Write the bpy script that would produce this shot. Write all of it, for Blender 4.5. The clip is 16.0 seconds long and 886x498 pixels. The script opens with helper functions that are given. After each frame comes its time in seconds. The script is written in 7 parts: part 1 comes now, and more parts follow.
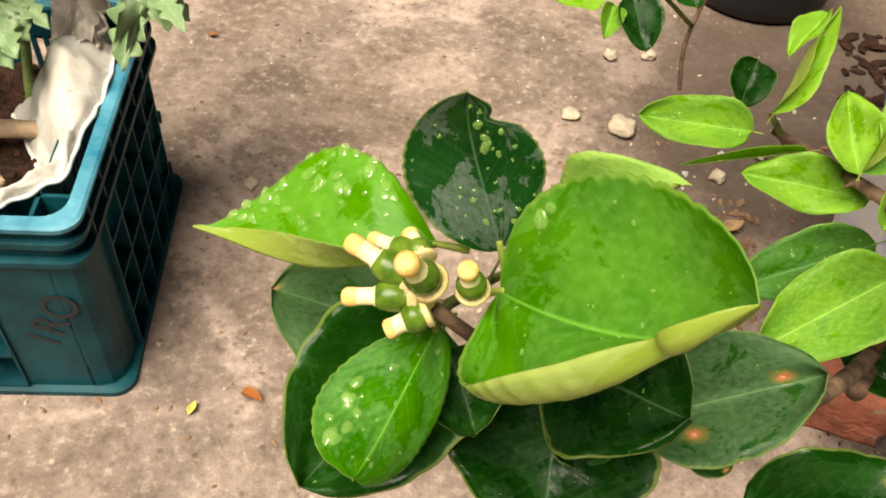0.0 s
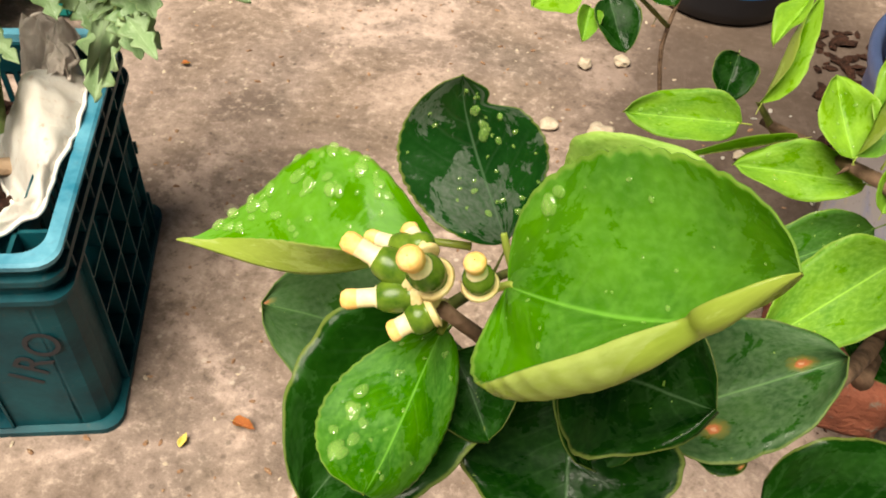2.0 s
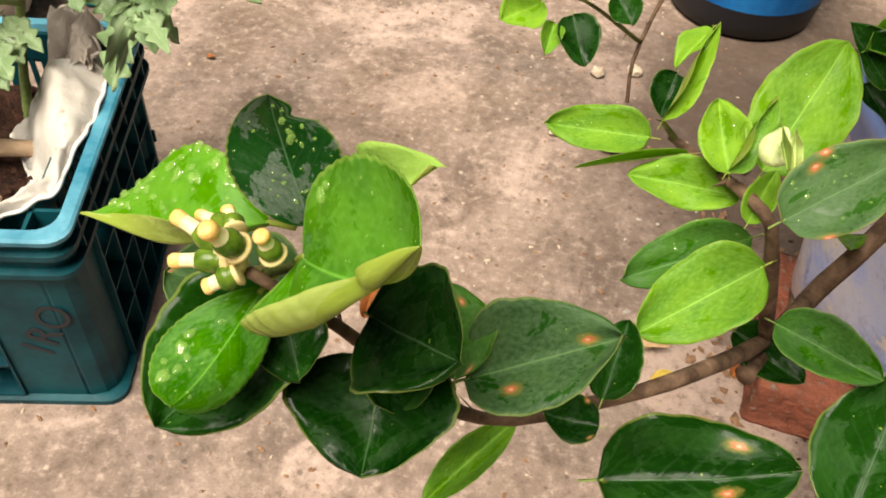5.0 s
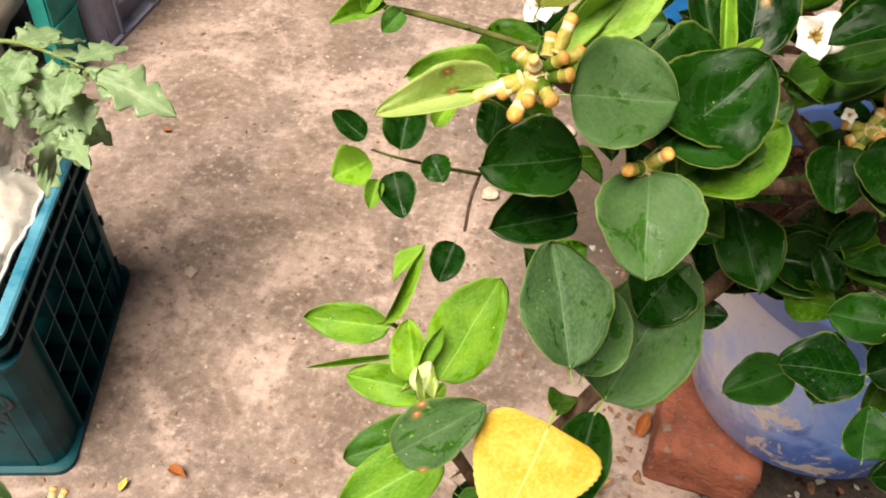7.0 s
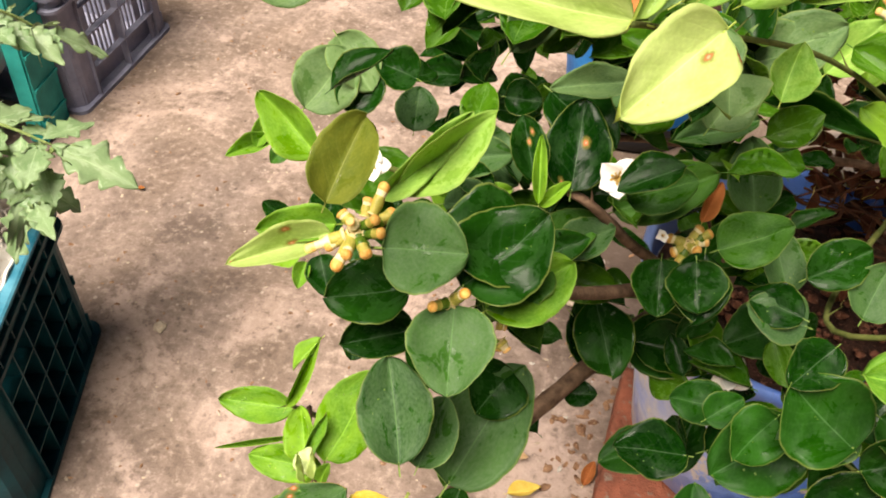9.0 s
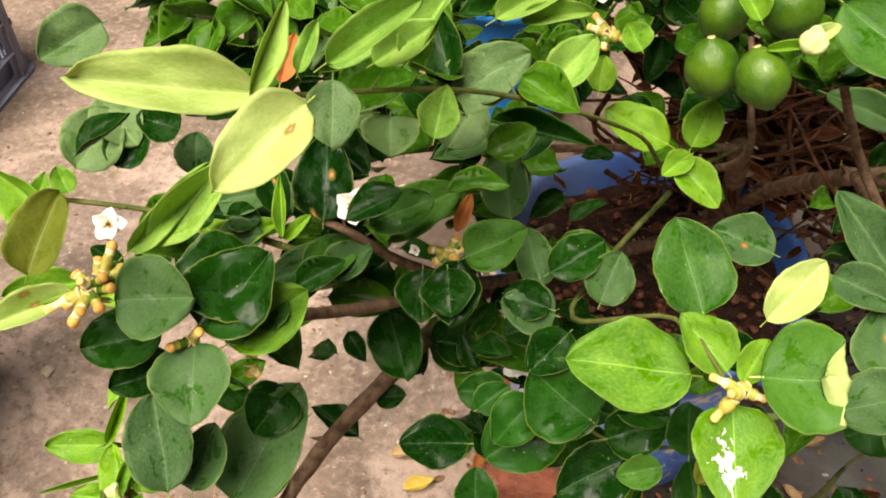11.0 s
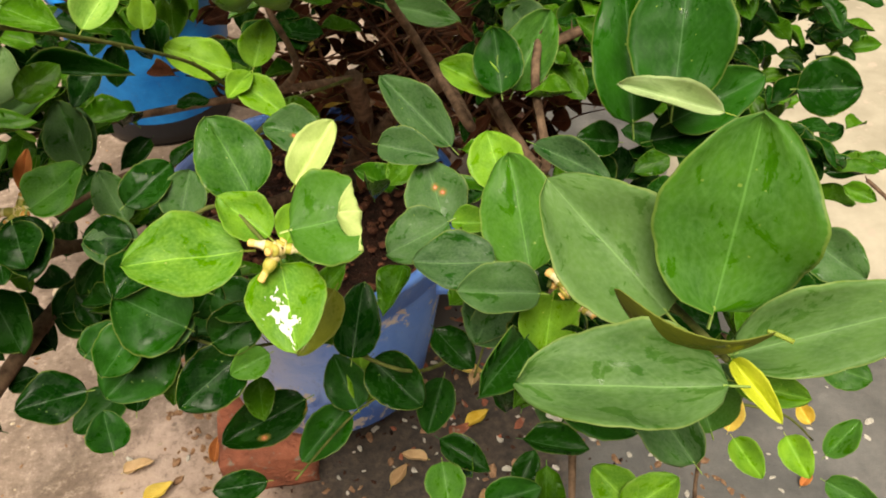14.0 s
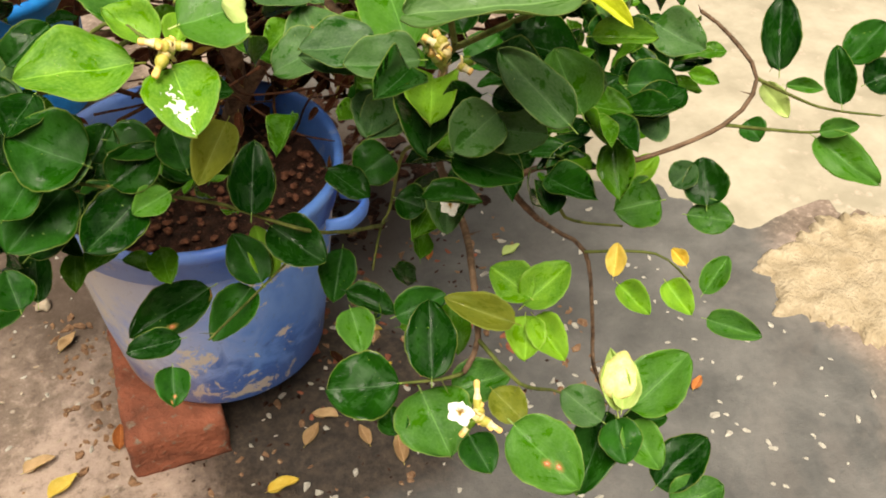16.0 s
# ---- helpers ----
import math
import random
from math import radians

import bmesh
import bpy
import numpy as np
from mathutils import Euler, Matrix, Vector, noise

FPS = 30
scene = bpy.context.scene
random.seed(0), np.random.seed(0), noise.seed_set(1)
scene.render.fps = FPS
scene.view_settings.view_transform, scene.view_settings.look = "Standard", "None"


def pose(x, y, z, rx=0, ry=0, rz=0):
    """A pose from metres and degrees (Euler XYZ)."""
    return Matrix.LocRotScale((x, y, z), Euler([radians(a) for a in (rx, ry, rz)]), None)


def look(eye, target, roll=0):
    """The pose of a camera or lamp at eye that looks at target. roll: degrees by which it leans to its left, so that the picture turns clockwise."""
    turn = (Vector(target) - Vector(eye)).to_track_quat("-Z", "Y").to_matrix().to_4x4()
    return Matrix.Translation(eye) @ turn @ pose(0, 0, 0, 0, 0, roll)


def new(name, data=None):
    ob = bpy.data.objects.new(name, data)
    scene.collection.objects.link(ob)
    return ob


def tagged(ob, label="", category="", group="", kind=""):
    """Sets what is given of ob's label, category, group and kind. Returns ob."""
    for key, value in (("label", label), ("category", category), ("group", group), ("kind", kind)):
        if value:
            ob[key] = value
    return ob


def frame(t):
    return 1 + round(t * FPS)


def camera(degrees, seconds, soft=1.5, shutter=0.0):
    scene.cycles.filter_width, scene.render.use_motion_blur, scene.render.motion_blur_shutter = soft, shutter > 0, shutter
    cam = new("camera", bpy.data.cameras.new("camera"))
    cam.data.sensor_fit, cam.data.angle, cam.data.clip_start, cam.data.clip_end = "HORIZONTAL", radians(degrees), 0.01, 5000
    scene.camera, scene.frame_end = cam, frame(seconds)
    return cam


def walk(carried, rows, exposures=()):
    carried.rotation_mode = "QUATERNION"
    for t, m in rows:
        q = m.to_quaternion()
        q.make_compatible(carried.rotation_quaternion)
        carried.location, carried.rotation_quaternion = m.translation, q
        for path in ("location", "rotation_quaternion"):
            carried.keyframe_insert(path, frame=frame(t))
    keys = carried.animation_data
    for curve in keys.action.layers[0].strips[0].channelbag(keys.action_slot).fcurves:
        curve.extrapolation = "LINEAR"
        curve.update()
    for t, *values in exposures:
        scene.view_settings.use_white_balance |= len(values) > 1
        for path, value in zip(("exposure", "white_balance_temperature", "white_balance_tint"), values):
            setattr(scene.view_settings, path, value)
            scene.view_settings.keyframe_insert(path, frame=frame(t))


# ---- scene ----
import itertools

cam = camera(53.3, 16.0, soft=1.9)
PATH = [
    (0, (0.072, 0.016, 0.886), (-0.139, 1.307, -0.627), 6.9),
    (0.5, (0.065, 0.019, 0.873), (-0.121, 1.341, -0.616), 5.9),
    (1, (0.067, 0.019, 0.871), (-0.118, 1.345, -0.614), 5.7),
    (1.5, (0.068, 0.021, 0.876), (-0.118, 1.349, -0.609), 5.2),
    (2, (0.069, 0.018, 0.877), (-0.114, 1.349, -0.605), 4.9),
    (2.5, (0.073, 0.02, 0.877), (-0.111, 1.35, -0.606), 4.9),
    (3, (0.079, 0.017, 0.882), (-0.102, 1.347, -0.601), 4.9),
    (3.2, (0.08, 0.017, 0.885), (-0.103, 1.347, -0.597), 4.8),
    (5.3, (0.129, -0.002, 0.919), (-0.139, 1.309, -0.568), 4.9),
    (5.5, (0.138, 0.009, 0.933), (-0.134, 1.32, -0.553), 4.6),
    (6, (0.168, 0.021, 0.977), (-0.11, 1.328, -0.511), 4.4),
    (6.5, (0.206, 0.036, 1.005), (-0.08, 1.342, -0.483), 3.6),
    (7, (0.235, 0.039, 1.037), (-0.067, 1.35, -0.443), 2.5),
    (7.5, (0.255, 0.048, 1.057), (-0.054, 1.38, -0.403), 2.4),
    (8, (0.279, 0.052, 1.078), (-0.037, 1.402, -0.364), 2.1),
    (8.2, (0.284, 0.049, 1.088), (-0.028, 1.407, -0.347), 2.3),
    (10.3, (0.342, 0.029, 1.131), (0.061, 1.405, -0.293), 1.4),
    (10.5, (0.357, 0.033, 1.139), (0.091, 1.41, -0.287), 0.9),
    (11, (0.383, 0.033, 1.15), (0.232, 1.422, -0.281), 0.4),
    (11.5, (0.399, 0.037, 1.159), (0.333, 1.434, -0.27), -0.2),
    (12, (0.419, 0.037, 1.167), (0.416, 1.438, -0.261), -0.8),
    (12.5, (0.436, 0.029, 1.173), (0.503, 1.428, -0.255), -1.0),
    (13, (0.458, 0.005, 1.162), (0.642, 1.4, -0.259), -0.0),
    (13.5, (0.474, -0.014, 1.135), (0.784, 1.362, -0.284), 1.8),
    (14, (0.477, -0.032, 1.134), (0.876, 1.317, -0.288), 2.0),
    (14.5, (0.465, -0.063, 1.119), (0.97, 1.254, -0.299), 2.5),
    (15, (0.452, -0.09, 1.102), (1.033, 1.226, -0.287), 2.6),
    (15.5, (0.436, -0.113, 1.082), (1.058, 1.204, -0.289), 2.2),
    (16, (0.437, -0.137, 1.062), (1.099, 1.181, -0.289), 2.1),
]
EXPOSURES = [(0.0, 0.53, 7350, 4), (5.5, 0.50, 7200, 8), (8.0, 0.67, 7150, 11), (11.0, 0.58, 7300, 8), (12.5, 0.86, 7500, 15), (13.05, 0.90, 7800, 18), (13.45, 0.42, 7500, 4), (14.5, 0.46, 7450, 3), (16.0, 0.58, 7350, 3)]
walk(cam, [(t, look(eye, aim, roll)) for t, eye, aim, roll in PATH], EXPOSURES)

# ---- light: bright hazy day, soft high sun from behind the camera, slightly left ----
SUN_EL, SUN_AZ = radians(66), radians(-152)
world = bpy.data.worlds.new("sky")
scene.world = world
world.use_nodes = True
wn = world.node_tree.nodes
wl = world.node_tree.links
sky = wn.new("ShaderNodeTexSky")
sky.sky_type = "NISHITA"
sky.sun_disc = False
sky.sun_elevation = SUN_EL
sky.sun_rotation = SUN_AZ
sky.dust_density = 7.0
wl.new(sky.outputs[0], wn["Background"].inputs[0])
wn["Background"].inputs[1].default_value = 0.013
sun = new("sun", bpy.data.lights.new("sun", "SUN"))
sun.data.energy = 5.8
sun.data.angle = radians(40)
sun.data.color = (1.0, 0.95, 0.88)
to_sun = Vector((math.sin(SUN_AZ) * math.cos(SUN_EL), math.cos(SUN_AZ) * math.cos(SUN_EL), math.sin(SUN_EL)))
sun.matrix_world = look(to_sun * 20, (0, 0, 0))

rnd = random.Random(7)


# ---- materials ----
class Mat:
    """A small wrapper round a node material with one principled shader."""

    def __init__(self, name, colour=(0.5, 0.5, 0.5), rough=0.6, metal=0.0, spec=0.5):
        self.m = bpy.data.materials.new(name)
        self.m.use_nodes = True
        self.t = self.m.node_tree
        self.b = self.t.nodes["Principled BSDF"]
        self.b.inputs["Base Color"].default_value = (*colour, 1)
        self.b.inputs["Roughness"].default_value = rough
        self.b.inputs["Metallic"].default_value = metal
        self.b.inputs["Specular IOR Level"].default_value = spec

    def node(self, kind, **settings):
        n = self.t.nodes.new("ShaderNode" + kind)
        for key, value in settings.items():
            if key == "operation":
                n.operation = value
            elif key == "blend":
                n.data_type, n.blend_type = "RGBA", value
            elif key == "feature":
                n.feature = value
            elif key == "uv_map":
                n.uv_map = value
        return n

    def put(self, a, b):
        self.t.links.new(a, b)

    def math(self, op, a, b=None, c=None, clamp=False):
        n = self.node("Math", operation=op)
        n.use_clamp = clamp
        for i, v in enumerate((a, b, c)):
            if v is None:
                continue
            if isinstance(v, (int, float)):
                n.inputs[i].default_value = v
            else:
                self.put(v, n.inputs[i])
        return n.outputs[0]

    def coords(self, which="Object", scale=(1, 1, 1)):
        c = self.node("TexCoord")
        mp = self.node("Mapping")
        mp.inputs["Scale"].default_value = scale
        self.put(c.outputs[which], mp.inputs[0])
        return mp.outputs[0]

    def world_coords(self):
        return self.node("NewGeometry").outputs["Position"]

    def noise(self, co, scale, detail=4, rough=0.55, distort=0.0):
        n = self.node("TexNoise")
        n.inputs["Scale"].default_value = scale
        n.inputs["Detail"].default_value = detail
        n.inputs["Roughness"].default_value = rough
        n.inputs["Distortion"].default_value = distort
        self.put(co, n.inputs["Vector"])
        return n.outputs["Fac"]

    def voronoi(self, co, scale, feature="F1", out="Distance", flat="3D"):
        n = self.node("TexVoronoi", feature=feature)
        n.voronoi_dimensions = flat
        n.inputs["Scale"].default_value = scale
        self.put(co, n.inputs["Vector"])
        return n.outputs[out]

    def ramp(self, fac, lo, hi):
        n = self.node("MapRange")
        n.inputs["From Min"].default_value = lo
        n.inputs["From Max"].default_value = hi
        self.put(fac, n.inputs["Value"])
        return n.outputs["Result"]

    def mix(self, fac, a, b, blend="MIX"):
        n = self.node("Mix", blend=blend)
        for v, i in ((fac, 0), (a, 6), (b, 7)):
            if isinstance(v, (int, float)):
                n.inputs[i].default_value = v
            elif isinstance(v, tuple):
                n.inputs[i].default_value = (*v, 1)
            else:
                self.put(v, n.inputs[i])
        return n.outputs[2]

    def random(self):
        return self.node("ObjectInfo").outputs["Random"]

    def bump(self, height, strength=0.3, distance=0.01):
        n = self.node("Bump")
        n.inputs["Strength"].default_value = strength
        n.inputs["Distance"].default_value = distance
        self.put(height, n.inputs["Height"])
        self.put(n.outputs[0], self.b.inputs["Normal"])

    def colour(self, c):
        self.put(c, self.b.inputs["Base Color"])

    def rough(self, r):
        self.put(r, self.b.inputs["Roughness"])


def leaf_material(name, dark, light, rough, spots=0, thin=0.2, island=False, wet=0.53, sheen_strength=0.22, gloss=0.20):
    """Citrus leaf: pale midrib, faint side veins, a dull waxy film broken by dark wet patches, its grey also painting
    sky sheen, pale rim.
    """
    k = Mat(name, rough=rough, spec=gloss)
    uv = k.node("UVMap", uv_map="blade").outputs[0]
    sep = k.node("SeparateXYZ")
    k.put(uv, sep.inputs[0])
    u, v = sep.outputs[0], sep.outputs[1]
    side = k.math("ABSOLUTE", k.math("SUBTRACT", v, 0.5))
    rand = k.node("NewGeometry").outputs["Random Per Island"] if island else k.random()
    off = k.node("CombineXYZ")
    k.put(k.math("MULTIPLY", rand, 37.0), off.inputs[0])
    k.put(k.math("MULTIPLY", rand, 19.0), off.inputs[1])
    add = k.node("VectorMath", operation="ADD")
    k.put(uv, add.inputs[0])
    k.put(off.outputs[0], add.inputs[1])
    co = add.outputs[0]
    blotch = k.noise(co, 3.0, 4, 0.6)
    fine = k.noise(co, 26.0, 3, 0.6)
    film = k.noise(co, 2.7, 6, 0.68, 0.5)
    rib = k.math("SUBTRACT", 1.0, k.ramp(k.math("ADD", side, k.math("MULTIPLY", fine, 0.006)), 0.006, 0.016))
    bent = k.math("ADD", k.math("SUBTRACT", u, k.math("MULTIPLY", side, 0.75)), k.math("MULTIPLY", blotch, 0.10))
    wave = k.math("SINE", k.math("MULTIPLY", bent, 44.0))
    vein = k.math("MULTIPLY", k.ramp(wave, 0.80, 1.0), k.ramp(side, 0.5, 0.05))
    edge = k.ramp(k.math("ADD", side, k.math("MULTIPLY", fine, 0.02)), 0.487, 0.499)
    shade = k.math("ADD", k.math("MULTIPLY", blotch, 1.0), k.math("MULTIPLY", rand, 0.40))
    col = k.mix(k.ramp(shade, 0.42, 0.95), dark, light)
    col = k.mix(k.math("MULTIPLY", k.ramp(fine, 0.45, 0.75), 0.25), col, tuple(min(1, c * 1.6 + 0.008) for c in light))
    grey = sum(light) / 3
    # greyer, lighter tint: wax with the sky's sheen painted into it
    bloom_sheen = tuple(min(1, 0.55 * c + 0.65 * grey + 0.045) for c in light)
    dry = k.ramp(film, wet - 0.012, wet + 0.012)
    col = k.mix(k.math("MULTIPLY", k.math("MULTIPLY", dry, k.ramp(fine, 0.2, 0.6)), sheen_strength), col, bloom_sheen)
    col = k.mix(k.math("MULTIPLY", k.math("SUBTRACT", 1.0, dry), 0.32), col, tuple(c * 0.8 for c in dark))
    pale = tuple(min(1, c * 1.5 + 0.06) for c in light)
    col = k.mix(k.math("MULTIPLY", vein, 0.09), col, pale)
    col = k.mix(k.math("MULTIPLY", rib, 0.55), col, pale)
    col = k.mix(k.math("MULTIPLY", edge, 0.30), col, (0.34, 0.40, 0.10))
    if spots == 1:
        d = k.voronoi(co, 1.5, flat="2D")
        grow = k.math("ADD", d, k.math("MULTIPLY", fine, 0.10))
        col = k.mix(k.ramp(grow, 0.18, 0.10), col, (0.20, 0.17, 0.04))
        col = k.mix(k.ramp(grow, 0.115, 0.09), col, (0.46, 0.14, 0.06))
        col = k.mix(k.ramp(grow, 0.08, 0.06), col, (0.62, 0.34, 0.20))
    if spots == 2:
        d = k.noise(co, 9.0, 3, 0.6, 0.3)
        near = k.math("ADD", k.math("ABSOLUTE", k.math("SUBTRACT", v, 0.40)), k.math("MULTIPLY", k.math("ABSOLUTE", k.math("SUBTRACT", u, 0.62)), 0.55))
        splash = k.ramp(k.math("SUBTRACT", d, k.math("MULTIPLY", near, 1.1)), 0.335, 0.35)
        col = k.mix(splash, col, (0.85, 0.84, 0.8))
    k.colour(col)
    k.rough(k.math("ADD", k.math("MULTIPLY", dry, rough), k.math("ADD", 0.15 - 0.3 * max(0, gloss - 0.2), k.math("MULTIPLY", fine, 0.08))))
    relief = k.math("SUBTRACT", k.math("ADD", k.math("MULTIPLY", blotch, 0.6), k.math("MULTIPLY", fine, 0.05)), k.math("ADD", k.math("MULTIPLY", rib, 0.5), k.math("MULTIPLY", vein, 0.07)))
    k.bump(relief, 0.18, 0.004)
    if thin:
        tr = k.node("BsdfTranslucent")
        k.put(k.mix(0.5, col, tuple(min(1, c * 2.2) for c in light)), tr.inputs[0])
        ms = k.node("MixShader")
        ms.inputs[0].default_value = thin
        k.put(k.b.outputs[0], ms.inputs[1])
        k.put(tr.outputs[0], ms.inputs[2])
        k.put(ms.outputs[0], k.t.nodes["Material Output"].inputs[0])
    return k.m


# gy, gp and gd hold some grey sky sheen in their colour
LEAF_TONES = {
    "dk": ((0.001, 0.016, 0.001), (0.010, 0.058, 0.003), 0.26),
    "md": ((0.013, 0.080, 0.002), (0.056, 0.182, 0.006), 0.30),
    "gy": ((0.009, 0.056, 0.006), (0.048, 0.138, 0.019), 0.34),
    "lt": ((0.058, 0.190, 0.003), (0.195, 0.385, 0.012), 0.32),
    "yl": ((0.110, 0.270, 0.025), (0.310, 0.480, 0.085), 0.38),
    "gp": ((0.042, 0.112, 0.026), (0.140, 0.245, 0.070), 0.34),
    "gd": ((0.022, 0.082, 0.012), (0.095, 0.200, 0.040), 0.34),
    "gg": ((0.024, 0.150, 0.003), (0.100, 0.330, 0.010), 0.34),
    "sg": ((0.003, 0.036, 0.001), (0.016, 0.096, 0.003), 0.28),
    "pg": ((0.220, 0.330, 0.130), (0.400, 0.500, 0.250), 0.45),
    "pa": ((0.250, 0.370, 0.075), (0.480, 0.580, 0.210), 0.42),
    "ol": ((0.090, 0.120, 0.012), (0.170, 0.185, 0.020), 0.45),
    "yg": ((0.330, 0.390, 0.015), (0.540, 0.570, 0.050), 0.40),
    "ye": ((0.520, 0.310, 0.022), (0.760, 0.575, 0.150), 0.45),
    "br": ((0.230, 0.065, 0.020), (0.520, 0.190, 0.060), 0.60),
    "be": ((0.300, 0.170, 0.085), (0.560, 0.380, 0.220), 0.65),
    "dd": ((0.020, 0.007, 0.004), (0.105, 0.036, 0.018), 0.70),
}
LEAF = {}
for tone, (c0, c1, gloss) in LEAF_TONES.items():
    for mark in (0, 1, 2):
        if mark and tone in ("ye", "yg", "br", "ol", "dd", "be") or mark == 2 and tone != "lt":
            continue
        LEAF[tone, mark] = leaf_material("citrus_leaf_" + tone + ("", "_spotted", "_splashed")[mark], c0, c1, gloss, mark, 0.08 if tone == "dk" else 0.2, False, 0.30 if tone in ("ye", "br", "dd", "be", "pa") else 0.50 if tone == "dk" else 0.415, {"dk": 0.06, "sg": 0.08, "gy": 0.42, "md": 0.22, "lt": 0.15, "gg": 0.18, "gp": 0.26, "gd": 0.26, "yl": 0.1}.get(tone, 0.0), {"dk": 0.12, "dd": 0.05, "be": 0.1, "sg": 0.15, "gy": 0.17, "md": 0.17}.get(tone, 0.18))
LEAF["wet", 0] = leaf_material("wet_young_leaf", (0.020, 0.130, 0.001), (0.098, 0.305, 0.003), 0.30, 0, 0.25, False, 0.47, 0.16, 0.20)
# the strong grey film here paints sky reflections on the wet skin
LEAF["wetdark", 0] = leaf_material("wet_dark_leaf", (0.001, 0.014, 0.002), (0.007, 0.050, 0.006), 0.30, 0, 0.05, False, 0.50, 0.95, 0.22)
LEAF["under", 0] = leaf_material("leaf_underside", (0.10, 0.20, 0.035), (0.22, 0.32, 0.06), 0.5)
LEAF["underlt", 0] = leaf_material("pale_leaf_underside", (0.27, 0.37, 0.045), (0.43, 0.52, 0.10), 0.5, 0, 0.4)
LEAF["underye", 0] = leaf_material("yellow_leaf_underside", (0.45, 0.33, 0.05), (0.6, 0.48, 0.12), 0.5)
# the dark and dead inner tones hold some of the crown's inner shade
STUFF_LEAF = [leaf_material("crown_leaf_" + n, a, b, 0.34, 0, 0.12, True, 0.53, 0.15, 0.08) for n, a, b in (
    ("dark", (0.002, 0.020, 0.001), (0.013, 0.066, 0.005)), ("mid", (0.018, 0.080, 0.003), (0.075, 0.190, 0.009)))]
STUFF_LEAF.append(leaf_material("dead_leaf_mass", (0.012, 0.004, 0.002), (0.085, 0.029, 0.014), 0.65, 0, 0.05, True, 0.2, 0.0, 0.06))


def bark_material(name, a, b):
    k = Mat(name, rough=0.85, spec=0.2)
    co = k.coords("Object", (1, 1, 1))
    n = k.noise(co, 90, 5, 0.65)
    w = k.noise(co, 420, 3, 0.6)
    k.colour(k.mix(k.ramp(n, 0.35, 0.7), a, b))
    k.bump(k.math("ADD", n, k.math("MULTIPLY", w, 0.4)), 0.6, 0.002)
    return k.m


BARK = bark_material("bark", (0.055, 0.032, 0.020), (0.21, 0.13, 0.085))
TWIG = bark_material("green_twig", (0.060, 0.080, 0.016), (0.150, 0.160, 0.045))
# near-black brown: the shade deep in the tangle is put into the wood colour
DRY = bark_material("dry_wood", (0.012, 0.005, 0.003), (0.11, 0.042, 0.020))


def ground_material():
    k = Mat("worn_concrete", rough=0.85, spec=0.3)
    p = k.world_coords()
    big = k.noise(p, 1.9, 5, 0.6, 0.6)
    mid = k.noise(p, 9.0, 6, 0.65, 0.3)
    fine = k.noise(p, 62.0, 6, 0.75)
    grit = k.noise(p, 320.0, 2, 0.6)
    med = k.noise(p, 4.6, 5, 0.6, 0.8)
    col = k.mix(k.ramp(mid, 0.36, 0.64), (0.148, 0.106, 0.088), (0.330, 0.246, 0.210))
    col = k.mix(k.math("MULTIPLY", k.ramp(k.math("ADD", med, k.math("MULTIPLY", fine, 0.12)), 0.59, 0.68), 0.8), col, (0.50, 0.37, 0.32))
    col = k.mix(k.math("MULTIPLY", k.ramp(med, 0.46, 0.34), 0.55), col, (0.115, 0.088, 0.070))
    col = k.mix(k.math("MULTIPLY", k.ramp(big, 0.42, 0.62), 0.5), col, (0.210, 0.145, 0.103))
    col = k.mix(k.math("MULTIPLY", k.ramp(fine, 0.52, 0.68), 0.55), col, (0.55, 0.43, 0.36))
    col = k.mix(k.math("MULTIPLY", k.ramp(fine, 0.47, 0.32), 0.75), col, (0.10, 0.072, 0.053))
    col = k.mix(k.math("MULTIPLY", k.ramp(grit, 0.62, 0.75), 0.5), col, (0.06, 0.045, 0.035))
    cell = k.node("TexVoronoi")
    cell.inputs["Scale"].default_value = 48
    k.put(p, cell.inputs["Vector"])
    pick = k.node("SeparateColor")
    k.put(cell.outputs["Color"], pick.inputs[0])
    speck = k.math("MULTIPLY", k.ramp(cell.outputs["Distance"], 0.22, 0.12), k.ramp(pick.outputs[0], 0.72, 0.76))
    col = k.mix(k.math("MULTIPLY", speck, 0.5), col, (0.045, 0.032, 0.024))
    chip = k.math("MULTIPLY", k.ramp(cell.outputs["Distance"], 0.20, 0.12), k.ramp(pick.outputs[1], 0.86, 0.89))
    col = k.mix(k.math("MULTIPLY", chip, 0.5), col, (0.60, 0.50, 0.42))
    # damp grey apron round the pot and beyond it
    sep = k.node("SeparateXYZ")
    k.put(p, sep.inputs[0])
    x, y = sep.outputs[0], sep.outputs[1]
    bend = k.math("MULTIPLY", k.math("SUBTRACT", k.noise(p, 3.5, 5, 0.6), 0.5), 0.45)
    dx = k.math("DIVIDE", k.math("SUBTRACT", x, 1.02), 0.56)
    dy = k.math("DIVIDE", k.math("SUBTRACT", y, 0.85), 0.95)
    rr = k.math("ADD", k.math("SQRT", k.math("ADD", k.math("MULTIPLY", dx, dx), k.math("MULTIPLY", dy, dy))), bend)
    damp = k.ramp(rr, 1.04, 0.86)
    grey = k.mix(k.ramp(mid, 0.3, 0.7), (0.064, 0.065, 0.068), (0.138, 0.136, 0.138))
    grey = k.mix(k.math("MULTIPLY", k.ramp(grit, 0.6, 0.72), 0.4), grey, (0.05, 0.045, 0.04))
    col = k.mix(k.math("MULTIPLY", damp, 0.9), col, grey)
    # brown damp soil stain behind the pot, then a darker patch under it
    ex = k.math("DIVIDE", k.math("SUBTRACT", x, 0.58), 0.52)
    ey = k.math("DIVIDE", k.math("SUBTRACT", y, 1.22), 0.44)
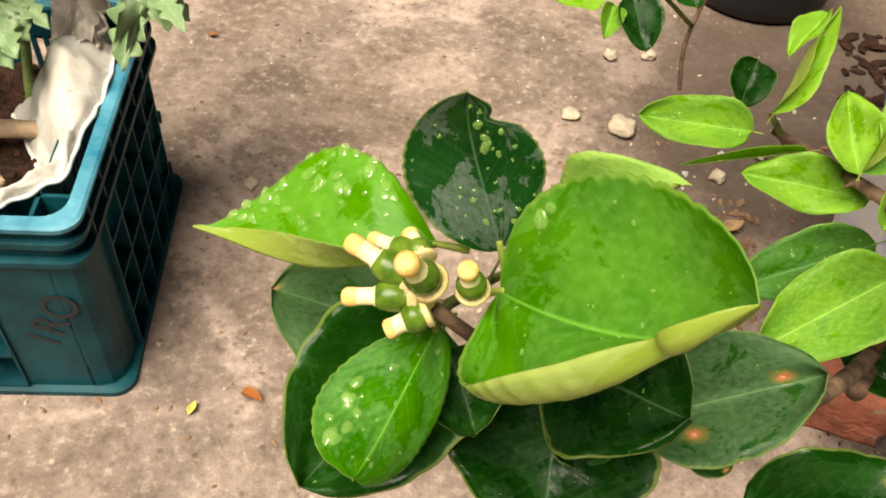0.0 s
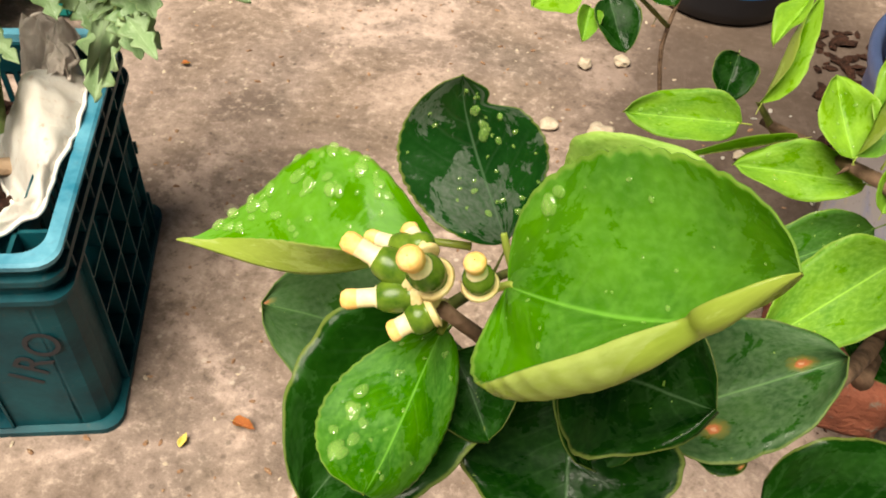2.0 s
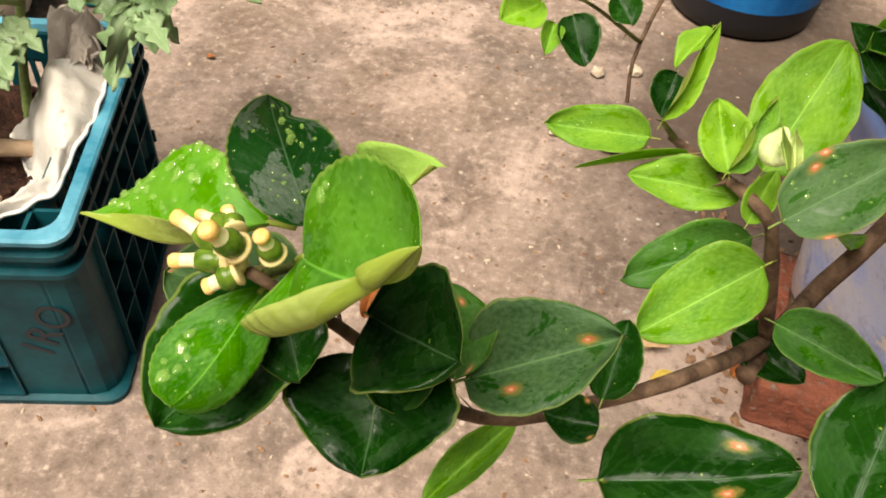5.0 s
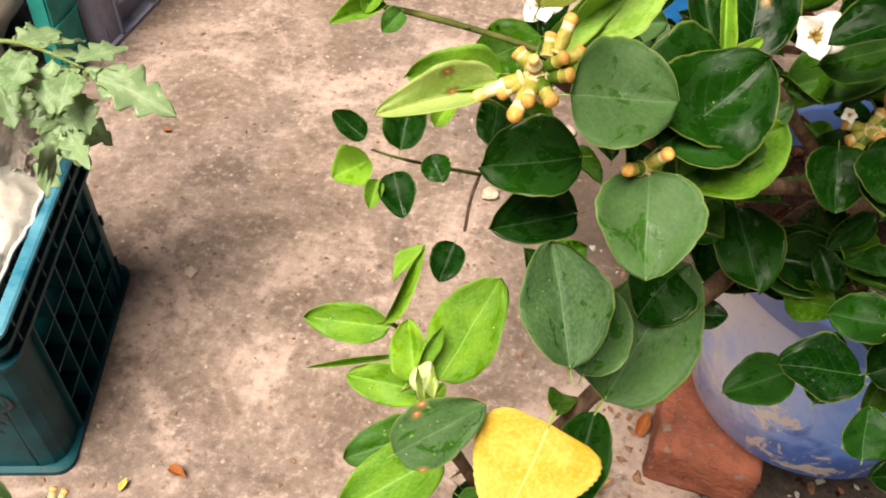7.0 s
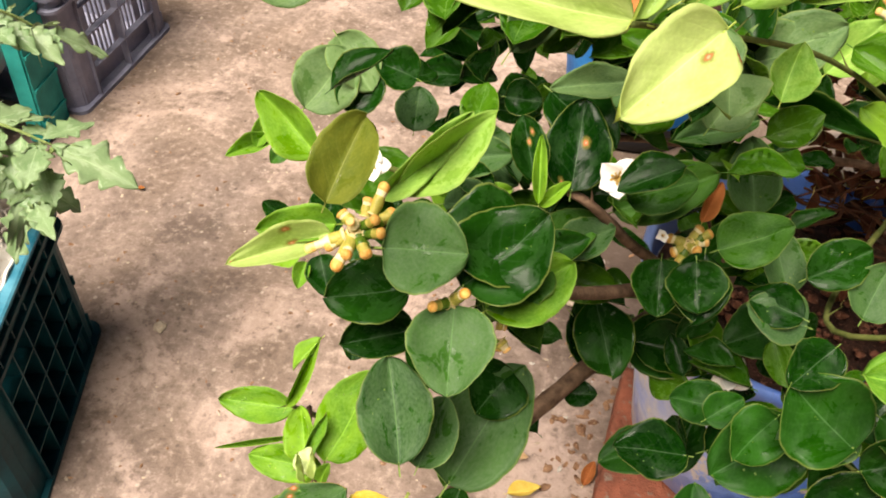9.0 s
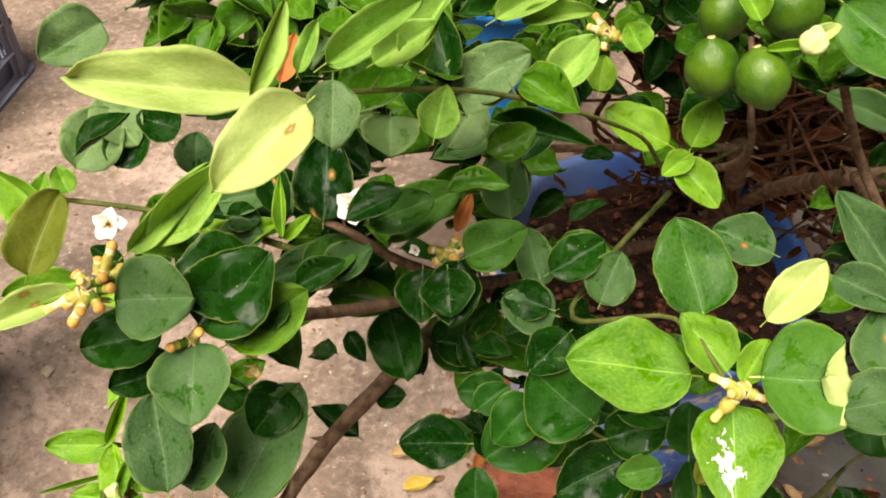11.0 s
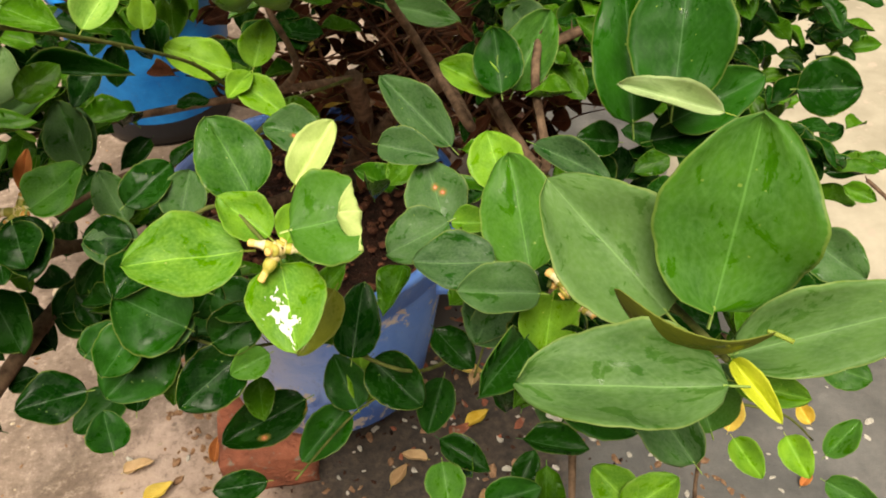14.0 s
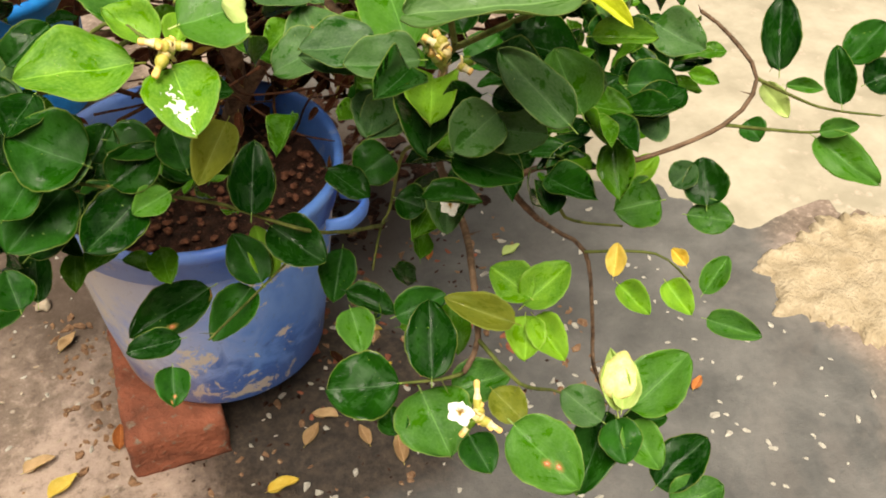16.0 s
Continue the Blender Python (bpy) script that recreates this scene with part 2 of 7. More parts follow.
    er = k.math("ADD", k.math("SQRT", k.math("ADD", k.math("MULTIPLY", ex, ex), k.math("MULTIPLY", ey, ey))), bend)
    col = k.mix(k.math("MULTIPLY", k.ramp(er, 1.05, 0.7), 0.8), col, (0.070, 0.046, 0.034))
    # dark soil round the pot's foot, with the shade beneath the pot painted in
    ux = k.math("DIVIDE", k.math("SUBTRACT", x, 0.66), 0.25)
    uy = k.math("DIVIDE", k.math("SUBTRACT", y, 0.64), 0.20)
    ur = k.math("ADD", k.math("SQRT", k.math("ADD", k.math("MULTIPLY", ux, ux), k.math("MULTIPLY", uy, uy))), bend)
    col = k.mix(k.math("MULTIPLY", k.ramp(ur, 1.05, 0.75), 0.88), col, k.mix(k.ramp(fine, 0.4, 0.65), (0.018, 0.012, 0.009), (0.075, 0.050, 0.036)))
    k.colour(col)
    k.rough(k.math("SUBTRACT", 0.9, k.math("MULTIPLY", damp, 0.25)))
    k.bump(k.math("ADD", k.math("MULTIPLY", mid, 0.5), k.math("ADD", k.math("MULTIPLY", fine, 0.35), k.math("MULTIPLY", grit, 0.15))), 0.8, 0.007)
    return k.m


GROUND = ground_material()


def plastic(name, a, b, rough=0.55, dirt=(0.10, 0.08, 0.06), dirty=0.3):
    k = Mat(name, rough=rough, spec=0.2)
    p = k.world_coords()
    n1 = k.noise(p, 14, 5, 0.6)
    n2 = k.noise(p, 120, 4, 0.65)
    scratch = k.noise(k.coords("Object", (6, 6, 90)), 6, 3, 0.6)
    col = k.mix(k.ramp(n1, 0.35, 0.65), a, b)
    col = k.mix(k.math("MULTIPLY", k.ramp(n2, 0.58, 0.75), dirty), col, dirt)
    col = k.mix(k.math("MULTIPLY", k.ramp(scratch, 0.62, 0.78), dirty * 0.6), col, tuple(min(1, c * 1.8 + 0.08) for c in b))
    k.colour(col)
    k.rough(k.math("ADD", rough - 0.08, k.math("MULTIPLY", n2, 0.25)))
    k.bump(k.math("ADD", n1, k.math("MULTIPLY", n2, 0.5)), 0.2, 0.003)
    return k.m


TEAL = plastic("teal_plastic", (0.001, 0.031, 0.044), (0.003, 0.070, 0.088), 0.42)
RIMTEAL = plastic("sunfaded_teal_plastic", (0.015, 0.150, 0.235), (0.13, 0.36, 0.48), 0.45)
GREYBLUE = plastic("grey_blue_plastic", (0.17, 0.175, 0.25), (0.29, 0.29, 0.38), 0.55)
GREENTEAL = plastic("bright_teal_plastic", (0.01, 0.22, 0.20), (0.03, 0.36, 0.32), 0.5)
SKYBLUE = plastic("bright_blue_plastic", (0.004, 0.115, 0.40), (0.015, 0.21, 0.58), 0.45)


def pot_material(name, wear, lo=(0.085, 0.235, 0.76), hi=(0.190, 0.370, 0.88)):
    k = Mat(name, rough=0.42, spec=0.4)
    p = k.world_coords()
    n1 = k.noise(p, 9, 5, 0.6, 0.4)
    n2 = k.noise(p, 15, 8, 0.72, 0.5)
    n3 = k.noise(p, 160, 3, 0.6)
    n4 = k.noise(p, 24, 4, 0.6, 1.2)
    sep = k.node("SeparateXYZ")
    k.put(p, sep.inputs[0])
    col = k.mix(k.ramp(n1, 0.35, 0.65), lo, hi)
    # paler blue towards the pot's left side, broken up by noise
    paled = k.math("ADD", k.ramp(sep.outputs[0], 0.62, 0.42), k.math("MULTIPLY", k.math("SUBTRACT", n4, 0.5), 0.9))
    col = k.mix(k.math("MULTIPLY", k.ramp(paled, 0.25, 0.75), 0.85 * wear), col, (0.400, 0.500, 0.88))
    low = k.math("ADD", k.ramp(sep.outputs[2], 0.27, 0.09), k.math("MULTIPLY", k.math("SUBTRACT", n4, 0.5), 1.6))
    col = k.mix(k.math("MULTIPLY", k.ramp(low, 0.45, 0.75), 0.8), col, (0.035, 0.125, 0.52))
    col = k.mix(k.math("MULTIPLY", k.ramp(n2, 0.585, 0.605), wear), col, (0.66, 0.60, 0.58))
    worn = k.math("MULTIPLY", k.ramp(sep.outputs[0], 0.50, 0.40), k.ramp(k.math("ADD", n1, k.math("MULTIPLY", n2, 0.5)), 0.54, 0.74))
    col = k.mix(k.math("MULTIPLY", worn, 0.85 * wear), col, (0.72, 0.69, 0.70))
    col = k.mix(k.math("MULTIPLY", k.ramp(n3, 0.6, 0.75), 0.35), col, (0.12, 0.10, 0.09))
    k.colour(col)
    k.rough(k.math("ADD", 0.32, k.math("MULTIPLY", n4, 0.3)))
    k.bump(k.math("ADD", n2, k.math("MULTIPLY", n3, 0.3)), 0.25, 0.003)
    return k.m


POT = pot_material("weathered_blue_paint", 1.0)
# less worn than the body; its deeper blue paints the shade inside the pot
POT_RIM = pot_material("blue_rim_shaded", 0.2, (0.045, 0.140, 0.58), (0.120, 0.270, 0.74))


def mottled(name, a, b, scale=40, rough=0.9, c=None, bump=0.8, depth=0.006):
    k = Mat(name, rough=rough, spec=0.25)
    p = k.world_coords()
    n1 = k.noise(p, scale, 5, 0.65)
    n2 = k.noise(p, scale * 5, 4, 0.65)
    col = k.mix(k.ramp(n1, 0.35, 0.65), a, b)
    if c:
        col = k.mix(k.ramp(n2, 0.58, 0.68), col, c)
    k.colour(col)
    k.bump(k.math("ADD", n1, k.math("MULTIPLY", n2, 0.6)), bump, depth)
    return k.m


SOIL = mottled("damp_soil", (0.018, 0.008, 0.005), (0.070, 0.028, 0.017), 60, 0.95, (0.17, 0.070, 0.045), 1.0, 0.012)
BRICK = mottled("red_brick", (0.17, 0.062, 0.040), (0.42, 0.135, 0.080), 14, 0.95, (0.26, 0.19, 0.145), 1.0, 0.010)
SACK = mottled("woven_white_sack", (0.80, 0.74, 0.68), (0.90, 0.87, 0.83), 22, 0.8, (0.72, 0.62, 0.54), 0.4, 0.003)
CLEAR = mottled("dull_plastic_sheet", (0.42, 0.36, 0.32), (0.60, 0.52, 0.47), 18, 0.45, None, 0.4, 0.004)
CREAM = mottled("dry_cement_crust", (0.34, 0.26, 0.17), (0.50, 0.40, 0.29), 26, 0.92, (0.36, 0.28, 0.19), 1.0, 0.012)
SLAB = mottled("pale_dry_concrete", (0.29, 0.250, 0.195), (0.42, 0.365, 0.295), 6, 0.9, (0.42, 0.34, 0.28), 0.5, 0.006)
STONE = mottled("pale_stone", (0.36, 0.29, 0.22), (0.52, 0.43, 0.33), 90, 0.8, (0.5, 0.28, 0.16), 0.4, 0.002)
LITTER = mottled("dead_leaf", (0.13, 0.065, 0.038), (0.34, 0.19, 0.11), 50, 0.85, (0.48, 0.33, 0.2))
MULCH = mottled("bark_mulch", (0.075, 0.026, 0.015), (0.24, 0.090, 0.050), 60, 0.9, (0.36, 0.18, 0.11))
PETAL = mottled("fallen_petal", (0.48, 0.43, 0.38), (0.66, 0.61, 0.55), 200, 0.7)
STICK = mottled("peeled_stick", (0.34, 0.22, 0.14), (0.48, 0.34, 0.23), 40, 0.8)
INK = Mat("black_marker", (0.012, 0.014, 0.02), 0.6).m
WHITE = mottled("flower_petal", (0.80, 0.76, 0.70), (0.90, 0.88, 0.84), 120, 0.5, None, 0.3, 0.001)
STAMEN = mottled("flower_stamen", (0.72, 0.42, 0.08), (0.85, 0.62, 0.2), 300, 0.6)
OVARY = mottled("young_fruit", (0.040, 0.095, 0.008), (0.125, 0.20, 0.020), 260, 0.24, None, 0.12, 0.0005)
STYLE = mottled("flower_style", (0.68, 0.56, 0.28), (0.82, 0.72, 0.46), 400, 0.45, None, 0.15, 0.0006)
STIGMA = mottled("stigma", (0.80, 0.42, 0.10), (0.88, 0.58, 0.24), 500, 0.5, None, 0.3, 0.0006)
CALYX = mottled("calyx", (0.56, 0.42, 0.17), (0.72, 0.60, 0.32), 400, 0.5, None, 0.2, 0.0006)
PALEBUD = mottled("pale_bud", (0.26, 0.26, 0.04), (0.52, 0.42, 0.10), 300, 0.45, None, 0.15, 0.0006)
AMBER = mottled("amber_stigma", (0.62, 0.270, 0.050), (0.76, 0.47, 0.140), 420, 0.5, None, 0.3, 0.0006)


def rind_material(name, a, b):
    k = Mat(name, rough=0.28)
    p = k.world_coords()
    pit = k.voronoi(p, 1300)
    n = k.noise(p, 60, 3, 0.5)
    wetness = k.noise(p, 130, 4, 0.6)
    k.colour(k.mix(k.ramp(n, 0.3, 0.7), a, b))
    k.rough(k.math("ADD", 0.27, k.math("MULTIPLY", k.ramp(wetness, 0.42, 0.6), 0.3)))
    k.bump(k.math("ADD", pit, k.math("MULTIPLY", wetness, 1.6)), 0.24, 0.001)
    return k.m


RIND = rind_material("lime_rind", (0.018, 0.078, 0.003), (0.088, 0.175, 0.008))
RINDY = rind_material("ripening_lime_rind", (0.30, 0.30, 0.02), (0.48, 0.42, 0.04))
TOMATO = leaf_material("tomato_leaf", (0.15, 0.27, 0.11), (0.38, 0.50, 0.28), 0.55, 0, 0.3)
TOMSTEM = mottled("tomato_stem", (0.22, 0.32, 0.09), (0.36, 0.44, 0.16), 200, 0.6)
water = Mat("water_drop", (1, 1, 1), 0.03)
clear = water.node("BsdfTransparent")
shine = water.node("BsdfGlossy")
shine.inputs["Roughness"].default_value = 0.04
blend = water.node("MixShader")
blend.inputs[0].default_value = 0.045
# light green diffuse paints the brightness a refracting drop would gather
lit_tint = water.node("BsdfDiffuse")
lit_tint.inputs[0].default_value = (0.36, 0.62, 0.14, 1)
body_mix = water.node("MixShader")
body_mix.inputs[0].default_value = 0.26
water.put(clear.outputs[0], body_mix.inputs[1])
water.put(lit_tint.outputs[0], body_mix.inputs[2])
water.put(body_mix.outputs[0], blend.inputs[1])
water.put(shine.outputs[0], blend.inputs[2])
water.put(blend.outputs[0], water.t.nodes["Material Output"].inputs[0])
WATER = water.m


# ---- builders ----
def obj(name, bm, mats, parent=None, label="", smooth=True):
    """Links a bmesh as one mesh object, under a parent if there is one."""
    me = bpy.data.meshes.new(name)
    if smooth:
        for f in bm.faces:
            f.smooth = True
    bm.to_mesh(me)
    bm.free()
    for m in mats if isinstance(mats, (list, tuple)) else (mats,):
        me.materials.append(m)
    ob = new(name, me)
    ob.parent = parent
    if label:
        ob["label"] = label
    return ob


def part(name, bm, material, parent, label="", smooth=True):
    return obj(name, bm, material, parent, label, smooth)


def thing(name, label, category, place=None, group=""):
    ob = new(name)
    ob.empty_display_size = 0.05
    if place is not None:
        ob.matrix_world = place
    return tagged(ob, label, category, group)


def box(bm, x0, x1, y0, y1, z0, z1, bevel=0.0, m=None):
    c = bmesh.ops.create_cube(bm, size=1)["verts"]
    bmesh.ops.transform(bm, verts=c, matrix=Matrix.Translation(((x0 + x1) / 2, (y0 + y1) / 2, (z0 + z1) / 2)) @ Matrix.Diagonal((x1 - x0, y1 - y0, z1 - z0, 1)))
    if bevel:
        edges = list({e for v in c for e in v.link_edges})
        out = bmesh.ops.bevel(bm, geom=edges, offset=bevel, segments=2, affect="EDGES")
        c = list({v for f in out["faces"] for v in f.verts} | {v for v in c if v.is_valid})
    if m is not None:
        bmesh.ops.transform(bm, verts=[v for v in c if v.is_valid], matrix=m)
    return c


def lathe(bm, profile, n=48, wobble=0.0, cap=False):
    """A turned surface from (radius, height) pairs."""
    rings = []
    for i, (r, z) in enumerate(profile):
        ring = []
        for j in range(n):
            a = 2 * math.pi * j / n
            q = r * (1 + wobble * noise.noise((math.cos(a) * 1.5, math.sin(a) * 1.5, z * 6)))
            ring.append(bm.verts.new((q * math.cos(a), q * math.sin(a), z)))
        rings.append(ring)
    for a, b in zip(rings, rings[1:]):
        for j in range(n):
            bm.faces.new((a[j], a[(j + 1) % n], b[(j + 1) % n], b[j]))
    if cap:
        bm.faces.new(list(reversed(rings[0])))
        bm.faces.new(rings[-1])
    return rings


def tube(bm, pts, r0, r1, n=8, rough=0.0):
    """A tapered limb through smooth points."""
    pts = [Vector(p) for p in pts]
    fine = []
    for i in range(len(pts) - 1):
        p0, p1, p2, p3 = pts[max(i - 1, 0)], pts[i], pts[i + 1], pts[min(i + 2, len(pts) - 1)]
        steps = max(3, int((p2 - p1).length / 0.012))
        for s in range(steps):
            t = s / steps
            fine.append(0.5 * ((2 * p1) + (p2 - p0) * t + (2 * p0 - 5 * p1 + 4 * p2 - p3) * t * t + (3 * p1 - p0 - 3 * p2 + p3) * t ** 3))
    fine.append(pts[-1])
    last, rings = None, []
    for i, p in enumerate(fine):
        way = (fine[min(i + 1, len(fine) - 1)] - fine[max(i - 1, 0)]).normalized()
        side = way.orthogonal().normalized() if last is None else (last - way * last.dot(way)).normalized()
        last = side
        up = way.cross(side)
        r = r0 + (r1 - r0) * i / (len(fine) - 1)
        ring = []
        for j in range(n):
            a = 2 * math.pi * j / n
            q = r * (1 + rough * noise.noise(p * 60 + Vector((math.cos(a), math.sin(a), 0))))
            ring.append(bm.verts.new(p + (side * math.cos(a) + up * math.sin(a)) * q))
        rings.append(ring)
    for a, b in zip(rings, rings[1:]):
        for j in range(n):
            bm.faces.new((a[j], a[(j + 1) % n], b[(j + 1) % n], b[j]))
    bm.faces.new(list(reversed(rings[0])))
    bm.faces.new(rings[-1])
    return fine


def blob(bm, r, seed, flat=1.0, lump=0.25, n=2, at=(0, 0, 0)):
    vs = bmesh.ops.create_icosphere(bm, subdivisions=n, radius=r)["verts"]
    for v in vs:
        d = v.co.normalized()
        v.co = v.co * (1 + lump * noise.noise(d * 1.4 + Vector((seed, seed * 2.3, 0))))
        v.co.z *= flat
        v.co += Vector(at)
    return vs


# ---- ground ----
bm = bmesh.new()
bmesh.ops.create_grid(bm, x_segments=2, y_segments=2, size=60)
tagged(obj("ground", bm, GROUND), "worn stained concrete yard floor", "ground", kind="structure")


def patch(name, mat, cx, cy, rx, ry, h, seed, label, n=40, rings=7, ragged=0.3):
    """A low crust with a ragged outline lying on the floor."""
    bm = bmesh.new()
    mid = bm.verts.new((cx, cy, h))
    prev = None
    for i in range(1, rings + 1):
        f, ring = i / rings, []
        for j in range(n):
            a = 2 * math.pi * j / n
            q = 1 + ragged * noise.noise((math.cos(a) * 1.6 + seed, math.sin(a) * 1.6, 0)) + ragged * 0.5 * noise.noise((math.cos(a) * 6, math.sin(a) * 6 + seed, 3)) + ragged * 0.22 * noise.noise((math.cos(a) * 17, math.sin(a) * 17 + seed, 5)) + ragged * 0.10 * noise.noise((math.cos(a) * 45, math.sin(a) * 45 + seed, 7))
            x, y = cx + rx * q * f * math.cos(a), cy + ry * q * f * math.sin(a)
            z = -0.002 if i == rings else h * (0.75 + 0.5 * noise.noise((x * 25, y * 25, seed)))
            ring.append(bm.verts.new((x, y, z)))
        if prev is None:
            for j in range(n):
                bm.faces.new((mid, ring[j], ring[(j + 1) % n]))
        else:
            for j in range(n):
                bm.faces.new((prev[j], ring[j], ring[(j + 1) % n], prev[(j + 1) % n]))
        prev = ring
    return tagged(obj(name, bm, mat), label, "pavement", kind="structure")


patch("cement_crust", CREAM, 1.63, 0.545, 0.175, 0.15, 0.020, 2.0, "rough dry crust of spilled cement on the floor", 200, 18, 0.5)
patch("pavement", SLAB, 2.25, 1.2, 0.85, 0.75, 0.006, 5.0, "pale dry stretch of concrete floor", 260, 14, 0.28)


# ---- crates ----
def crate(name, width, depth, height, place, mat, rim_mat, label, group, lattice="grid"):
    """A stacking crate: posts, rim, slotted walls, floor and deep outer ribs. Origin at the foot of its right front corner."""
    top = thing(name, label, "crate", place, group)
    lean = 0.0

    bm = bmesh.new()
    box(bm, 0, 0.006, 0.0005, 0.0035, 0.04, height * 0.9)
    slat = bpy.data.meshes.new("slat")
    bm.to_mesh(slat)
    bm.free()
    slat.materials.append(mat)

    def panel(pname, w, posed):
        """A wall of upright slats between rails, in its own plane x to w, z up."""
        for k, (z0, z1) in enumerate(((0.005, 0.05), (height * 0.42, height * 0.48), (height * 0.86, height - 0.004))):
            bm = bmesh.new()
            box(bm, 0, w, 0, 0.004, z0, z1)
            bmesh.ops.transform(bm, verts=bm.verts, matrix=posed)
            part("rail", bm, mat, top, smooth=False)
        n = int(w / 0.014)
        for i in range(n):
            bar = new("slat", slat)
            bar.parent = top
            bar.matrix_basis = posed @ Matrix.Translation((w * i / n, 0, 0)) @ Matrix.Diagonal((2.6 if i % 6 == 0 else 1, 1, 1, 1))

    inset = 0.032 if lattice == "grid" else 0.018
    panel("front_wall", width, pose(-width, inset, 0))
    panel("back_wall", width, pose(-width, depth - 0.018, 0))
    panel("side_wall", depth, pose(-inset, 0, 0, 0, 0, 90))
    panel("side_wall", depth, pose(-width + 0.014, 0, 0, 0, 0, 90))
    bm = bmesh.new()
    box(bm, -width + 0.01, -0.01, 0.01, depth - 0.01, 0.003, 0.010)
    part("bottom", bm, mat, top, smooth=False)
    # plain corner panels, bent round each corner
    post_w = 0.105
    skirt = 0.80
    for cx, cy, sx, sy in ((0, 0, -1, 1), (-width, 0, 1, 1), (0, depth, -1, -1), (-width, depth, 1, -1)):
        bm = bmesh.new()
        ring = []
        outline = [(post_w, 0.0), (0.030, 0.0), (0.014, 0.004), (0.004, 0.014), (0.0, 0.030), (0.0, 0.062)]
        inner = [(x + (0.005 if y > 0.02 else 0), y + (0.005 if x > 0.02 else 0.003)) for x, y in outline]
        loop = outline + inner[::-1]
        for z in (0.0, 0.010, height * skirt, height * (skirt + 0.03)):
            grow = lean * z / height
            ring.append([bm.verts.new((cx + sx * (x - grow), cy + sy * (y - grow), z)) for x, y in loop])
        for a, b in zip(ring, ring[1:]):
            for j in range(len(loop)):
                bm.faces.new((a[j], a[(j + 1) % len(loop)], b[(j + 1) % len(loop)], b[j]))
        bm.faces.new(ring[0][::-1])
        bm.faces.new(ring[-1])
        bmesh.ops.recalc_face_normals(bm, faces=bm.faces)
        part("corner_post", bm, mat, top, smooth=False)
    # stepped rim with rounded corners
    def rounded(o, z, r=0.022):
        pts = []
        for cx, cy, a0 in ((0 + o - r, -o + r, -90), (0 + o - r, depth + o - r, 0), (-width - o + r, depth + o - r, 90), (-width - o + r, -o + r, 180)):
            for s in range(6):
                a = radians(a0 + 18 * s)
                pts.append((cx + r * math.cos(a), cy + r * math.sin(a), z))
        return pts
    bm = bmesh.new()
    loops = [rounded(o, height * (skirt + (z / height - 0.80) * 5 * (1 - skirt))) for o, z in ((lean, height * 0.80), (lean + 0.010, height * 0.802), (lean + 0.010, height * 0.825), (lean + 0.002, height * 0.83), (lean + 0.002, height * 0.885),
             (lean + 0.009, height * 0.89), (lean + 0.009, height * 0.915), (lean + 0.003, height * 0.92), (lean + 0.003, height * 0.965), (lean + 0.010, height * 0.97), (lean + 0.011, height * 0.992), (lean + 0.008, height), (lean - 0.004, height), (lean - 0.006, height * 0.97), (lean - 0.006, height * 0.82))]
    rings = [[bm.verts.new(p) for p in lp] for lp in loops]
    for i, (a, b) in enumerate(zip(rings, rings[1:])):
        for j in range(len(a)):
            f = bm.faces.new((a[j], a[(j + 1) % len(a)], b[(j + 1) % len(a)], b[j]))
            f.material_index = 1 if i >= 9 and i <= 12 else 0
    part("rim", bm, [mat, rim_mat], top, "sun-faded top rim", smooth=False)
    bm = bmesh.new()
    loops = [rounded(o, z) for o, z in ((0.0, 0.0), (0.008, 0.0), (0.008, 0.008), (0.0, 0.010), (-0.01, 0.010), (-0.01, 0.0))]
    rings = [[bm.verts.new(p) for p in lp] for lp in loops]
    for a, b in zip(rings, rings[1:]):
        for j in range(len(a)):
            bm.faces.new((a[j], a[(j + 1) % len(a)], b[(j + 1) % len(a)], b[j]))
    part("foot_rim", bm, mat, top, smooth=False)
    # outer ribs on the right side wall and on the front wall
    def ribs(x_of, span0, span1):
        d = 0.034 if lattice == "grid" else 0.012
        levels = (0.035, 0.24, 0.44, 0.64) if lattice == "grid" else (0.25, 0.5, 0.72)
        for z in levels:
            bm = bmesh.new()
            box(bm, span0, span1, -0.003, d, height * z - 0.0015, height * z + 0.0015)
            bmesh.ops.transform(bm, verts=bm.verts, matrix=x_of)
            part("rib", bm, mat, top, smooth=False)
        n = 5 if lattice == "grid" else 2
        for i in range(n + 1):
            x = span0 + (span1 - span0) * i / n
            bm = bmesh.new()
            box(bm, x - 0.0015, x + 0.0015, -0.003, d, 0.01, height * skirt)
            bmesh.ops.transform(bm, verts=bm.verts, matrix=x_of)
            part("rib", bm, mat, top, smooth=False)
    # small gussets between the two ledges under the rim of the side
    for i in range(7):
        for z0, z1 in ((0.83, 0.887), (0.92, 0.968)):
            y = 0.03 + (depth - 0.06) * i / 6
            bm = bmesh.new()
            box(bm, 0.0, 0.009, y - 0.0015, y + 0.0015, height * z0, height * z1)
            part("gusset", bm, mat, top, smooth=False)
    ribs(Matrix(((0, -1, 0, 0.004), (1, 0, 0, 0), (0, 0, 1, 0), (0, 0, 0, 1))) @ Matrix.Translation((0, 0.0, 0)), 0.06, depth - 0.05)
    ribs(Matrix.Translation((-width, 0.0, 0)), 0.105, width - 0.105)
    return top


CRATE = pose(-0.338, 0.455, 0, 0, 0, 16.0)
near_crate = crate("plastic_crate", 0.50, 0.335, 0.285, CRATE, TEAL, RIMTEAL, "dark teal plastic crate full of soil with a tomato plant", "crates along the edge")
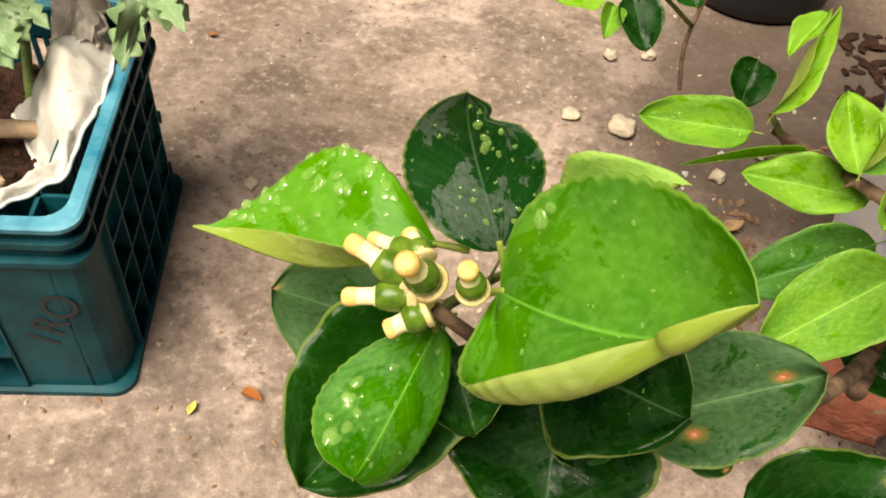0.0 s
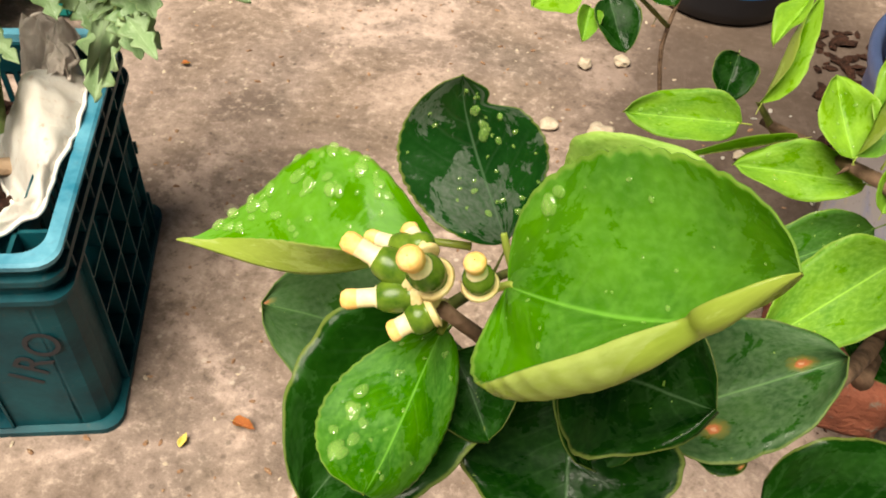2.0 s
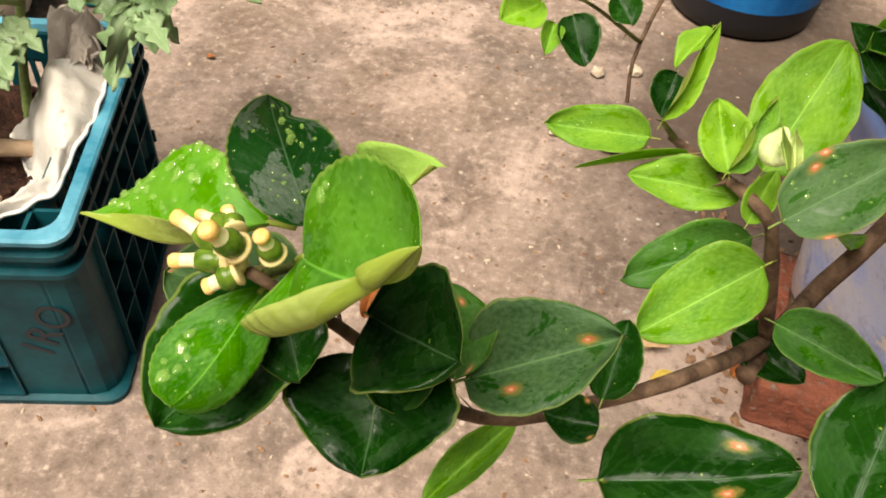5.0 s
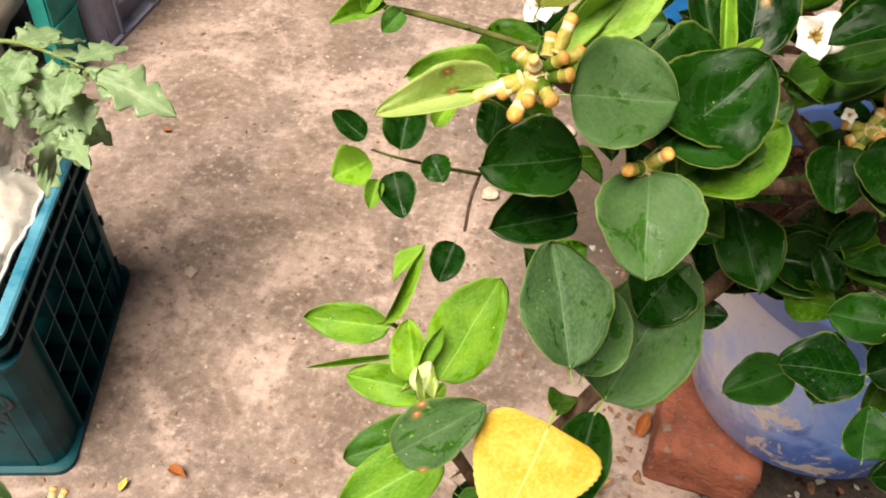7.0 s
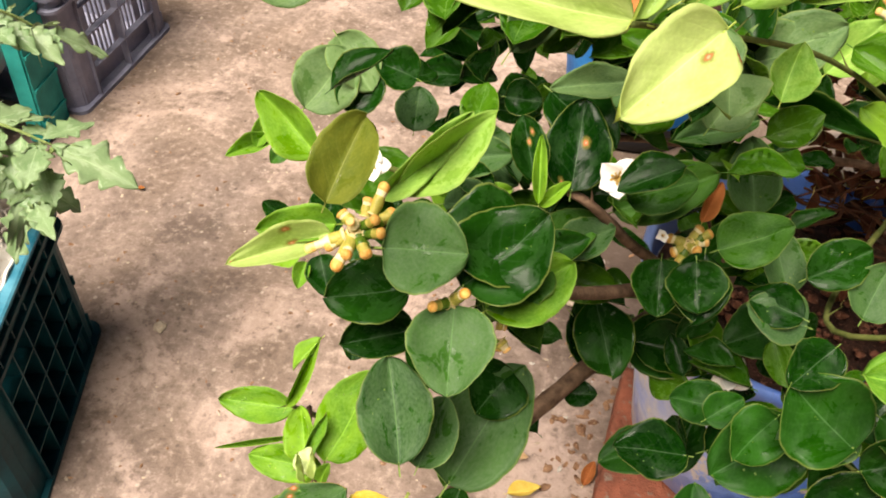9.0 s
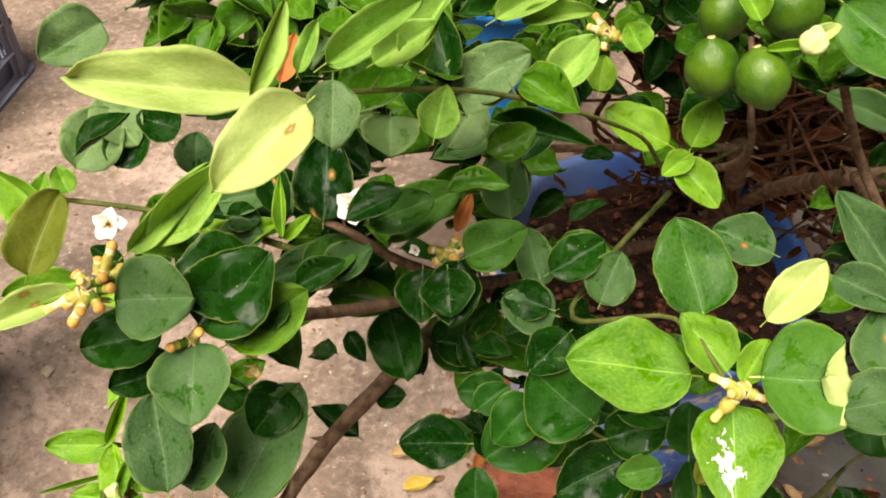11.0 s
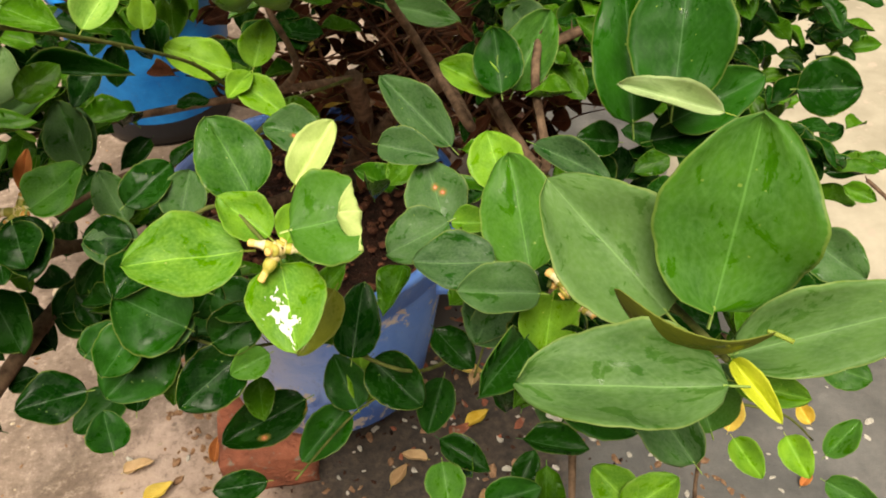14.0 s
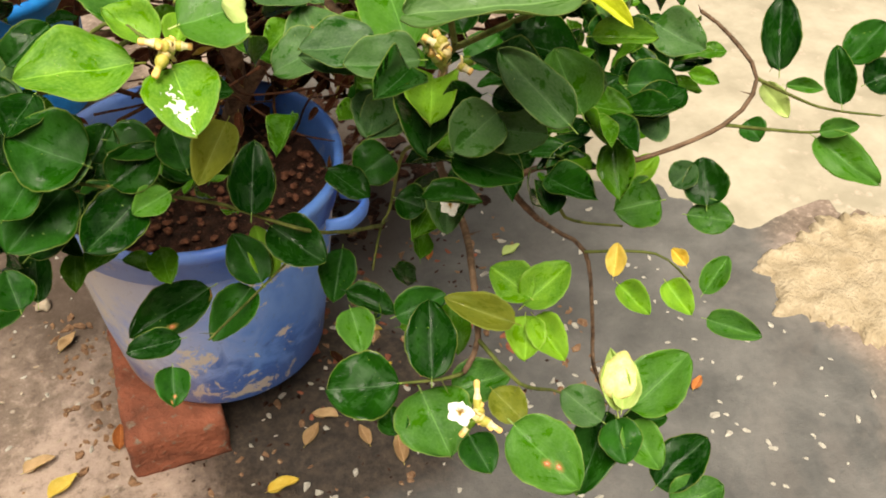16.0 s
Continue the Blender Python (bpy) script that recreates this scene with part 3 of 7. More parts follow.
far_crate = crate("plastic_crate", 0.50, 0.345, 0.285, pose(-0.738, 1.268, 0, 0, 0, -2), GREYBLUE, GREYBLUE, "grey-blue slotted plastic crate on the floor", "crates along the edge", "square")
bm = bmesh.new()
box(bm, -0.018, 0.018, -0.05, 0.05, 0, 0.31, 0.004)
for i in range(4):
    box(bm, 0.016, 0.022, -0.045, 0.045, 0.04 + 0.07 * i, 0.046 + 0.07 * i)
ob = tagged(obj("plank", bm, GREENTEAL, smooth=False), "bright teal plastic plank leaning on the grey crate", "plank")
ob.matrix_world = pose(-0.775, 1.205, 0, -4, 0, 8)

# handwriting on the corner of the near crate
text = bpy.data.curves.new("marking", "FONT")
text.body = "1RO"
text.size = 0.050
text.extrude = 0.0002
text.offset = 0.0002
mark = new("handwriting", text)
text.materials.append(INK)
mark.parent = near_crate
mark["label"] = "black marker handwriting"
mark.matrix_local = pose(-0.058, -0.0008, 0.082, 90, 0, 0) @ pose(0, 0, 0, 0, 0, 62)

# soil, sack, stick in the near crate
bm = bmesh.new()
bmesh.ops.create_grid(bm, x_segments=40, y_segments=30, size=0.5)
for v in bm.verts:
    v.co = Vector((-0.02 - (v.co.x + 0.5) * 0.46, 0.02 + (v.co.y + 0.5) * 0.295, 0.205 + 0.018 * noise.noise(v.co * 9) + 0.012 * noise.noise(v.co * 31)))
bmesh.ops.transform(bm, verts=bm.verts, matrix=CRATE)
tagged(obj("soil", bm, SOIL), "dark crumbly soil filling the crate", "soil", kind="stuff")
bm = bmesh.new()
for i in range(260):
    x, y = rnd.uniform(-0.44, -0.05), rnd.uniform(0.04, 0.29)
    p = CRATE @ Vector((x, y, 0.214 + rnd.uniform(0, 0.008)))
    blob(bm, rnd.uniform(0.002, 0.008), i * 0.7, rnd.uniform(0.3, 0.8), 0.7, 1, p)
tagged(obj("mulch", bm, [SOIL]), "brown bark crumbs and clods on the soil", "mulch", kind="stuff")


def on_crate(*pts):
    return [CRATE @ Vector(p) for p in pts]


def draped(name, mat, path, widths, top, drop, label, category, seed, folds=0.007):
    """Cloth that hangs over the inside of the crate's rim, along a path, with long creases."""
    nu, nv = 90, 26
    bm = bmesh.new()
    pts = [Vector((x, y, 0)) for x, y in path]
    grid = []
    for i in range(nu + 1):
        f = i / nu * (len(pts) - 1)
        k = min(int(f), len(pts) - 2)
        t = f - k
        t = t * t * (3 - 2 * t) * 0.5 + t * 0.5
        p = pts[k].lerp(pts[k + 1], t)
        d = (pts[min(k + 2, len(pts) - 1)] - pts[k]).lerp(pts[k + 1] - pts[max(k - 1, 0)], 1 - t).normalized()
        inward = Vector((-d.y, d.x, 0))
        w = widths[k] * (1 - t) + widths[k + 1] * t
        row = []
        for j in range(nv + 1):
            v = j / nv
            q = p + inward * (w * (v - 0.12) + 0.008 * noise.noise((f * 2.2, v * 3, seed)))
            crease = abs(noise.noise((f * 1.3 + v * 1.5, v * 4.5, seed))) + 0.5 * abs(noise.noise((f * 4.0, v * 9, seed + 4)))
            q.z = top + 0.018 * math.sin(math.pi * min(1, v * 1.25)) * w / 0.06 - drop * v ** 2.2 + folds * (crease * 2 - 0.6)
            row.append(bm.verts.new(CRATE @ q))
        grid.append(row)
    for i in range(nu):
        for j in range(nv):
            bm.faces.new((grid[i][j], grid[i][j + 1], grid[i + 1][j + 1], grid[i + 1][j]))
    rims = [[grid[i][j].co.copy() for i in range(nu + 1)] for j in (0, nv)]
    bmesh.ops.solidify(bm, geom=bm.faces[:], thickness=0.0015)
    ob = tagged(obj(name, bm, mat), label, category)
    for rim in rims:
        bm = bmesh.new()
        tube(bm, rim[::3], 0.0022, 0.0022, 7, 0.2)
        part("hem", bm, mat, ob, "rolled edge")
    return ob


draped("sack", SACK, [(-0.46, 0.012), (-0.30, 0.010), (-0.14, 0.012), (-0.06, 0.016), (-0.022, 0.05), (-0.016, 0.10), (-0.016, 0.16), (-0.020, 0.22), (-0.024, 0.27)], [0.034, 0.038, 0.040, 0.038, 0.038, 0.044, 0.085, 0.120, 0.060], 0.287, 0.075, "crumpled white woven sack lining the crate", "sack", 1.7)
draped("plastic_sheet", CLEAR, [(-0.022, 0.22), (-0.024, 0.26), (-0.035, 0.30), (-0.075, 0.315)], [0.035, 0.05, 0.06, 0.05], 0.312, 0.05, "torn dull plastic sheet tucked in the crate", "plastic sheet", 6.1, 0.011)
bm = bmesh.new()
tube(bm, on_crate((-0.45, 0.155, 0.245), (-0.25, 0.165, 0.24), (-0.07, 0.17, 0.235)), 0.011, 0.010, 12, 0.15)
tagged(obj("stick", bm, STICK), "pale peeled stick lying across the crate", "stick")
bm = bmesh.new()
tube(bm, on_crate((-0.17, 0.05, 0.225), (-0.12, 0.07, 0.232), (-0.10, 0.10, 0.228), (-0.13, 0.12, 0.224)), 0.004, 0.003, 8, 0.2)
tagged(obj("root", bm, STICK), "curled dry root on the soil", "root")


# ---- lime pot on bricks ----
POT_AT = (0.549, 0.793)
pot = thing("plant_pot", "weathered blue round plastic pot with worn paint, on bricks", "pot", pose(POT_AT[0], POT_AT[1], 0.076))
bm = bmesh.new()
lathe(bm, [(0.0, 0.004), (0.126, 0.002), (0.139, 0.003), (0.145, 0.012), (0.157, 0.10), (0.167, 0.20), (0.172, 0.262), (0.173, 0.268), (0.170, 0.258), (0.162, 0.19), (0.145, 0.05)], 72, 0.012)
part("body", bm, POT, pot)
bm = bmesh.new()
lathe(bm, [(0.172, 0.262), (0.178, 0.268), (0.180, 0.300), (0.186, 0.304), (0.189, 0.314), (0.187, 0.321), (0.180, 0.322), (0.176, 0.312), (0.173, 0.29), (0.171, 0.262)], 72, 0.010)
part("rim", bm, POT_RIM, pot)
for ang in (-34,):
    bm = bmesh.new()
    r = 0.182
    pts = []
    for s in range(9):
        a = radians(-12 + 3 * s)
        out = 0.036 * math.sin(math.pi * s / 8) ** 0.6
        pts.append(((r + out) * math.cos(a), (r + out) * math.sin(a), 0.262 + 0.004 * math.sin(math.pi * s / 8)))
    tube(bm, pts, 0.0055, 0.0055, 8)
    for v in bm.verts:
        v.co.z = 0.262 + (v.co.z - 0.262) * 2.4
    bmesh.ops.transform(bm, verts=bm.verts, matrix=Matrix.Rotation(radians(ang), 4, "Z"))
    part("handle", bm, POT_RIM, pot, "blue carrying handle")
bm = bmesh.new()
rings = 14
prev = None
centre = bm.verts.new((POT_AT[0], POT_AT[1], 0.352))
for i in range(1, rings + 1):
    ring = []
    for j in range(56):
        a = 2 * math.pi * j / 56
        r = 0.168 * i / rings
        x, y = POT_AT[0] + r * math.cos(a), POT_AT[1] + r * math.sin(a)
        ring.append(bm.verts.new((x, y, 0.345 + 0.012 * noise.noise((x * 18, y * 18, 0)) + 0.007 * noise.noise((x * 60, y * 60, 2)))))
    for j in range(56):
        if prev is None:
            bm.faces.new((centre, ring[j], ring[(j + 1) % 56]))
        else:
            bm.faces.new((prev[j], ring[j], ring[(j + 1) % 56], prev[(j + 1) % 56]))
    prev = ring
tagged(obj("soil", bm, SOIL), "dark reddish soil filling the blue pot", "soil", kind="stuff")
bm = bmesh.new()
for i in range(300):
    a, r = rnd.uniform(0, 6.283), 0.16 * math.sqrt(rnd.random())
    blob(bm, rnd.uniform(0.002, 0.008), i * 1.3, rnd.uniform(0.3, 0.8), 0.7, 1, (POT_AT[0] + r * math.cos(a), POT_AT[1] + r * math.sin(a), 0.352 + rnd.uniform(0, 0.006)))
tagged(obj("mulch", bm, MULCH), "reddish brown crumbs and bark bits on the pot soil", "mulch", kind="stuff")


def brick(place, label):
    bm = bmesh.new()
    box(bm, -0.066, 0.066, -0.112, 0.112, 0, 0.074, 0.0)
    bmesh.ops.subdivide_edges(bm, edges=bm.edges[:], cuts=17, use_grid_fill=True)
    for v in bm.verts:
        v.co += Vector((noise.noise(v.co * 45), noise.noise(v.co * 30 + Vector((3, 0, 0))), noise.noise(v.co * 34 + Vector((0, 7, 0))) if v.co.z > 0.01 else 0)) * 0.0035 + v.co.normalized() * noise.noise(v.co * 160) * 0.0016
        edges = sorted((0.066 - abs(v.co.x), 0.112 - abs(v.co.y), 0.074 - v.co.z))
        if edges[1] < 0.006:
            v.co *= 1 - 0.03 * max(0, 0.4 + noise.noise(v.co * 50 + Vector((9, 2, 4))))
    ob = tagged(obj("brick", bm, BRICK), label, "brick", "bricks under the pot")
    ob.matrix_world = place
    return ob


brick(pose(0.446, 0.752, 0, 0, 0, -4), "red clay brick with chipped edges under the pot")
brick(pose(0.605, 0.865, 0, 0, 0, 4), "red clay brick in shade under the pot")

# ---- blue tub behind the tree ----
tub = thing("tub", "bright blue plastic tub with a base painted dark for shade, on the floor", "tub", pose(0.335, 1.590, 0))
# near-black lower ring: the shadow at the tub's foot, put into its colour
bm = bmesh.new()
lathe(bm, [(0.0, 0.0), (0.125, 0.0), (0.136, 0.008), (0.140, 0.03), (0.1425, 0.062)], 48)
part("base", bm, Mat("tub_base_shade", (0.012, 0.012, 0.016), 0.5).m, tub, "base painted dark for shade")
bm = bmesh.new()
lathe(bm, [(0.1425, 0.062), (0.148, 0.12), (0.158, 0.24), (0.163, 0.30), (0.170, 0.305), (0.170, 0.325), (0.160, 0.325), (0.155, 0.29), (0.13, 0.05)], 48)
part("body", bm, SKYBLUE, tub)
bm = bmesh.new()
lathe(bm, [(0.0, 0.272), (0.06, 0.276), (0.12, 0.270), (0.154, 0.272)], 40, 0.02)
tagged(obj("soil", bm, SOIL), "dark soil in the bright blue tub", "soil", kind="stuff").matrix_world = pose(0.335, 1.590, 0)


# ---- lime tree ----
tree = thing("lime_tree", "bushy lime tree with glossy leaves, buds and green limes", "tree", pose(POT_AT[0], POT_AT[1], 0.35))
TO_TREE = Matrix.Translation((-POT_AT[0], -POT_AT[1], -0.35))
branch_no = itertools.count()


def branch(r0, r1, *pts):
    i = next(branch_no)
    bm = bmesh.new()
    fine = tube(bm, pts, r0, r1, 10 if r0 > 0.004 else 6, 0.25)
    jit = random.Random(i)
    # thorns and small knots
    for p in fine[3::7]:
        d = Vector((jit.uniform(-1, 1), jit.uniform(-1, 1), jit.uniform(-0.3, 1))).normalized()
        c = bmesh.ops.create_cone(bm, segments=5, radius1=r1 * 0.55, radius2=0.0001, depth=0.010)["verts"]
        bmesh.ops.transform(bm, verts=c, matrix=Matrix.Translation(p + d * (r1 + 0.004)) @ d.to_track_quat("Z", "Y").to_matrix().to_4x4())
    bmesh.ops.transform(bm, verts=bm.verts, matrix=TO_TREE)
    return part("trunk" if i == 0 else "branch", bm, BARK if r0 > 0.0026 else TWIG, tree)


branch(0.013, 0.011, (0.590, 0.840, 0.340), (0.620, 0.800, 0.480), (0.600, 0.740, 0.600))
branch(0.01, 0.008, (0.600, 0.830, 0.400), (0.650, 0.770, 0.520), (0.680, 0.660, 0.640))
branch(0.0078, 0.0046, (0.600, 0.820, 0.400), (0.470, 0.670, 0.500), (0.390, 0.520, 0.620), (0.353, 0.446, 0.666), (0.292, 0.361, 0.655), (0.256, 0.321, 0.621), (0.235, 0.300, 0.590), (0.205, 0.240, 0.600))
branch(0.0042, 0.0013, (0.235, 0.300, 0.590), (0.212, 0.259, 0.603), (0.173, 0.200, 0.644), (0.146, 0.180, 0.645), (0.105, 0.150, 0.660), (0.072, 0.115, 0.740), (0.058, 0.102, 0.770))
branch(0.0035, 0.002, (0.212, 0.259, 0.603), (0.195, 0.248, 0.663), (0.185, 0.247, 0.686), (0.167, 0.280, 0.674), (0.153, 0.316, 0.656))
branch(0.0012, 0.0009, (0.058, 0.106, 0.765), (0.065, 0.142, 0.734), (0.073, 0.144, 0.738))
branch(0.0022, 0.0012, (0.300, 0.360, 0.790), (0.200, 0.380, 0.800), (0.142, 0.374, 0.812), (0.126, 0.372, 0.814))
branch(0.002, 0.0012, (0.159, 0.314, 0.652), (0.146, 0.305, 0.672))
branch(0.0045, 0.0014, (0.600, 0.740, 0.600), (0.400, 0.640, 0.660), (0.280, 0.620, 0.660), (0.171, 0.644, 0.574), (0.139, 0.583, 0.526), (0.139, 0.532, 0.508))
branch(0.0018, 0.001, (0.139, 0.583, 0.526), (0.096, 0.506, 0.598), (0.068, 0.513, 0.595))
branch(0.005, 0.003, (0.390, 0.520, 0.620), (0.360, 0.420, 0.720), (0.300, 0.340, 0.780), (0.260, 0.290, 0.830), (0.214, 0.266, 0.873))
branch(0.004, 0.002, (0.360, 0.420, 0.720), (0.322, 0.378, 0.781), (0.295, 0.362, 0.819), (0.283, 0.363, 0.824))
branch(0.003, 0.0015, (0.390, 0.520, 0.620), (0.410, 0.460, 0.740), (0.367, 0.382, 0.781))
branch(0.0018, 0.0010, (0.600, 0.740, 0.600), (0.500, 0.550, 0.720), (0.450, 0.450, 0.830), (0.370, 0.340, 0.930), (0.308, 0.277, 0.969), (0.296, 0.261, 0.978))
branch(0.003, 0.0018, (0.500, 0.550, 0.720), (0.520, 0.470, 0.800), (0.504, 0.432, 0.869), (0.501, 0.458, 0.893))
branch(0.0024, 0.001, (0.500, 0.550, 0.700), (0.420, 0.360, 0.774), (0.461, 0.304, 0.838), (0.483, 0.265, 0.837))
branch(0.005, 0.003, (0.680, 0.660, 0.640), (0.650, 0.488, 0.715), (0.638, 0.570, 0.725), (0.588, 0.545, 0.819))
branch(0.0045, 0.003, (0.680, 0.660, 0.640), (0.680, 0.560, 0.700), (0.673, 0.395, 0.742), (0.678, 0.439, 0.786), (0.695, 0.482, 0.792))
branch(0.0024, 0.0012, (0.673, 0.395, 0.742), (0.683, 0.361, 0.737), (0.670, 0.320, 0.770), (0.610, 0.105, 0.919))
branch(0.0024, 0.0011, (0.670, 0.320, 0.770), (0.630, 0.260, 0.850), (0.600, 0.213, 0.839))
branch(0.0036, 0.0018, (0.683, 0.361, 0.737), (0.652, 0.308, 0.704), (0.655, 0.266, 0.664), (0.626, 0.199, 0.692), (0.618, 0.172, 0.662), (0.605, 0.164, 0.645))
branch(0.00225, 0.001125, (0.662, 0.331, 0.686), (0.676, 0.420, 0.617), (0.667, 0.431, 0.549), (0.656, 0.425, 0.538), (0.638, 0.403, 0.508))
branch(0.001875, 0.0009, (0.656, 0.425, 0.538), (0.567, 0.323, 0.644), (0.506, 0.336, 0.680), (0.451, 0.298, 0.736), (0.420, 0.317, 0.740))
branch(0.00135, 0.00075, (0.567, 0.323, 0.644), (0.522, 0.333, 0.594), (0.474, 0.274, 0.622))
branch(0.0036, 0.0011, (0.680, 0.560, 0.700), (0.732, 0.338, 0.622), (0.819, 0.397, 0.503), (0.836, 0.357, 0.497), (0.826, 0.316, 0.452), (0.815, 0.289, 0.420), (0.696, 0.131, 0.606))
branch(0.002625, 0.00135, (0.732, 0.338, 0.622), (0.734, 0.304, 0.664), (0.792, 0.279, 0.668), (0.868, 0.264, 0.692), (0.900, 0.275, 0.718), (0.890, 0.305, 0.742), (0.876, 0.324, 0.754))
branch(0.00165, 0.0009, (0.868, 0.264, 0.692), (0.959, 0.260, 0.663), (0.988, 0.250, 0.667))
branch(0.00165, 0.0009, (0.900, 0.275, 0.718), (0.972, 0.269, 0.678), (1.015, 0.244, 0.674))
branch(0.0015, 0.0009, (0.796, 0.308, 0.553), (0.851, 0.281, 0.553), (0.890, 0.271, 0.513))
branch(0.001875, 0.00105, (0.747, 0.313, 0.679), (0.761, 0.311, 0.639), (0.771, 0.310, 0.599), (0.832, 0.309, 0.569))
branch(0.0015, 0.00075, (0.605, 0.164, 0.645), (0.587, 0.158, 0.655), (0.562, 0.168, 0.652))
branch(0.0015, 0.00075, (0.618, 0.172, 0.662), (0.627, 0.135, 0.657), (0.669, 0.150, 0.610), (0.683, 0.124, 0.607))
branch(0.005, 0.003, (0.680, 0.660, 0.640), (0.800, 0.620, 0.720), (0.950, 0.600, 0.800))
branch(0.005, 0.003, (0.680, 0.660, 0.640), (0.850, 0.760, 0.580), (1.020, 0.820, 0.540), (1.200, 0.840, 0.560))
branch(0.004, 0.002, (0.660, 0.800, 0.500), (0.720, 0.920, 0.580), (0.840, 1.000, 0.640))
branch(0.004, 0.002, (0.694, 0.476, 0.787), (0.800, 0.500, 0.800), (0.900, 0.460, 0.840))


def blade(form, fold, curl, seed, nu=24, nv=6):
    """Points and faces of a leaf of unit length and width, upper and lower skin with a rim, and its stalk."""
    jit = random.Random(seed)
    ph, wv, skew = jit.uniform(0, 6), jit.uniform(0.030, 0.085), jit.uniform(-0.10, 0.10)
    full, dent = jit.uniform(0.72, 0.96), jit.uniform(0.0, 0.05)
    quilt = 0.0 if nv < 3 else 1.0
    if form == "rolled":
        nu, nv = 26, 12
    if form == "tipped":
        nu, nv = 30, 10
    def bend_at(q):
        return 2.75 * min(1, max(0, (q - 0.70) / 0.10)) if form == "tipped" else 0.0
    top, uvs = [], []
    x = z = 0.0
    for i in range(nu + 1):
        u = i / nu
        if i:
            th = curl * 2.4 * (u - 0.5 / nu) ** 2
            th += bend_at(u - 0.5 / nu)
            x += math.cos(th) / nu
            z += math.sin(th) / nu
        th = curl * 2.4 * u * u + bend_at(u)
        h = 0.5 * math.sin(math.pi * u ** full) ** (0.47 if form == "rolled" else 0.56)
        h *= 1 + 0.018 * math.sin(u * 13 + ph) + quilt * 0.030 * (abs(math.sin(u * 17 + ph)) - 0.6)
        row, ruv = [], []
        for j in range(-nv, nv + 1):
            s = j / nv
            y = h * s
            if form == "notch" and s < 0:
                y *= 1 - 0.50 * math.exp(-((u - 0.85) / 0.045) ** 2)
            lift = abs(y) * math.sin(fold * 1.5) * 0.75 if fold > 0.45 else (0.62 * abs(y) + 1.1 * abs(y) ** 1.9) * math.sin(fold * 2.0)
            flat = y * math.cos(fold * 1.5)
            ripple = wv * math.sin(u * 8 + ph + (2 if s < 0 else 0)) * s * s - 0.02 * (1 - abs(s)) ** 6
            dz = lift + ripple
            if form == "rolled" and s < -0.4:
                flat, dz = -h * 0.4, h * 0.4 * fold
                for q in range(24):
                    at = 0.4 + (-s - 0.4) * (q + 0.5) / 24
                    ang = 2.9 * min(1, max(0, at - 0.52) / 0.22) * (0.55 + 0.45 * min(1, u * 1.6))
                    flat -= h * (-s - 0.4) / 24 * math.cos(ang)
                    dz += h * (-s - 0.4) / 24 * math.sin(ang)
            dz += quilt * (0.055 * noise.noise((u * 2.6, s * 1.6, seed * 3.1)) + 0.016 * noise.noise((u * 8, s * 4.5, seed * 1.7)) + 0.005 * math.sin((u - 0.3 * abs(s)) * 40 + ph) * (1 - abs(s)) * min(1, abs(s) * 5)) * min(1, u * 4)
            back = dent * max(0, u - 0.9) * 10 * math.exp(-(s / 0.2) ** 2) if form == "oval" else 0.0
            if form == "heart" and u > 0.72:
                back = 0.20 * (u - 0.72) / 0.28 * math.exp(-((s - 0.12) / 0.22) ** 2)
            row.append((x - dz * math.sin(th) - back, flat + skew * u * (1 - u), z + dz * math.cos(th)))
            ruv.append((u, 0.5 + 0.5 * s))
        top.append(row)
        uvs.append(ruv)
    verts, faces, mats, fuv = [], [], [], []
    cols = 2 * nv + 1
    for row in top:
        verts += row
    base = len(verts)
    for i in range(nu + 1):
        k = min(max(i, 1), nu - 1)
        for j in range(cols):
            along = Vector(top[k + 1][j]) - Vector(top[k - 1][j])
            across = Vector(top[k][min(j + 1, cols - 1)]) - Vector(top[k][max(j - 1, 0)])
            verts.append(tuple(Vector(top[i][j]) - along.cross(across).normalized() * 0.006))
    def quad(i, j, lower):
        o = base if lower else 0
        q = [o + i * cols + j, o + i * cols + j + 1, o + (i + 1) * cols + j + 1, o + (i + 1) * cols + j]
        w = [uvs[i][j], uvs[i][j + 1], uvs[i + 1][j + 1], uvs[i + 1][j]]
        if not lower:
            q.reverse(), w.reverse()
        faces.append(q), mats.append(1 if lower else 0), fuv.append(w)
    for i in range(nu):
        for j in range(cols - 1):
            quad(i, j, False)
            quad(i, j, True)
        for j in (0, cols - 1):
            q = [i * cols + j, (i + 1) * cols + j, base + (i + 1) * cols + j, base + i * cols + j]
            faces.append(q if j else q[::-1]), mats.append(0), fuv.append([(0.5, 0.99)] * 4)
    s0 = len(verts)
    for k, px in enumerate((0.03, -0.10)):
        for a in range(3):
            verts.append((px, 0.014 * math.cos(a * 2.1), -0.012 - 0.03 * k + 0.010 * math.sin(a * 2.1)))
    for a in range(3):
        faces.append([s0 + a, s0 + (a + 1) % 3, s0 + 3 + (a + 1) % 3, s0 + 3 + a]), mats.append(1), fuv.append([(0.5, 0.5)] * 4)
    return verts, faces, mats, fuv


blades = {}


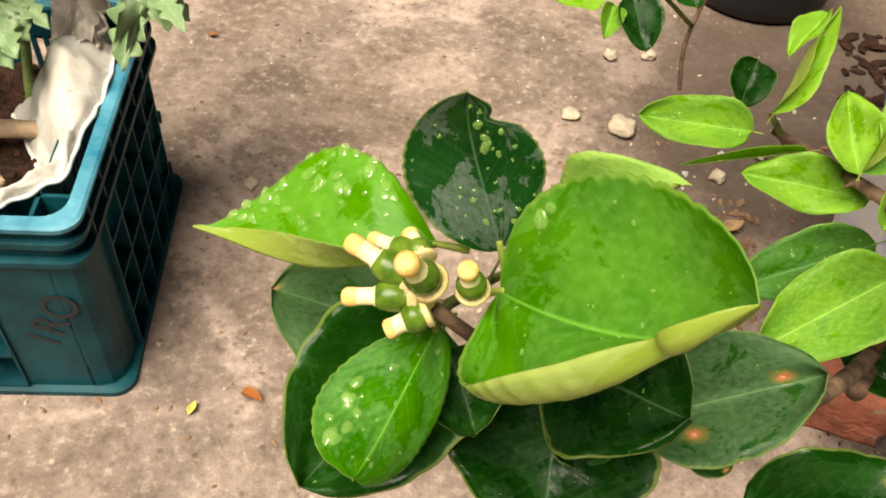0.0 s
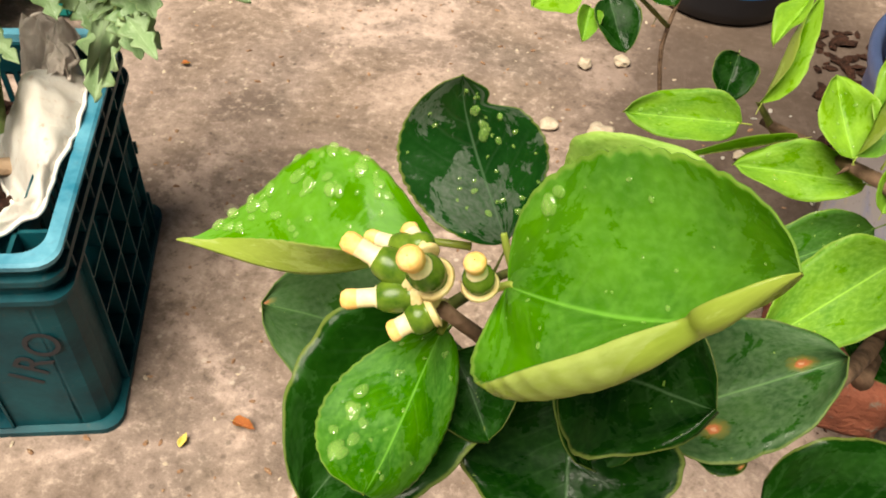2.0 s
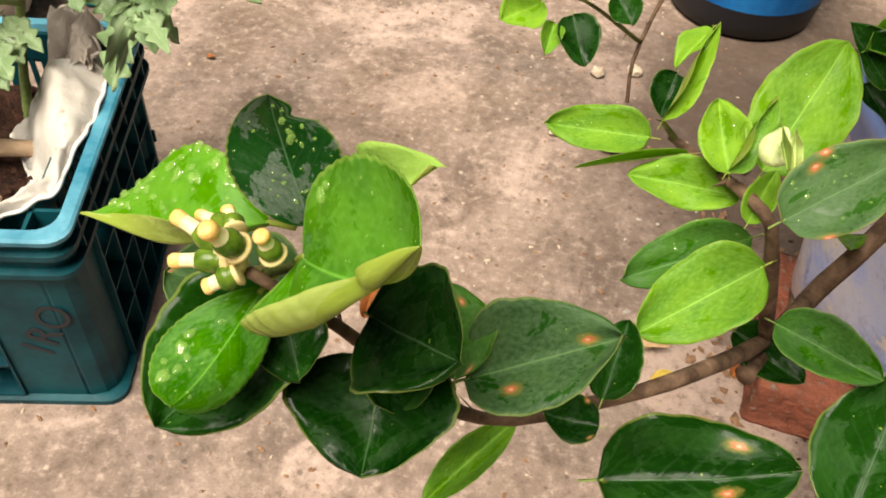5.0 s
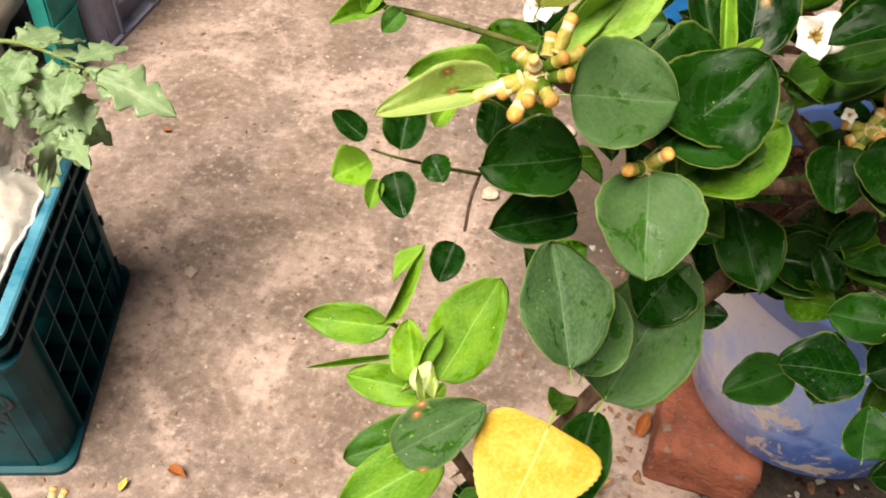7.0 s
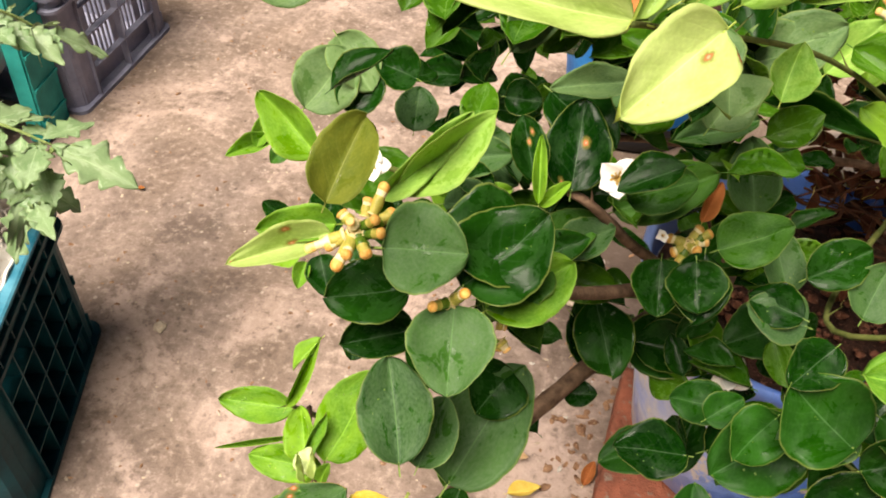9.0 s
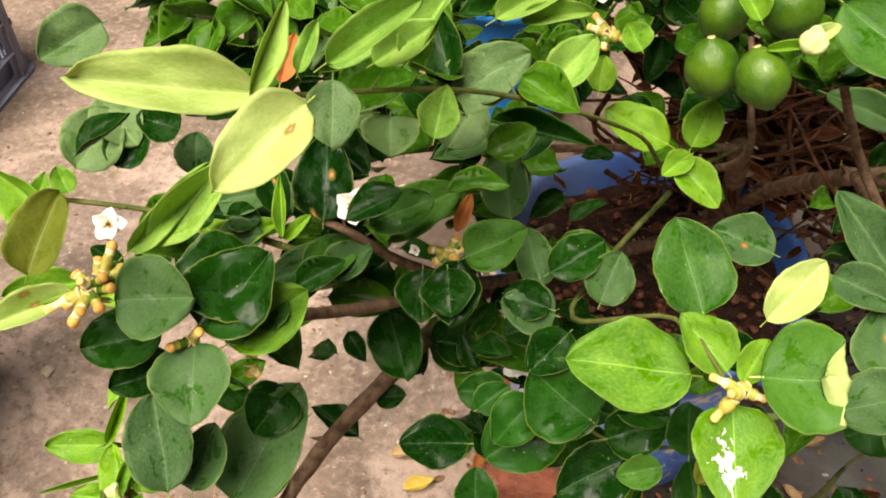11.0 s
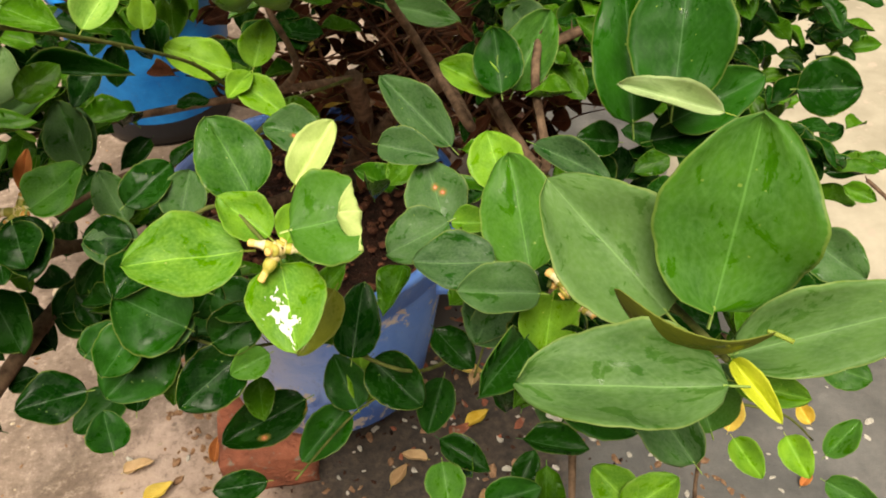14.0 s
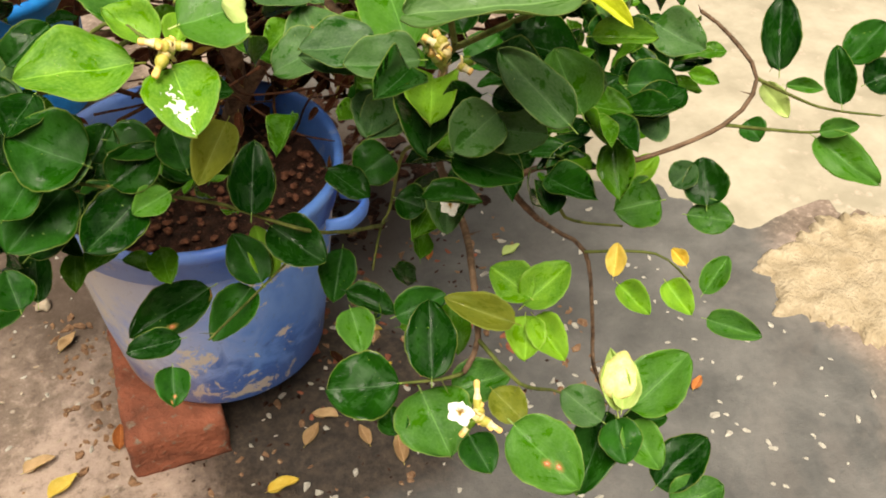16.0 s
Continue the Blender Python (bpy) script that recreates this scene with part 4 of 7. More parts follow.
def blade_mesh(tone, mark, form, fold, curl, seed):
    key = (tone, mark, form, round(fold, 2), round(curl, 2), seed)
    if key not in blades:
        v, f, m, w = blade(form, fold, curl, seed)
        me = bpy.data.meshes.new("leaf")
        me.from_pydata(v, [], f)
        layer = me.uv_layers.new(name="blade")
        layer.data.foreach_set("uv", [c for face in w for uv in face for c in uv])
        me.polygons.foreach_set("material_index", m)
        me.polygons.foreach_set("use_smooth", [True] * len(f))
        me.materials.append(LEAF[tone, mark] if (tone, mark) in LEAF else LEAF[tone, 0])
        me.materials.append(LEAF["pa", 0] if form == "tipped" else LEAF["underye", 0] if tone in ("ye", "br", "dd", "be") else LEAF[tone, 0] if tone == "ol" else LEAF["underlt", 0] if tone in ("lt", "gg", "pa", "pg", "yl", "yg") else LEAF["under", 0])
        me.update()
        blades[key] = me
    return blades[key]


def leaf_frame(base, tip, width, normal, roll=0.0):
    b, t = Vector(base), Vector(tip)
    x = t - b
    ln = x.length
    x.normalize()
    n = Vector(normal)
    z = (n - x * n.dot(x)).normalized()
    z = Matrix.Rotation(radians(roll), 3, x) @ z
    y = z.cross(x)
    m = Matrix((x, y, z)).transposed().to_4x4()
    m.translation = b
    return m @ Matrix.Diagonal((ln, width, (ln + width) / 2, 1))


leaf_no = itertools.count()
ALL_LEAVES = []
LEAF_LABELS = {"ye": "yellowing leaf", "br": "shrivelled brown leaf", "pa": "pale blotched leaf", "lt": "fresh light green leaf", "gg": "fresh bright green leaf", "yl": "young yellow-green leaf", "gp": "dull grey-green leaf", "gd": "dull grey-green leaf", "yg": "yellow-green curled leaf", "ol": "olive backlit leaf"}


def leaf(tone, base, tip, width, normal, fold, curl, roll=0.0, form="oval", mark=0):
    i = next(leaf_no)
    ob = new("leaf", blade_mesh(tone, mark, form, fold, curl, i % 9))
    ob.parent = tree
    ob.matrix_parent_inverse = Matrix.Identity(4)
    ob.matrix_basis = TO_TREE @ leaf_frame(base, tip, width, normal, roll)
    if tone in LEAF_LABELS:
        ob["label"] = LEAF_LABELS[tone]
    ALL_LEAVES.append((ob, Vector(base), Vector(tip), width, Vector(normal)))
    return ob

def curved_leaf(tone, base, tip, normal, bow, turn, far, near, roll, pinch=(), scallop=0.03):
    """A large leaf with its own sweep: a bowed midrib and two halves, each with its width, outline, rise and curl;
    roll: where the near margin starts to turn over, how far and how that grows to the tip; pinch: (half, place, depth, length) of dents in the margin."""
    nu, nv = 56, 18
    b, t = Vector(base), Vector(tip)
    x = t - b
    ln = x.length
    x.normalize()
    n = Vector(normal)
    z = (n - x * n.dot(x)).normalized()
    y = z.cross(x)
    c, s = math.cos(turn[0]), math.sin(turn[0])
    z, y = z * c - y * s, y * c + z * s
    c1 = b + (x / 3 + z * bow[0] + y * bow[2]) * ln
    c2 = b + (x * 2 / 3 + z * bow[1] + y * bow[3]) * ln
    rows, uvs = [], []
    for i in range(nu + 1):
        u = i / nu
        rib = b * (1 - u) ** 3 + c1 * 3 * (1 - u) ** 2 * u + c2 * 3 * (1 - u) * u * u + t * u ** 3
        halves = []
        for half, (w, a, e, rise, rise1, curl, curl1) in ((1, far), (-1, near)):
            w = w * max(0.0, math.sin(math.pi * u ** a)) ** e * (1 + scallop * (abs(math.sin(u * 52 + half)) - 0.6))
            for side, at, deep, long in pinch:
                if side == half:
                    w *= 1 - deep * math.exp(-((u - at) / long) ** 2)
            p, line = rib.copy(), []
            for j in range(nv):
                v = (j + 0.5) / nv
                ang = rise + rise1 * (u - 0.5) + (curl + curl1 * (u - 0.5)) * v + half * turn[1] * (u - 0.5)
                if half < 0:
                    ang += roll[1] * min(1, max(0, (v - roll[0]) / (1 - roll[0]))) * min(2, max(0, 1 + roll[2] * (u - 0.5)))
                p = p + (y * half * math.cos(ang) + z * math.sin(ang)) * (w / nv)
                wave = abs(w) * (0.05 * noise.noise((u * 4.5, v * 2.2, half * 3.3)) + 0.007 * math.sin((u - 0.35 * v) * 44) * (1 - v) * min(1, v * 5))
                line.append(p + z * wave * min(1, 6 * u, 6 * (1 - u)))
            halves.append(line)
        rows.append(halves[0][::-1] + [rib - z * 0.0003] + halves[1])
        uvs.append([(u, 0.5 + 0.5 * (nv - k) / nv) for k in range(2 * nv + 1)])
    cols = 2 * nv + 1
    verts = [p for row in rows for p in row]
    mid = rows[nu // 2]
    up = (mid[nv - 4] - mid[nv + 4]).cross(rows[nu // 2 + 2][nv] - rows[nu // 2 - 2][nv])
    flip = up.dot(z) < 0
    low = []
    for i in range(nu + 1):
        k = min(max(i, 1), nu - 1)
        for j in range(cols):
            out = (rows[k][max(j - 1, 0)] - rows[k][min(j + 1, cols - 1)]).cross(rows[k + 1][j] - rows[k - 1][j]).normalized()
            low.append(rows[i][j] + out * (0.00028 if flip else -0.00028))
    o = len(verts)
    verts += low
    faces, mats, fuv = [], [], []
    for i in range(nu):
        for j in range(cols - 1):
            q = [i * cols + j, i * cols + j + 1, (i + 1) * cols + j + 1, (i + 1) * cols + j]
            w = [uvs[i][j], uvs[i][j + 1], uvs[i + 1][j + 1], uvs[i + 1][j]]
            for lower in (False, True):
                turned = flip != lower
                face = [k + (o if lower else 0) for k in q]
                faces.append(face if turned else face[::-1]), mats.append(1 if lower else 0), fuv.append(w if turned else w[::-1])
        for j in (0, cols - 1):
            q = [i * cols + j, (i + 1) * cols + j, o + (i + 1) * cols + j, o + i * cols + j]
            faces.append(q if (j > 0) != flip else q[::-1]), mats.append(0), fuv.append([(0.5, 0.99)] * 4)
    me = bpy.data.meshes.new("leaf")
    me.from_pydata([tuple(TO_TREE @ p) for p in verts], [], faces)
    layer = me.uv_layers.new(name="blade")
    layer.data.foreach_set("uv", [c for face in fuv for uv in face for c in uv])
    me.polygons.foreach_set("material_index", mats)
    me.polygons.foreach_set("use_smooth", [True] * len(faces))
    me.materials.append(LEAF[tone, 0])
    me.materials.append(LEAF["underlt" if tone == "wet" else "ol" if tone == "ol" else "under", 0])
    me.update()
    ob = new("leaf", me)
    ob.parent = tree
    ob["label"] = "wet bright green leaf with drops" if tone == "wet" else "wet dark green leaf"
    stalk = bmesh.new()
    tube(stalk, [b - x * 0.006 - z * 0.001, b, b + x * 0.002], 0.0008, 0.0006, 7)
    bmesh.ops.transform(stalk, verts=stalk.verts, matrix=TO_TREE)
    part("leaf_stalk", stalk, LEAF["underlt", 0], ob)
    return ob


LEFT_LEAF = curved_leaf("wet", (0.0536, 0.1222, 0.7626), (0.0018, 0.1241, 0.7471), (0.1, -0.1, 0.99), (0.0392, -0.1534, 0.3272, -0.0287), (0.189, 0.4975), (0.012, 0.2355, 0.6928, 1.609, 1.3068, 0.1652, 1.0461), (0.0241, 0.7279, 1.3553, 0.8671, 0.3604, -0.4395, 0.5638), (0.9153, -0.2003, -0.0536))
DARK_LEAF = curved_leaf("wetdark", (0.0657, 0.1165, 0.7715), (0.0551, 0.1244, 0.7972), (0.04, -0.9, 0.44), (0.0506, -0.2194, 0.0018, 0.0923), (0.0726, -0.1382), (0.0125, 1.1286, 0.5285, 0.0642, -0.3524, -0.0073, -0.1405), (0.0112, 0.963, 1.0184, 0.014, 0.0184, -0.2894, 0.0696), (0.8591, 0.0214, -0.0731), ((-1, 0.80, 0.42, 0.05),))
BIG_LEAF = curved_leaf("wet", (0.0673, 0.1075, 0.7719), (0.097, 0.0838, 0.8104), (-0.76, -0.46, 0.46), (0.05, -0.2259, -0.1024, -0.0708), (-0.5234, 0.1474), (0.0224, 0.9977, 0.6612, 0.424, -0.0801, 0.4703, -0.224), (0.0226, 0.8677, 0.7181, 0.6761, 0.9824, -1.8815, 0.2054), (0.4432, 3.216, 0.113), ((-1, 0.80, 0.30, 0.045),))
LOW_LEAF = curved_leaf("wet", (0.058, 0.1069, 0.7595), (0.053, 0.074, 0.7607), (0.08, -0.38, 0.92), (-0.0507, -0.1696, -0.0095, 0.0052), (0.1026, 0.1198), (-0.0131, 1.3753, 0.5908, 0.1107, 0.3784, -0.0759, 0.4335), (-0.0092, 0.9472, 0.4712, 0.4548, 0.1797, 0.609, 0.5896), (0.8973, 0.1659, 0.0978), ((1, 0.97, 0.3, 0.03),))
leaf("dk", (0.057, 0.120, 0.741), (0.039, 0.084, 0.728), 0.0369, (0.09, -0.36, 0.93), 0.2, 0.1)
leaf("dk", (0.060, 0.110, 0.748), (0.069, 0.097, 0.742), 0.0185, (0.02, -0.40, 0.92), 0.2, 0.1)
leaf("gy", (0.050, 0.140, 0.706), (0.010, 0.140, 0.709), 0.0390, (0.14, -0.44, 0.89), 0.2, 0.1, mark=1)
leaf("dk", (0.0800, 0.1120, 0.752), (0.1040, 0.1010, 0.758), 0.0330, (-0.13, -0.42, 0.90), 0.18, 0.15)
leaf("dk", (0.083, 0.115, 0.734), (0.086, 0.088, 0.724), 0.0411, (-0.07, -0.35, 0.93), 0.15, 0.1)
leaf("yl", (0.0730, 0.1230, 0.772), (0.0935, 0.1216, 0.7907), 0.0170, (-0.50, -0.42, 0.75), 0.35, 0.2)
leaf("gy", (0.1010, 0.1260, 0.716), (0.1380, 0.1390, 0.732), 0.0390, (-0.06, -0.42, 0.91), 0.5, 0.1, mark=1)
leaf("dk", (0.089, 0.102, 0.731), (0.083, 0.130, 0.744), 0.0209, (0.15, -0.40, 0.90), 0.3, 0.1)
leaf("md", (0.099, 0.123, 0.719), (0.090, 0.144, 0.730), 0.0229, (0.11, -0.43, 0.90), 0.2, 0.1, mark=1)
leaf("dk", (0.141, 0.163, 0.668), (0.144, 0.188, 0.680), 0.0190, (-0.03, -0.44, 0.90), 0.3, 0.1)
leaf("dk", (0.143, 0.163, 0.653), (0.124, 0.163, 0.652), 0.0176, (-0.01, -0.39, 0.92), 0.25, 0.1, mark=1)
leaf("dk", (0.145, 0.143, 0.654), (0.204, 0.156, 0.667), 0.0384, (-0.11, -0.37, 0.92), 0.15, 0.1, mark=1)
leaf("dk", (0.242, 0.178, 0.606), (0.255, 0.230, 0.634), 0.0469, (-0.24, -0.41, 0.88), 0.15, 0.1)
leaf("md", (0.203, 0.234, 0.644), (0.242, 0.218, 0.644), 0.0240, (-0.20, -0.47, 0.86), 0.2, 0.1)
leaf("lt", (0.091, 0.137, 0.618), (0.116, 0.172, 0.629), 0.0156, (0.06, -0.35, 0.94), 0.3, 0.1)
leaf("lt", (0.144, 0.313, 0.656), (0.097, 0.309, 0.654), 0.0226, (0.02, -0.60, 0.80), 0.15, 0.1)
leaf("lt", (0.158, 0.283, 0.676), (0.114, 0.270, 0.666), 0.0094, (-0.01, -0.58, 0.81), 0.8, 0.1)
leaf("lt", (0.180, 0.268, 0.673), (0.136, 0.269, 0.670), 0.0211, (-0.06, -0.57, 0.82), 0.15, 0.1)
leaf("lt", (0.146, 0.302, 0.675), (0.157, 0.337, 0.705), 0.0095, (-0.05, -0.65, 0.76), 0.4, 0.3, roll=25)
leaf("lt", (0.172, 0.266, 0.684), (0.162, 0.289, 0.700), 0.0211, (-0.08, -0.61, 0.79), 0.25, 0.1)
leaf("lt", (0.170, 0.259, 0.691), (0.179, 0.283, 0.711), 0.0129, (-0.10, -0.61, 0.78), 0.6, 0.1, roll=40)
leaf("lt", (0.183, 0.267, 0.688), (0.202, 0.306, 0.724), 0.0358, (-0.14, -0.63, 0.76), 0.12, 0.08)
leaf("gy", (0.180, 0.208, 0.719), (0.212, 0.227, 0.740), 0.0265, (-0.18, -0.58, 0.79), 0.12, 0.1, mark=1)
leaf("md", (0.189, 0.262, 0.659), (0.143, 0.240, 0.641), 0.0254, (-0.08, -0.53, 0.85), 0.2, 0.1)
leaf("lt", (0.192, 0.242, 0.665), (0.151, 0.212, 0.643), 0.0327, (-0.09, -0.50, 0.86), 0.15, 0.1)
leaf("lt", (0.181, 0.247, 0.679), (0.187, 0.264, 0.692), 0.0129, (-0.12, -0.57, 0.81), 0.3, 0.1)
curved_leaf("ye", (0.2373, 0.2294, 0.7337), (0.2272, 0.1898, 0.7185), (-0.09, -0.42, 0.90), (-0.04, -0.05, 0.02, 0.02), (0.0, 0.2), (0.0255, 0.40, 0.62, 0.12, 0.1, -0.25, 0.2), (0.0252, 0.58, 0.48, 0.15, 0.1, -0.30, -0.2), (0.85, 0.15, 0.2))["label"] = "broad yellow dying leaf"
leaf("dk", (0.257, 0.271, 0.687), (0.254, 0.225, 0.665), 0.0284, (-0.12, -0.42, 0.90), 0.2, 0.1)
leaf("dk", (0.198, 0.260, 0.604), (0.230, 0.244, 0.598), 0.0250, (-0.04, -0.37, 0.93), 0.2, 0.1)
leaf("dk", (0.095, 0.496, 0.616), (0.095, 0.534, 0.647), 0.0345, (0.12, -0.63, 0.77), 0.25, 0.2)
leaf("dk", (0.069, 0.496, 0.620), (0.042, 0.504, 0.632), 0.0211, (0.18, -0.61, 0.77), 0.3, 0.1)
leaf("lt", (0.069, 0.505, 0.592), (0.045, 0.486, 0.583), 0.0360, (0.17, -0.58, 0.80), 0.3, 0.2)
leaf("dk", (0.090, 0.496, 0.593), (0.105, 0.471, 0.573), 0.0295, (0.12, -0.57, 0.81), 0.2, 0.1)
leaf("dk", (0.114, 0.508, 0.606), (0.128, 0.494, 0.594), 0.0234, (0.09, -0.60, 0.80), 0.2, 0.1)
leaf("lt", (0.080, 0.489, 0.589), (0.079, 0.470, 0.576), 0.0177, (0.14, -0.57, 0.81), 0.4, 0.1)
leaf("lt", (0.113, 0.523, 0.621), (0.125, 0.543, 0.636), 0.0176, (0.09, -0.64, 0.76), 0.3, 0.1)
leaf("lt", (0.157, 0.336, 0.701), (0.146, 0.317, 0.690), 0.0150, (0.07, -0.54, 0.84), 0.5, 0.1, roll=30)
leaf("dk", (0.156, 0.414, 0.622), (0.152, 0.391, 0.607), 0.0238, (0.05, -0.54, 0.84), 0.2, 0.1)
leaf("gy", (0.222, 0.257, 0.872), (0.254, 0.263, 0.871), 0.0372, (0.12, -0.53, 0.84), 0.14, 0.08)
leaf("dk", (0.252, 0.262, 0.854), (0.280, 0.292, 0.872), 0.0398, (0.04, -0.55, 0.83), 0.14, 0.1)
leaf("md", (0.257, 0.276, 0.829), (0.291, 0.291, 0.838), 0.0253, (0.02, -0.52, 0.85), 0.15, 0.1)
leaf("gy", (0.251, 0.257, 0.848), (0.256, 0.226, 0.831), 0.0352, (0.07, -0.46, 0.88), 0.15, 0.08)
leaf("dk", (0.229, 0.271, 0.837), (0.196, 0.257, 0.835), 0.0303, (0.16, -0.49, 0.86), 0.2, 0.1)
leaf("dk", (0.231, 0.272, 0.809), (0.201, 0.257, 0.806), 0.0252, (0.14, -0.46, 0.88), 0.3, 0.1)
leaf("gy", (0.256, 0.239, 0.744), (0.279, 0.296, 0.769), 0.0440, (0.03, -0.41, 0.91), 0.12, 0.08)
leaf("gy", (0.240, 0.216, 0.791), (0.224, 0.254, 0.810), 0.0327, (0.11, -0.40, 0.91), 0.2, 0.1)
leaf("gy", (0.245, 0.226, 0.775), (0.250, 0.256, 0.788), 0.0251, (0.08, -0.40, 0.92), 0.2, 0.1)
leaf("ol", (0.213, 0.228, 0.918), (0.219, 0.254, 0.936), 0.0222, (0.21, -0.58, 0.79), 0.25, -0.1)
leaf("lt", (0.186, 0.287, 0.884), (0.159, 0.299, 0.902), 0.0207, (0.27, -0.59, 0.77), 0.35, 0.1, roll=-20)
leaf("gp", (0.141, 0.380, 0.832), (0.158, 0.410, 0.851), 0.0360, (0.24, -0.62, 0.74), 0.15, 0.1)
leaf("dk", (0.163, 0.385, 0.830), (0.172, 0.411, 0.850), 0.0263, (0.21, -0.63, 0.75), 0.15, 0.1)
leaf("yl", (0.213, 0.308, 0.853), (0.246, 0.346, 0.877), 0.0274, (0.12, -0.61, 0.78), 0.45, 0.2, roll=20)
leaf("lt", (0.198, 0.272, 0.864), (0.169, 0.259, 0.865), 0.0165, (0.24, -0.52, 0.82), 0.25, 0.1)
leaf("pa", (0.199, 0.264, 0.867), (0.165, 0.240, 0.863), 0.0160, (0.25, -0.49, 0.83), 0.3, 0.1, mark=1)
leaf("lt", (0.128, 0.369, 0.818), (0.107, 0.352, 0.814), 0.0125, (0.30, -0.55, 0.78), 0.4, 0.1)
leaf("lt", (0.121, 0.360, 0.817), (0.124, 0.378, 0.829), 0.0111, (0.29, -0.57, 0.77), 0.3, 0.1)
leaf("lt", (0.138, 0.371, 0.821), (0.130, 0.380, 0.832), 0.0152, (0.27, -0.58, 0.77), 0.2, 0.1)
leaf("md", (0.136, 0.367, 0.817), (0.130, 0.356, 0.811), 0.0111, (0.27, -0.56, 0.79), 0.2, 0.1)
leaf("gy", (0.188, 0.423, 0.795), (0.186, 0.443, 0.812), 0.0261, (0.16, -0.63, 0.76), 0.2, 0.1)
leaf("dk", (0.284, 0.359, 0.828), (0.282, 0.394, 0.857), 0.0332, (0.00, -0.63, 0.77), 0.14, 0.1, mark=1)
leaf("dk", (0.268, 0.346, 0.841), (0.256, 0.369, 0.860), 0.0196, (0.04, -0.63, 0.78), 0.3, 0.1, mark=1)
leaf("lt", (0.272, 0.328, 0.844), (0.267, 0.353, 0.863), 0.0106, (0.03, -0.61, 0.79), 0.6, 0.1)
leaf("lt", (0.273, 0.329, 0.842), (0.284, 0.340, 0.850), 0.0094, (0.01, -0.60, 0.80), 0.5, 0.1)
leaf("md", (0.306, 0.374, 0.807), (0.353, 0.394, 0.827), 0.0305, (-0.08, -0.61, 0.79), 0.14, 0.1)
leaf("gy", (0.382, 0.419, 0.783), (0.373, 0.454, 0.809), 0.0308, (-0.15, -0.62, 0.77), 0.25, 0.1)
leaf("gy", (0.374, 0.454, 0.821), (0.332, 0.443, 0.805), 0.0190, (-0.11, -0.65, 0.75), 0.25, 0.1)
leaf("md", (0.359, 0.365, 0.803), (0.392, 0.376, 0.818), 0.0289, (-0.17, -0.58, 0.80), 0.14, 0.1)
leaf("dk", (0.350, 0.358, 0.800), (0.355, 0.336, 0.786), 0.0305, (-0.13, -0.54, 0.83), 0.15, 0.1)
leaf("dk", (0.335, 0.369, 0.786), (0.338, 0.344, 0.769), 0.0298, (-0.09, -0.54, 0.84), 0.2, 0.1)
leaf("dk", (0.308, 0.394, 0.718), (0.326, 0.355, 0.697), 0.0360, (-0.05, -0.50, 0.87), 0.15, 0.1)
leaf("dk", (0.339, 0.410, 0.670), (0.386, 0.406, 0.674), 0.0339, (-0.11, -0.50, 0.86), 0.15, 0.1)
leaf("sg", (0.414, 0.399, 0.726), (0.384, 0.385, 0.712), 0.0353, (-0.17, -0.51, 0.84), 0.15, 0.1)
leaf("dk", (0.408, 0.355, 0.778), (0.381, 0.364, 0.778), 0.0240, (-0.19, -0.53, 0.82), 0.15, 0.1)
leaf("gy", (0.284, 0.352, 0.795), (0.309, 0.365, 0.805), 0.0226, (-0.02, -0.57, 0.82), 0.2, 0.1)
leaf("gy", (0.219, 0.379, 0.816), (0.251, 0.388, 0.820), 0.0247, (0.09, -0.61, 0.79), 0.2, 0.1)
leaf("lt", (0.216, 0.360, 0.800), (0.255, 0.376, 0.807), 0.0192, (0.09, -0.58, 0.81), 0.3, 0.1)
leaf("dk", (0.228, 0.349, 0.830), (0.216, 0.352, 0.833), 0.0153, (0.12, -0.59, 0.80), 0.2, 0.1)
leaf("dk", (0.231, 0.474, 0.793), (0.254, 0.476, 0.792), 0.0244, (0.06, -0.65, 0.75), 0.2, 0.1)
leaf("gy", (0.311, 0.468, 0.801), (0.298, 0.479, 0.810), 0.0281, (-0.03, -0.67, 0.74), 0.2, 0.1)
leaf("dk", (0.301, 0.373, 0.650), (0.322, 0.375, 0.653), 0.0186, (-0.04, -0.45, 0.89), 0.15, 0.1)
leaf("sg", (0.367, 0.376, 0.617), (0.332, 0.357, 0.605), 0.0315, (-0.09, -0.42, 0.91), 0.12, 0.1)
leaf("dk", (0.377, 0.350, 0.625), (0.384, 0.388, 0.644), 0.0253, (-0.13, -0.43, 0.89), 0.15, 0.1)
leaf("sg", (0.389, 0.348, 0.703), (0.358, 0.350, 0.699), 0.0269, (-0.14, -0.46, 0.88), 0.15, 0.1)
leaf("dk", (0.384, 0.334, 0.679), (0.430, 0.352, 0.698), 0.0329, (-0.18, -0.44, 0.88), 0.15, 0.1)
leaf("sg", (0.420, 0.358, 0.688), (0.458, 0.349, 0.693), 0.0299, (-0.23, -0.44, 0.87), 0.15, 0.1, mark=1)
leaf("dk", (0.461, 0.423, 0.672), (0.427, 0.418, 0.661), 0.0441, (-0.21, -0.49, 0.85), 0.12, 0.1)
leaf("dk", (0.401, 0.452, 0.831), (0.384, 0.437, 0.814), 0.0198, (-0.18, -0.65, 0.74), 0.2, 0.1)
leaf("pa", (0.297, 0.265, 0.977), (0.239, 0.250, 0.988), 0.0236, (0.31, -0.59, 0.74), 0.25, 0.15)
leaf("pa", (0.319, 0.242, 0.992), (0.296, 0.214, 0.978), 0.0232, (0.22, -0.58, 0.79), 0.2, 0.12, mark=1)
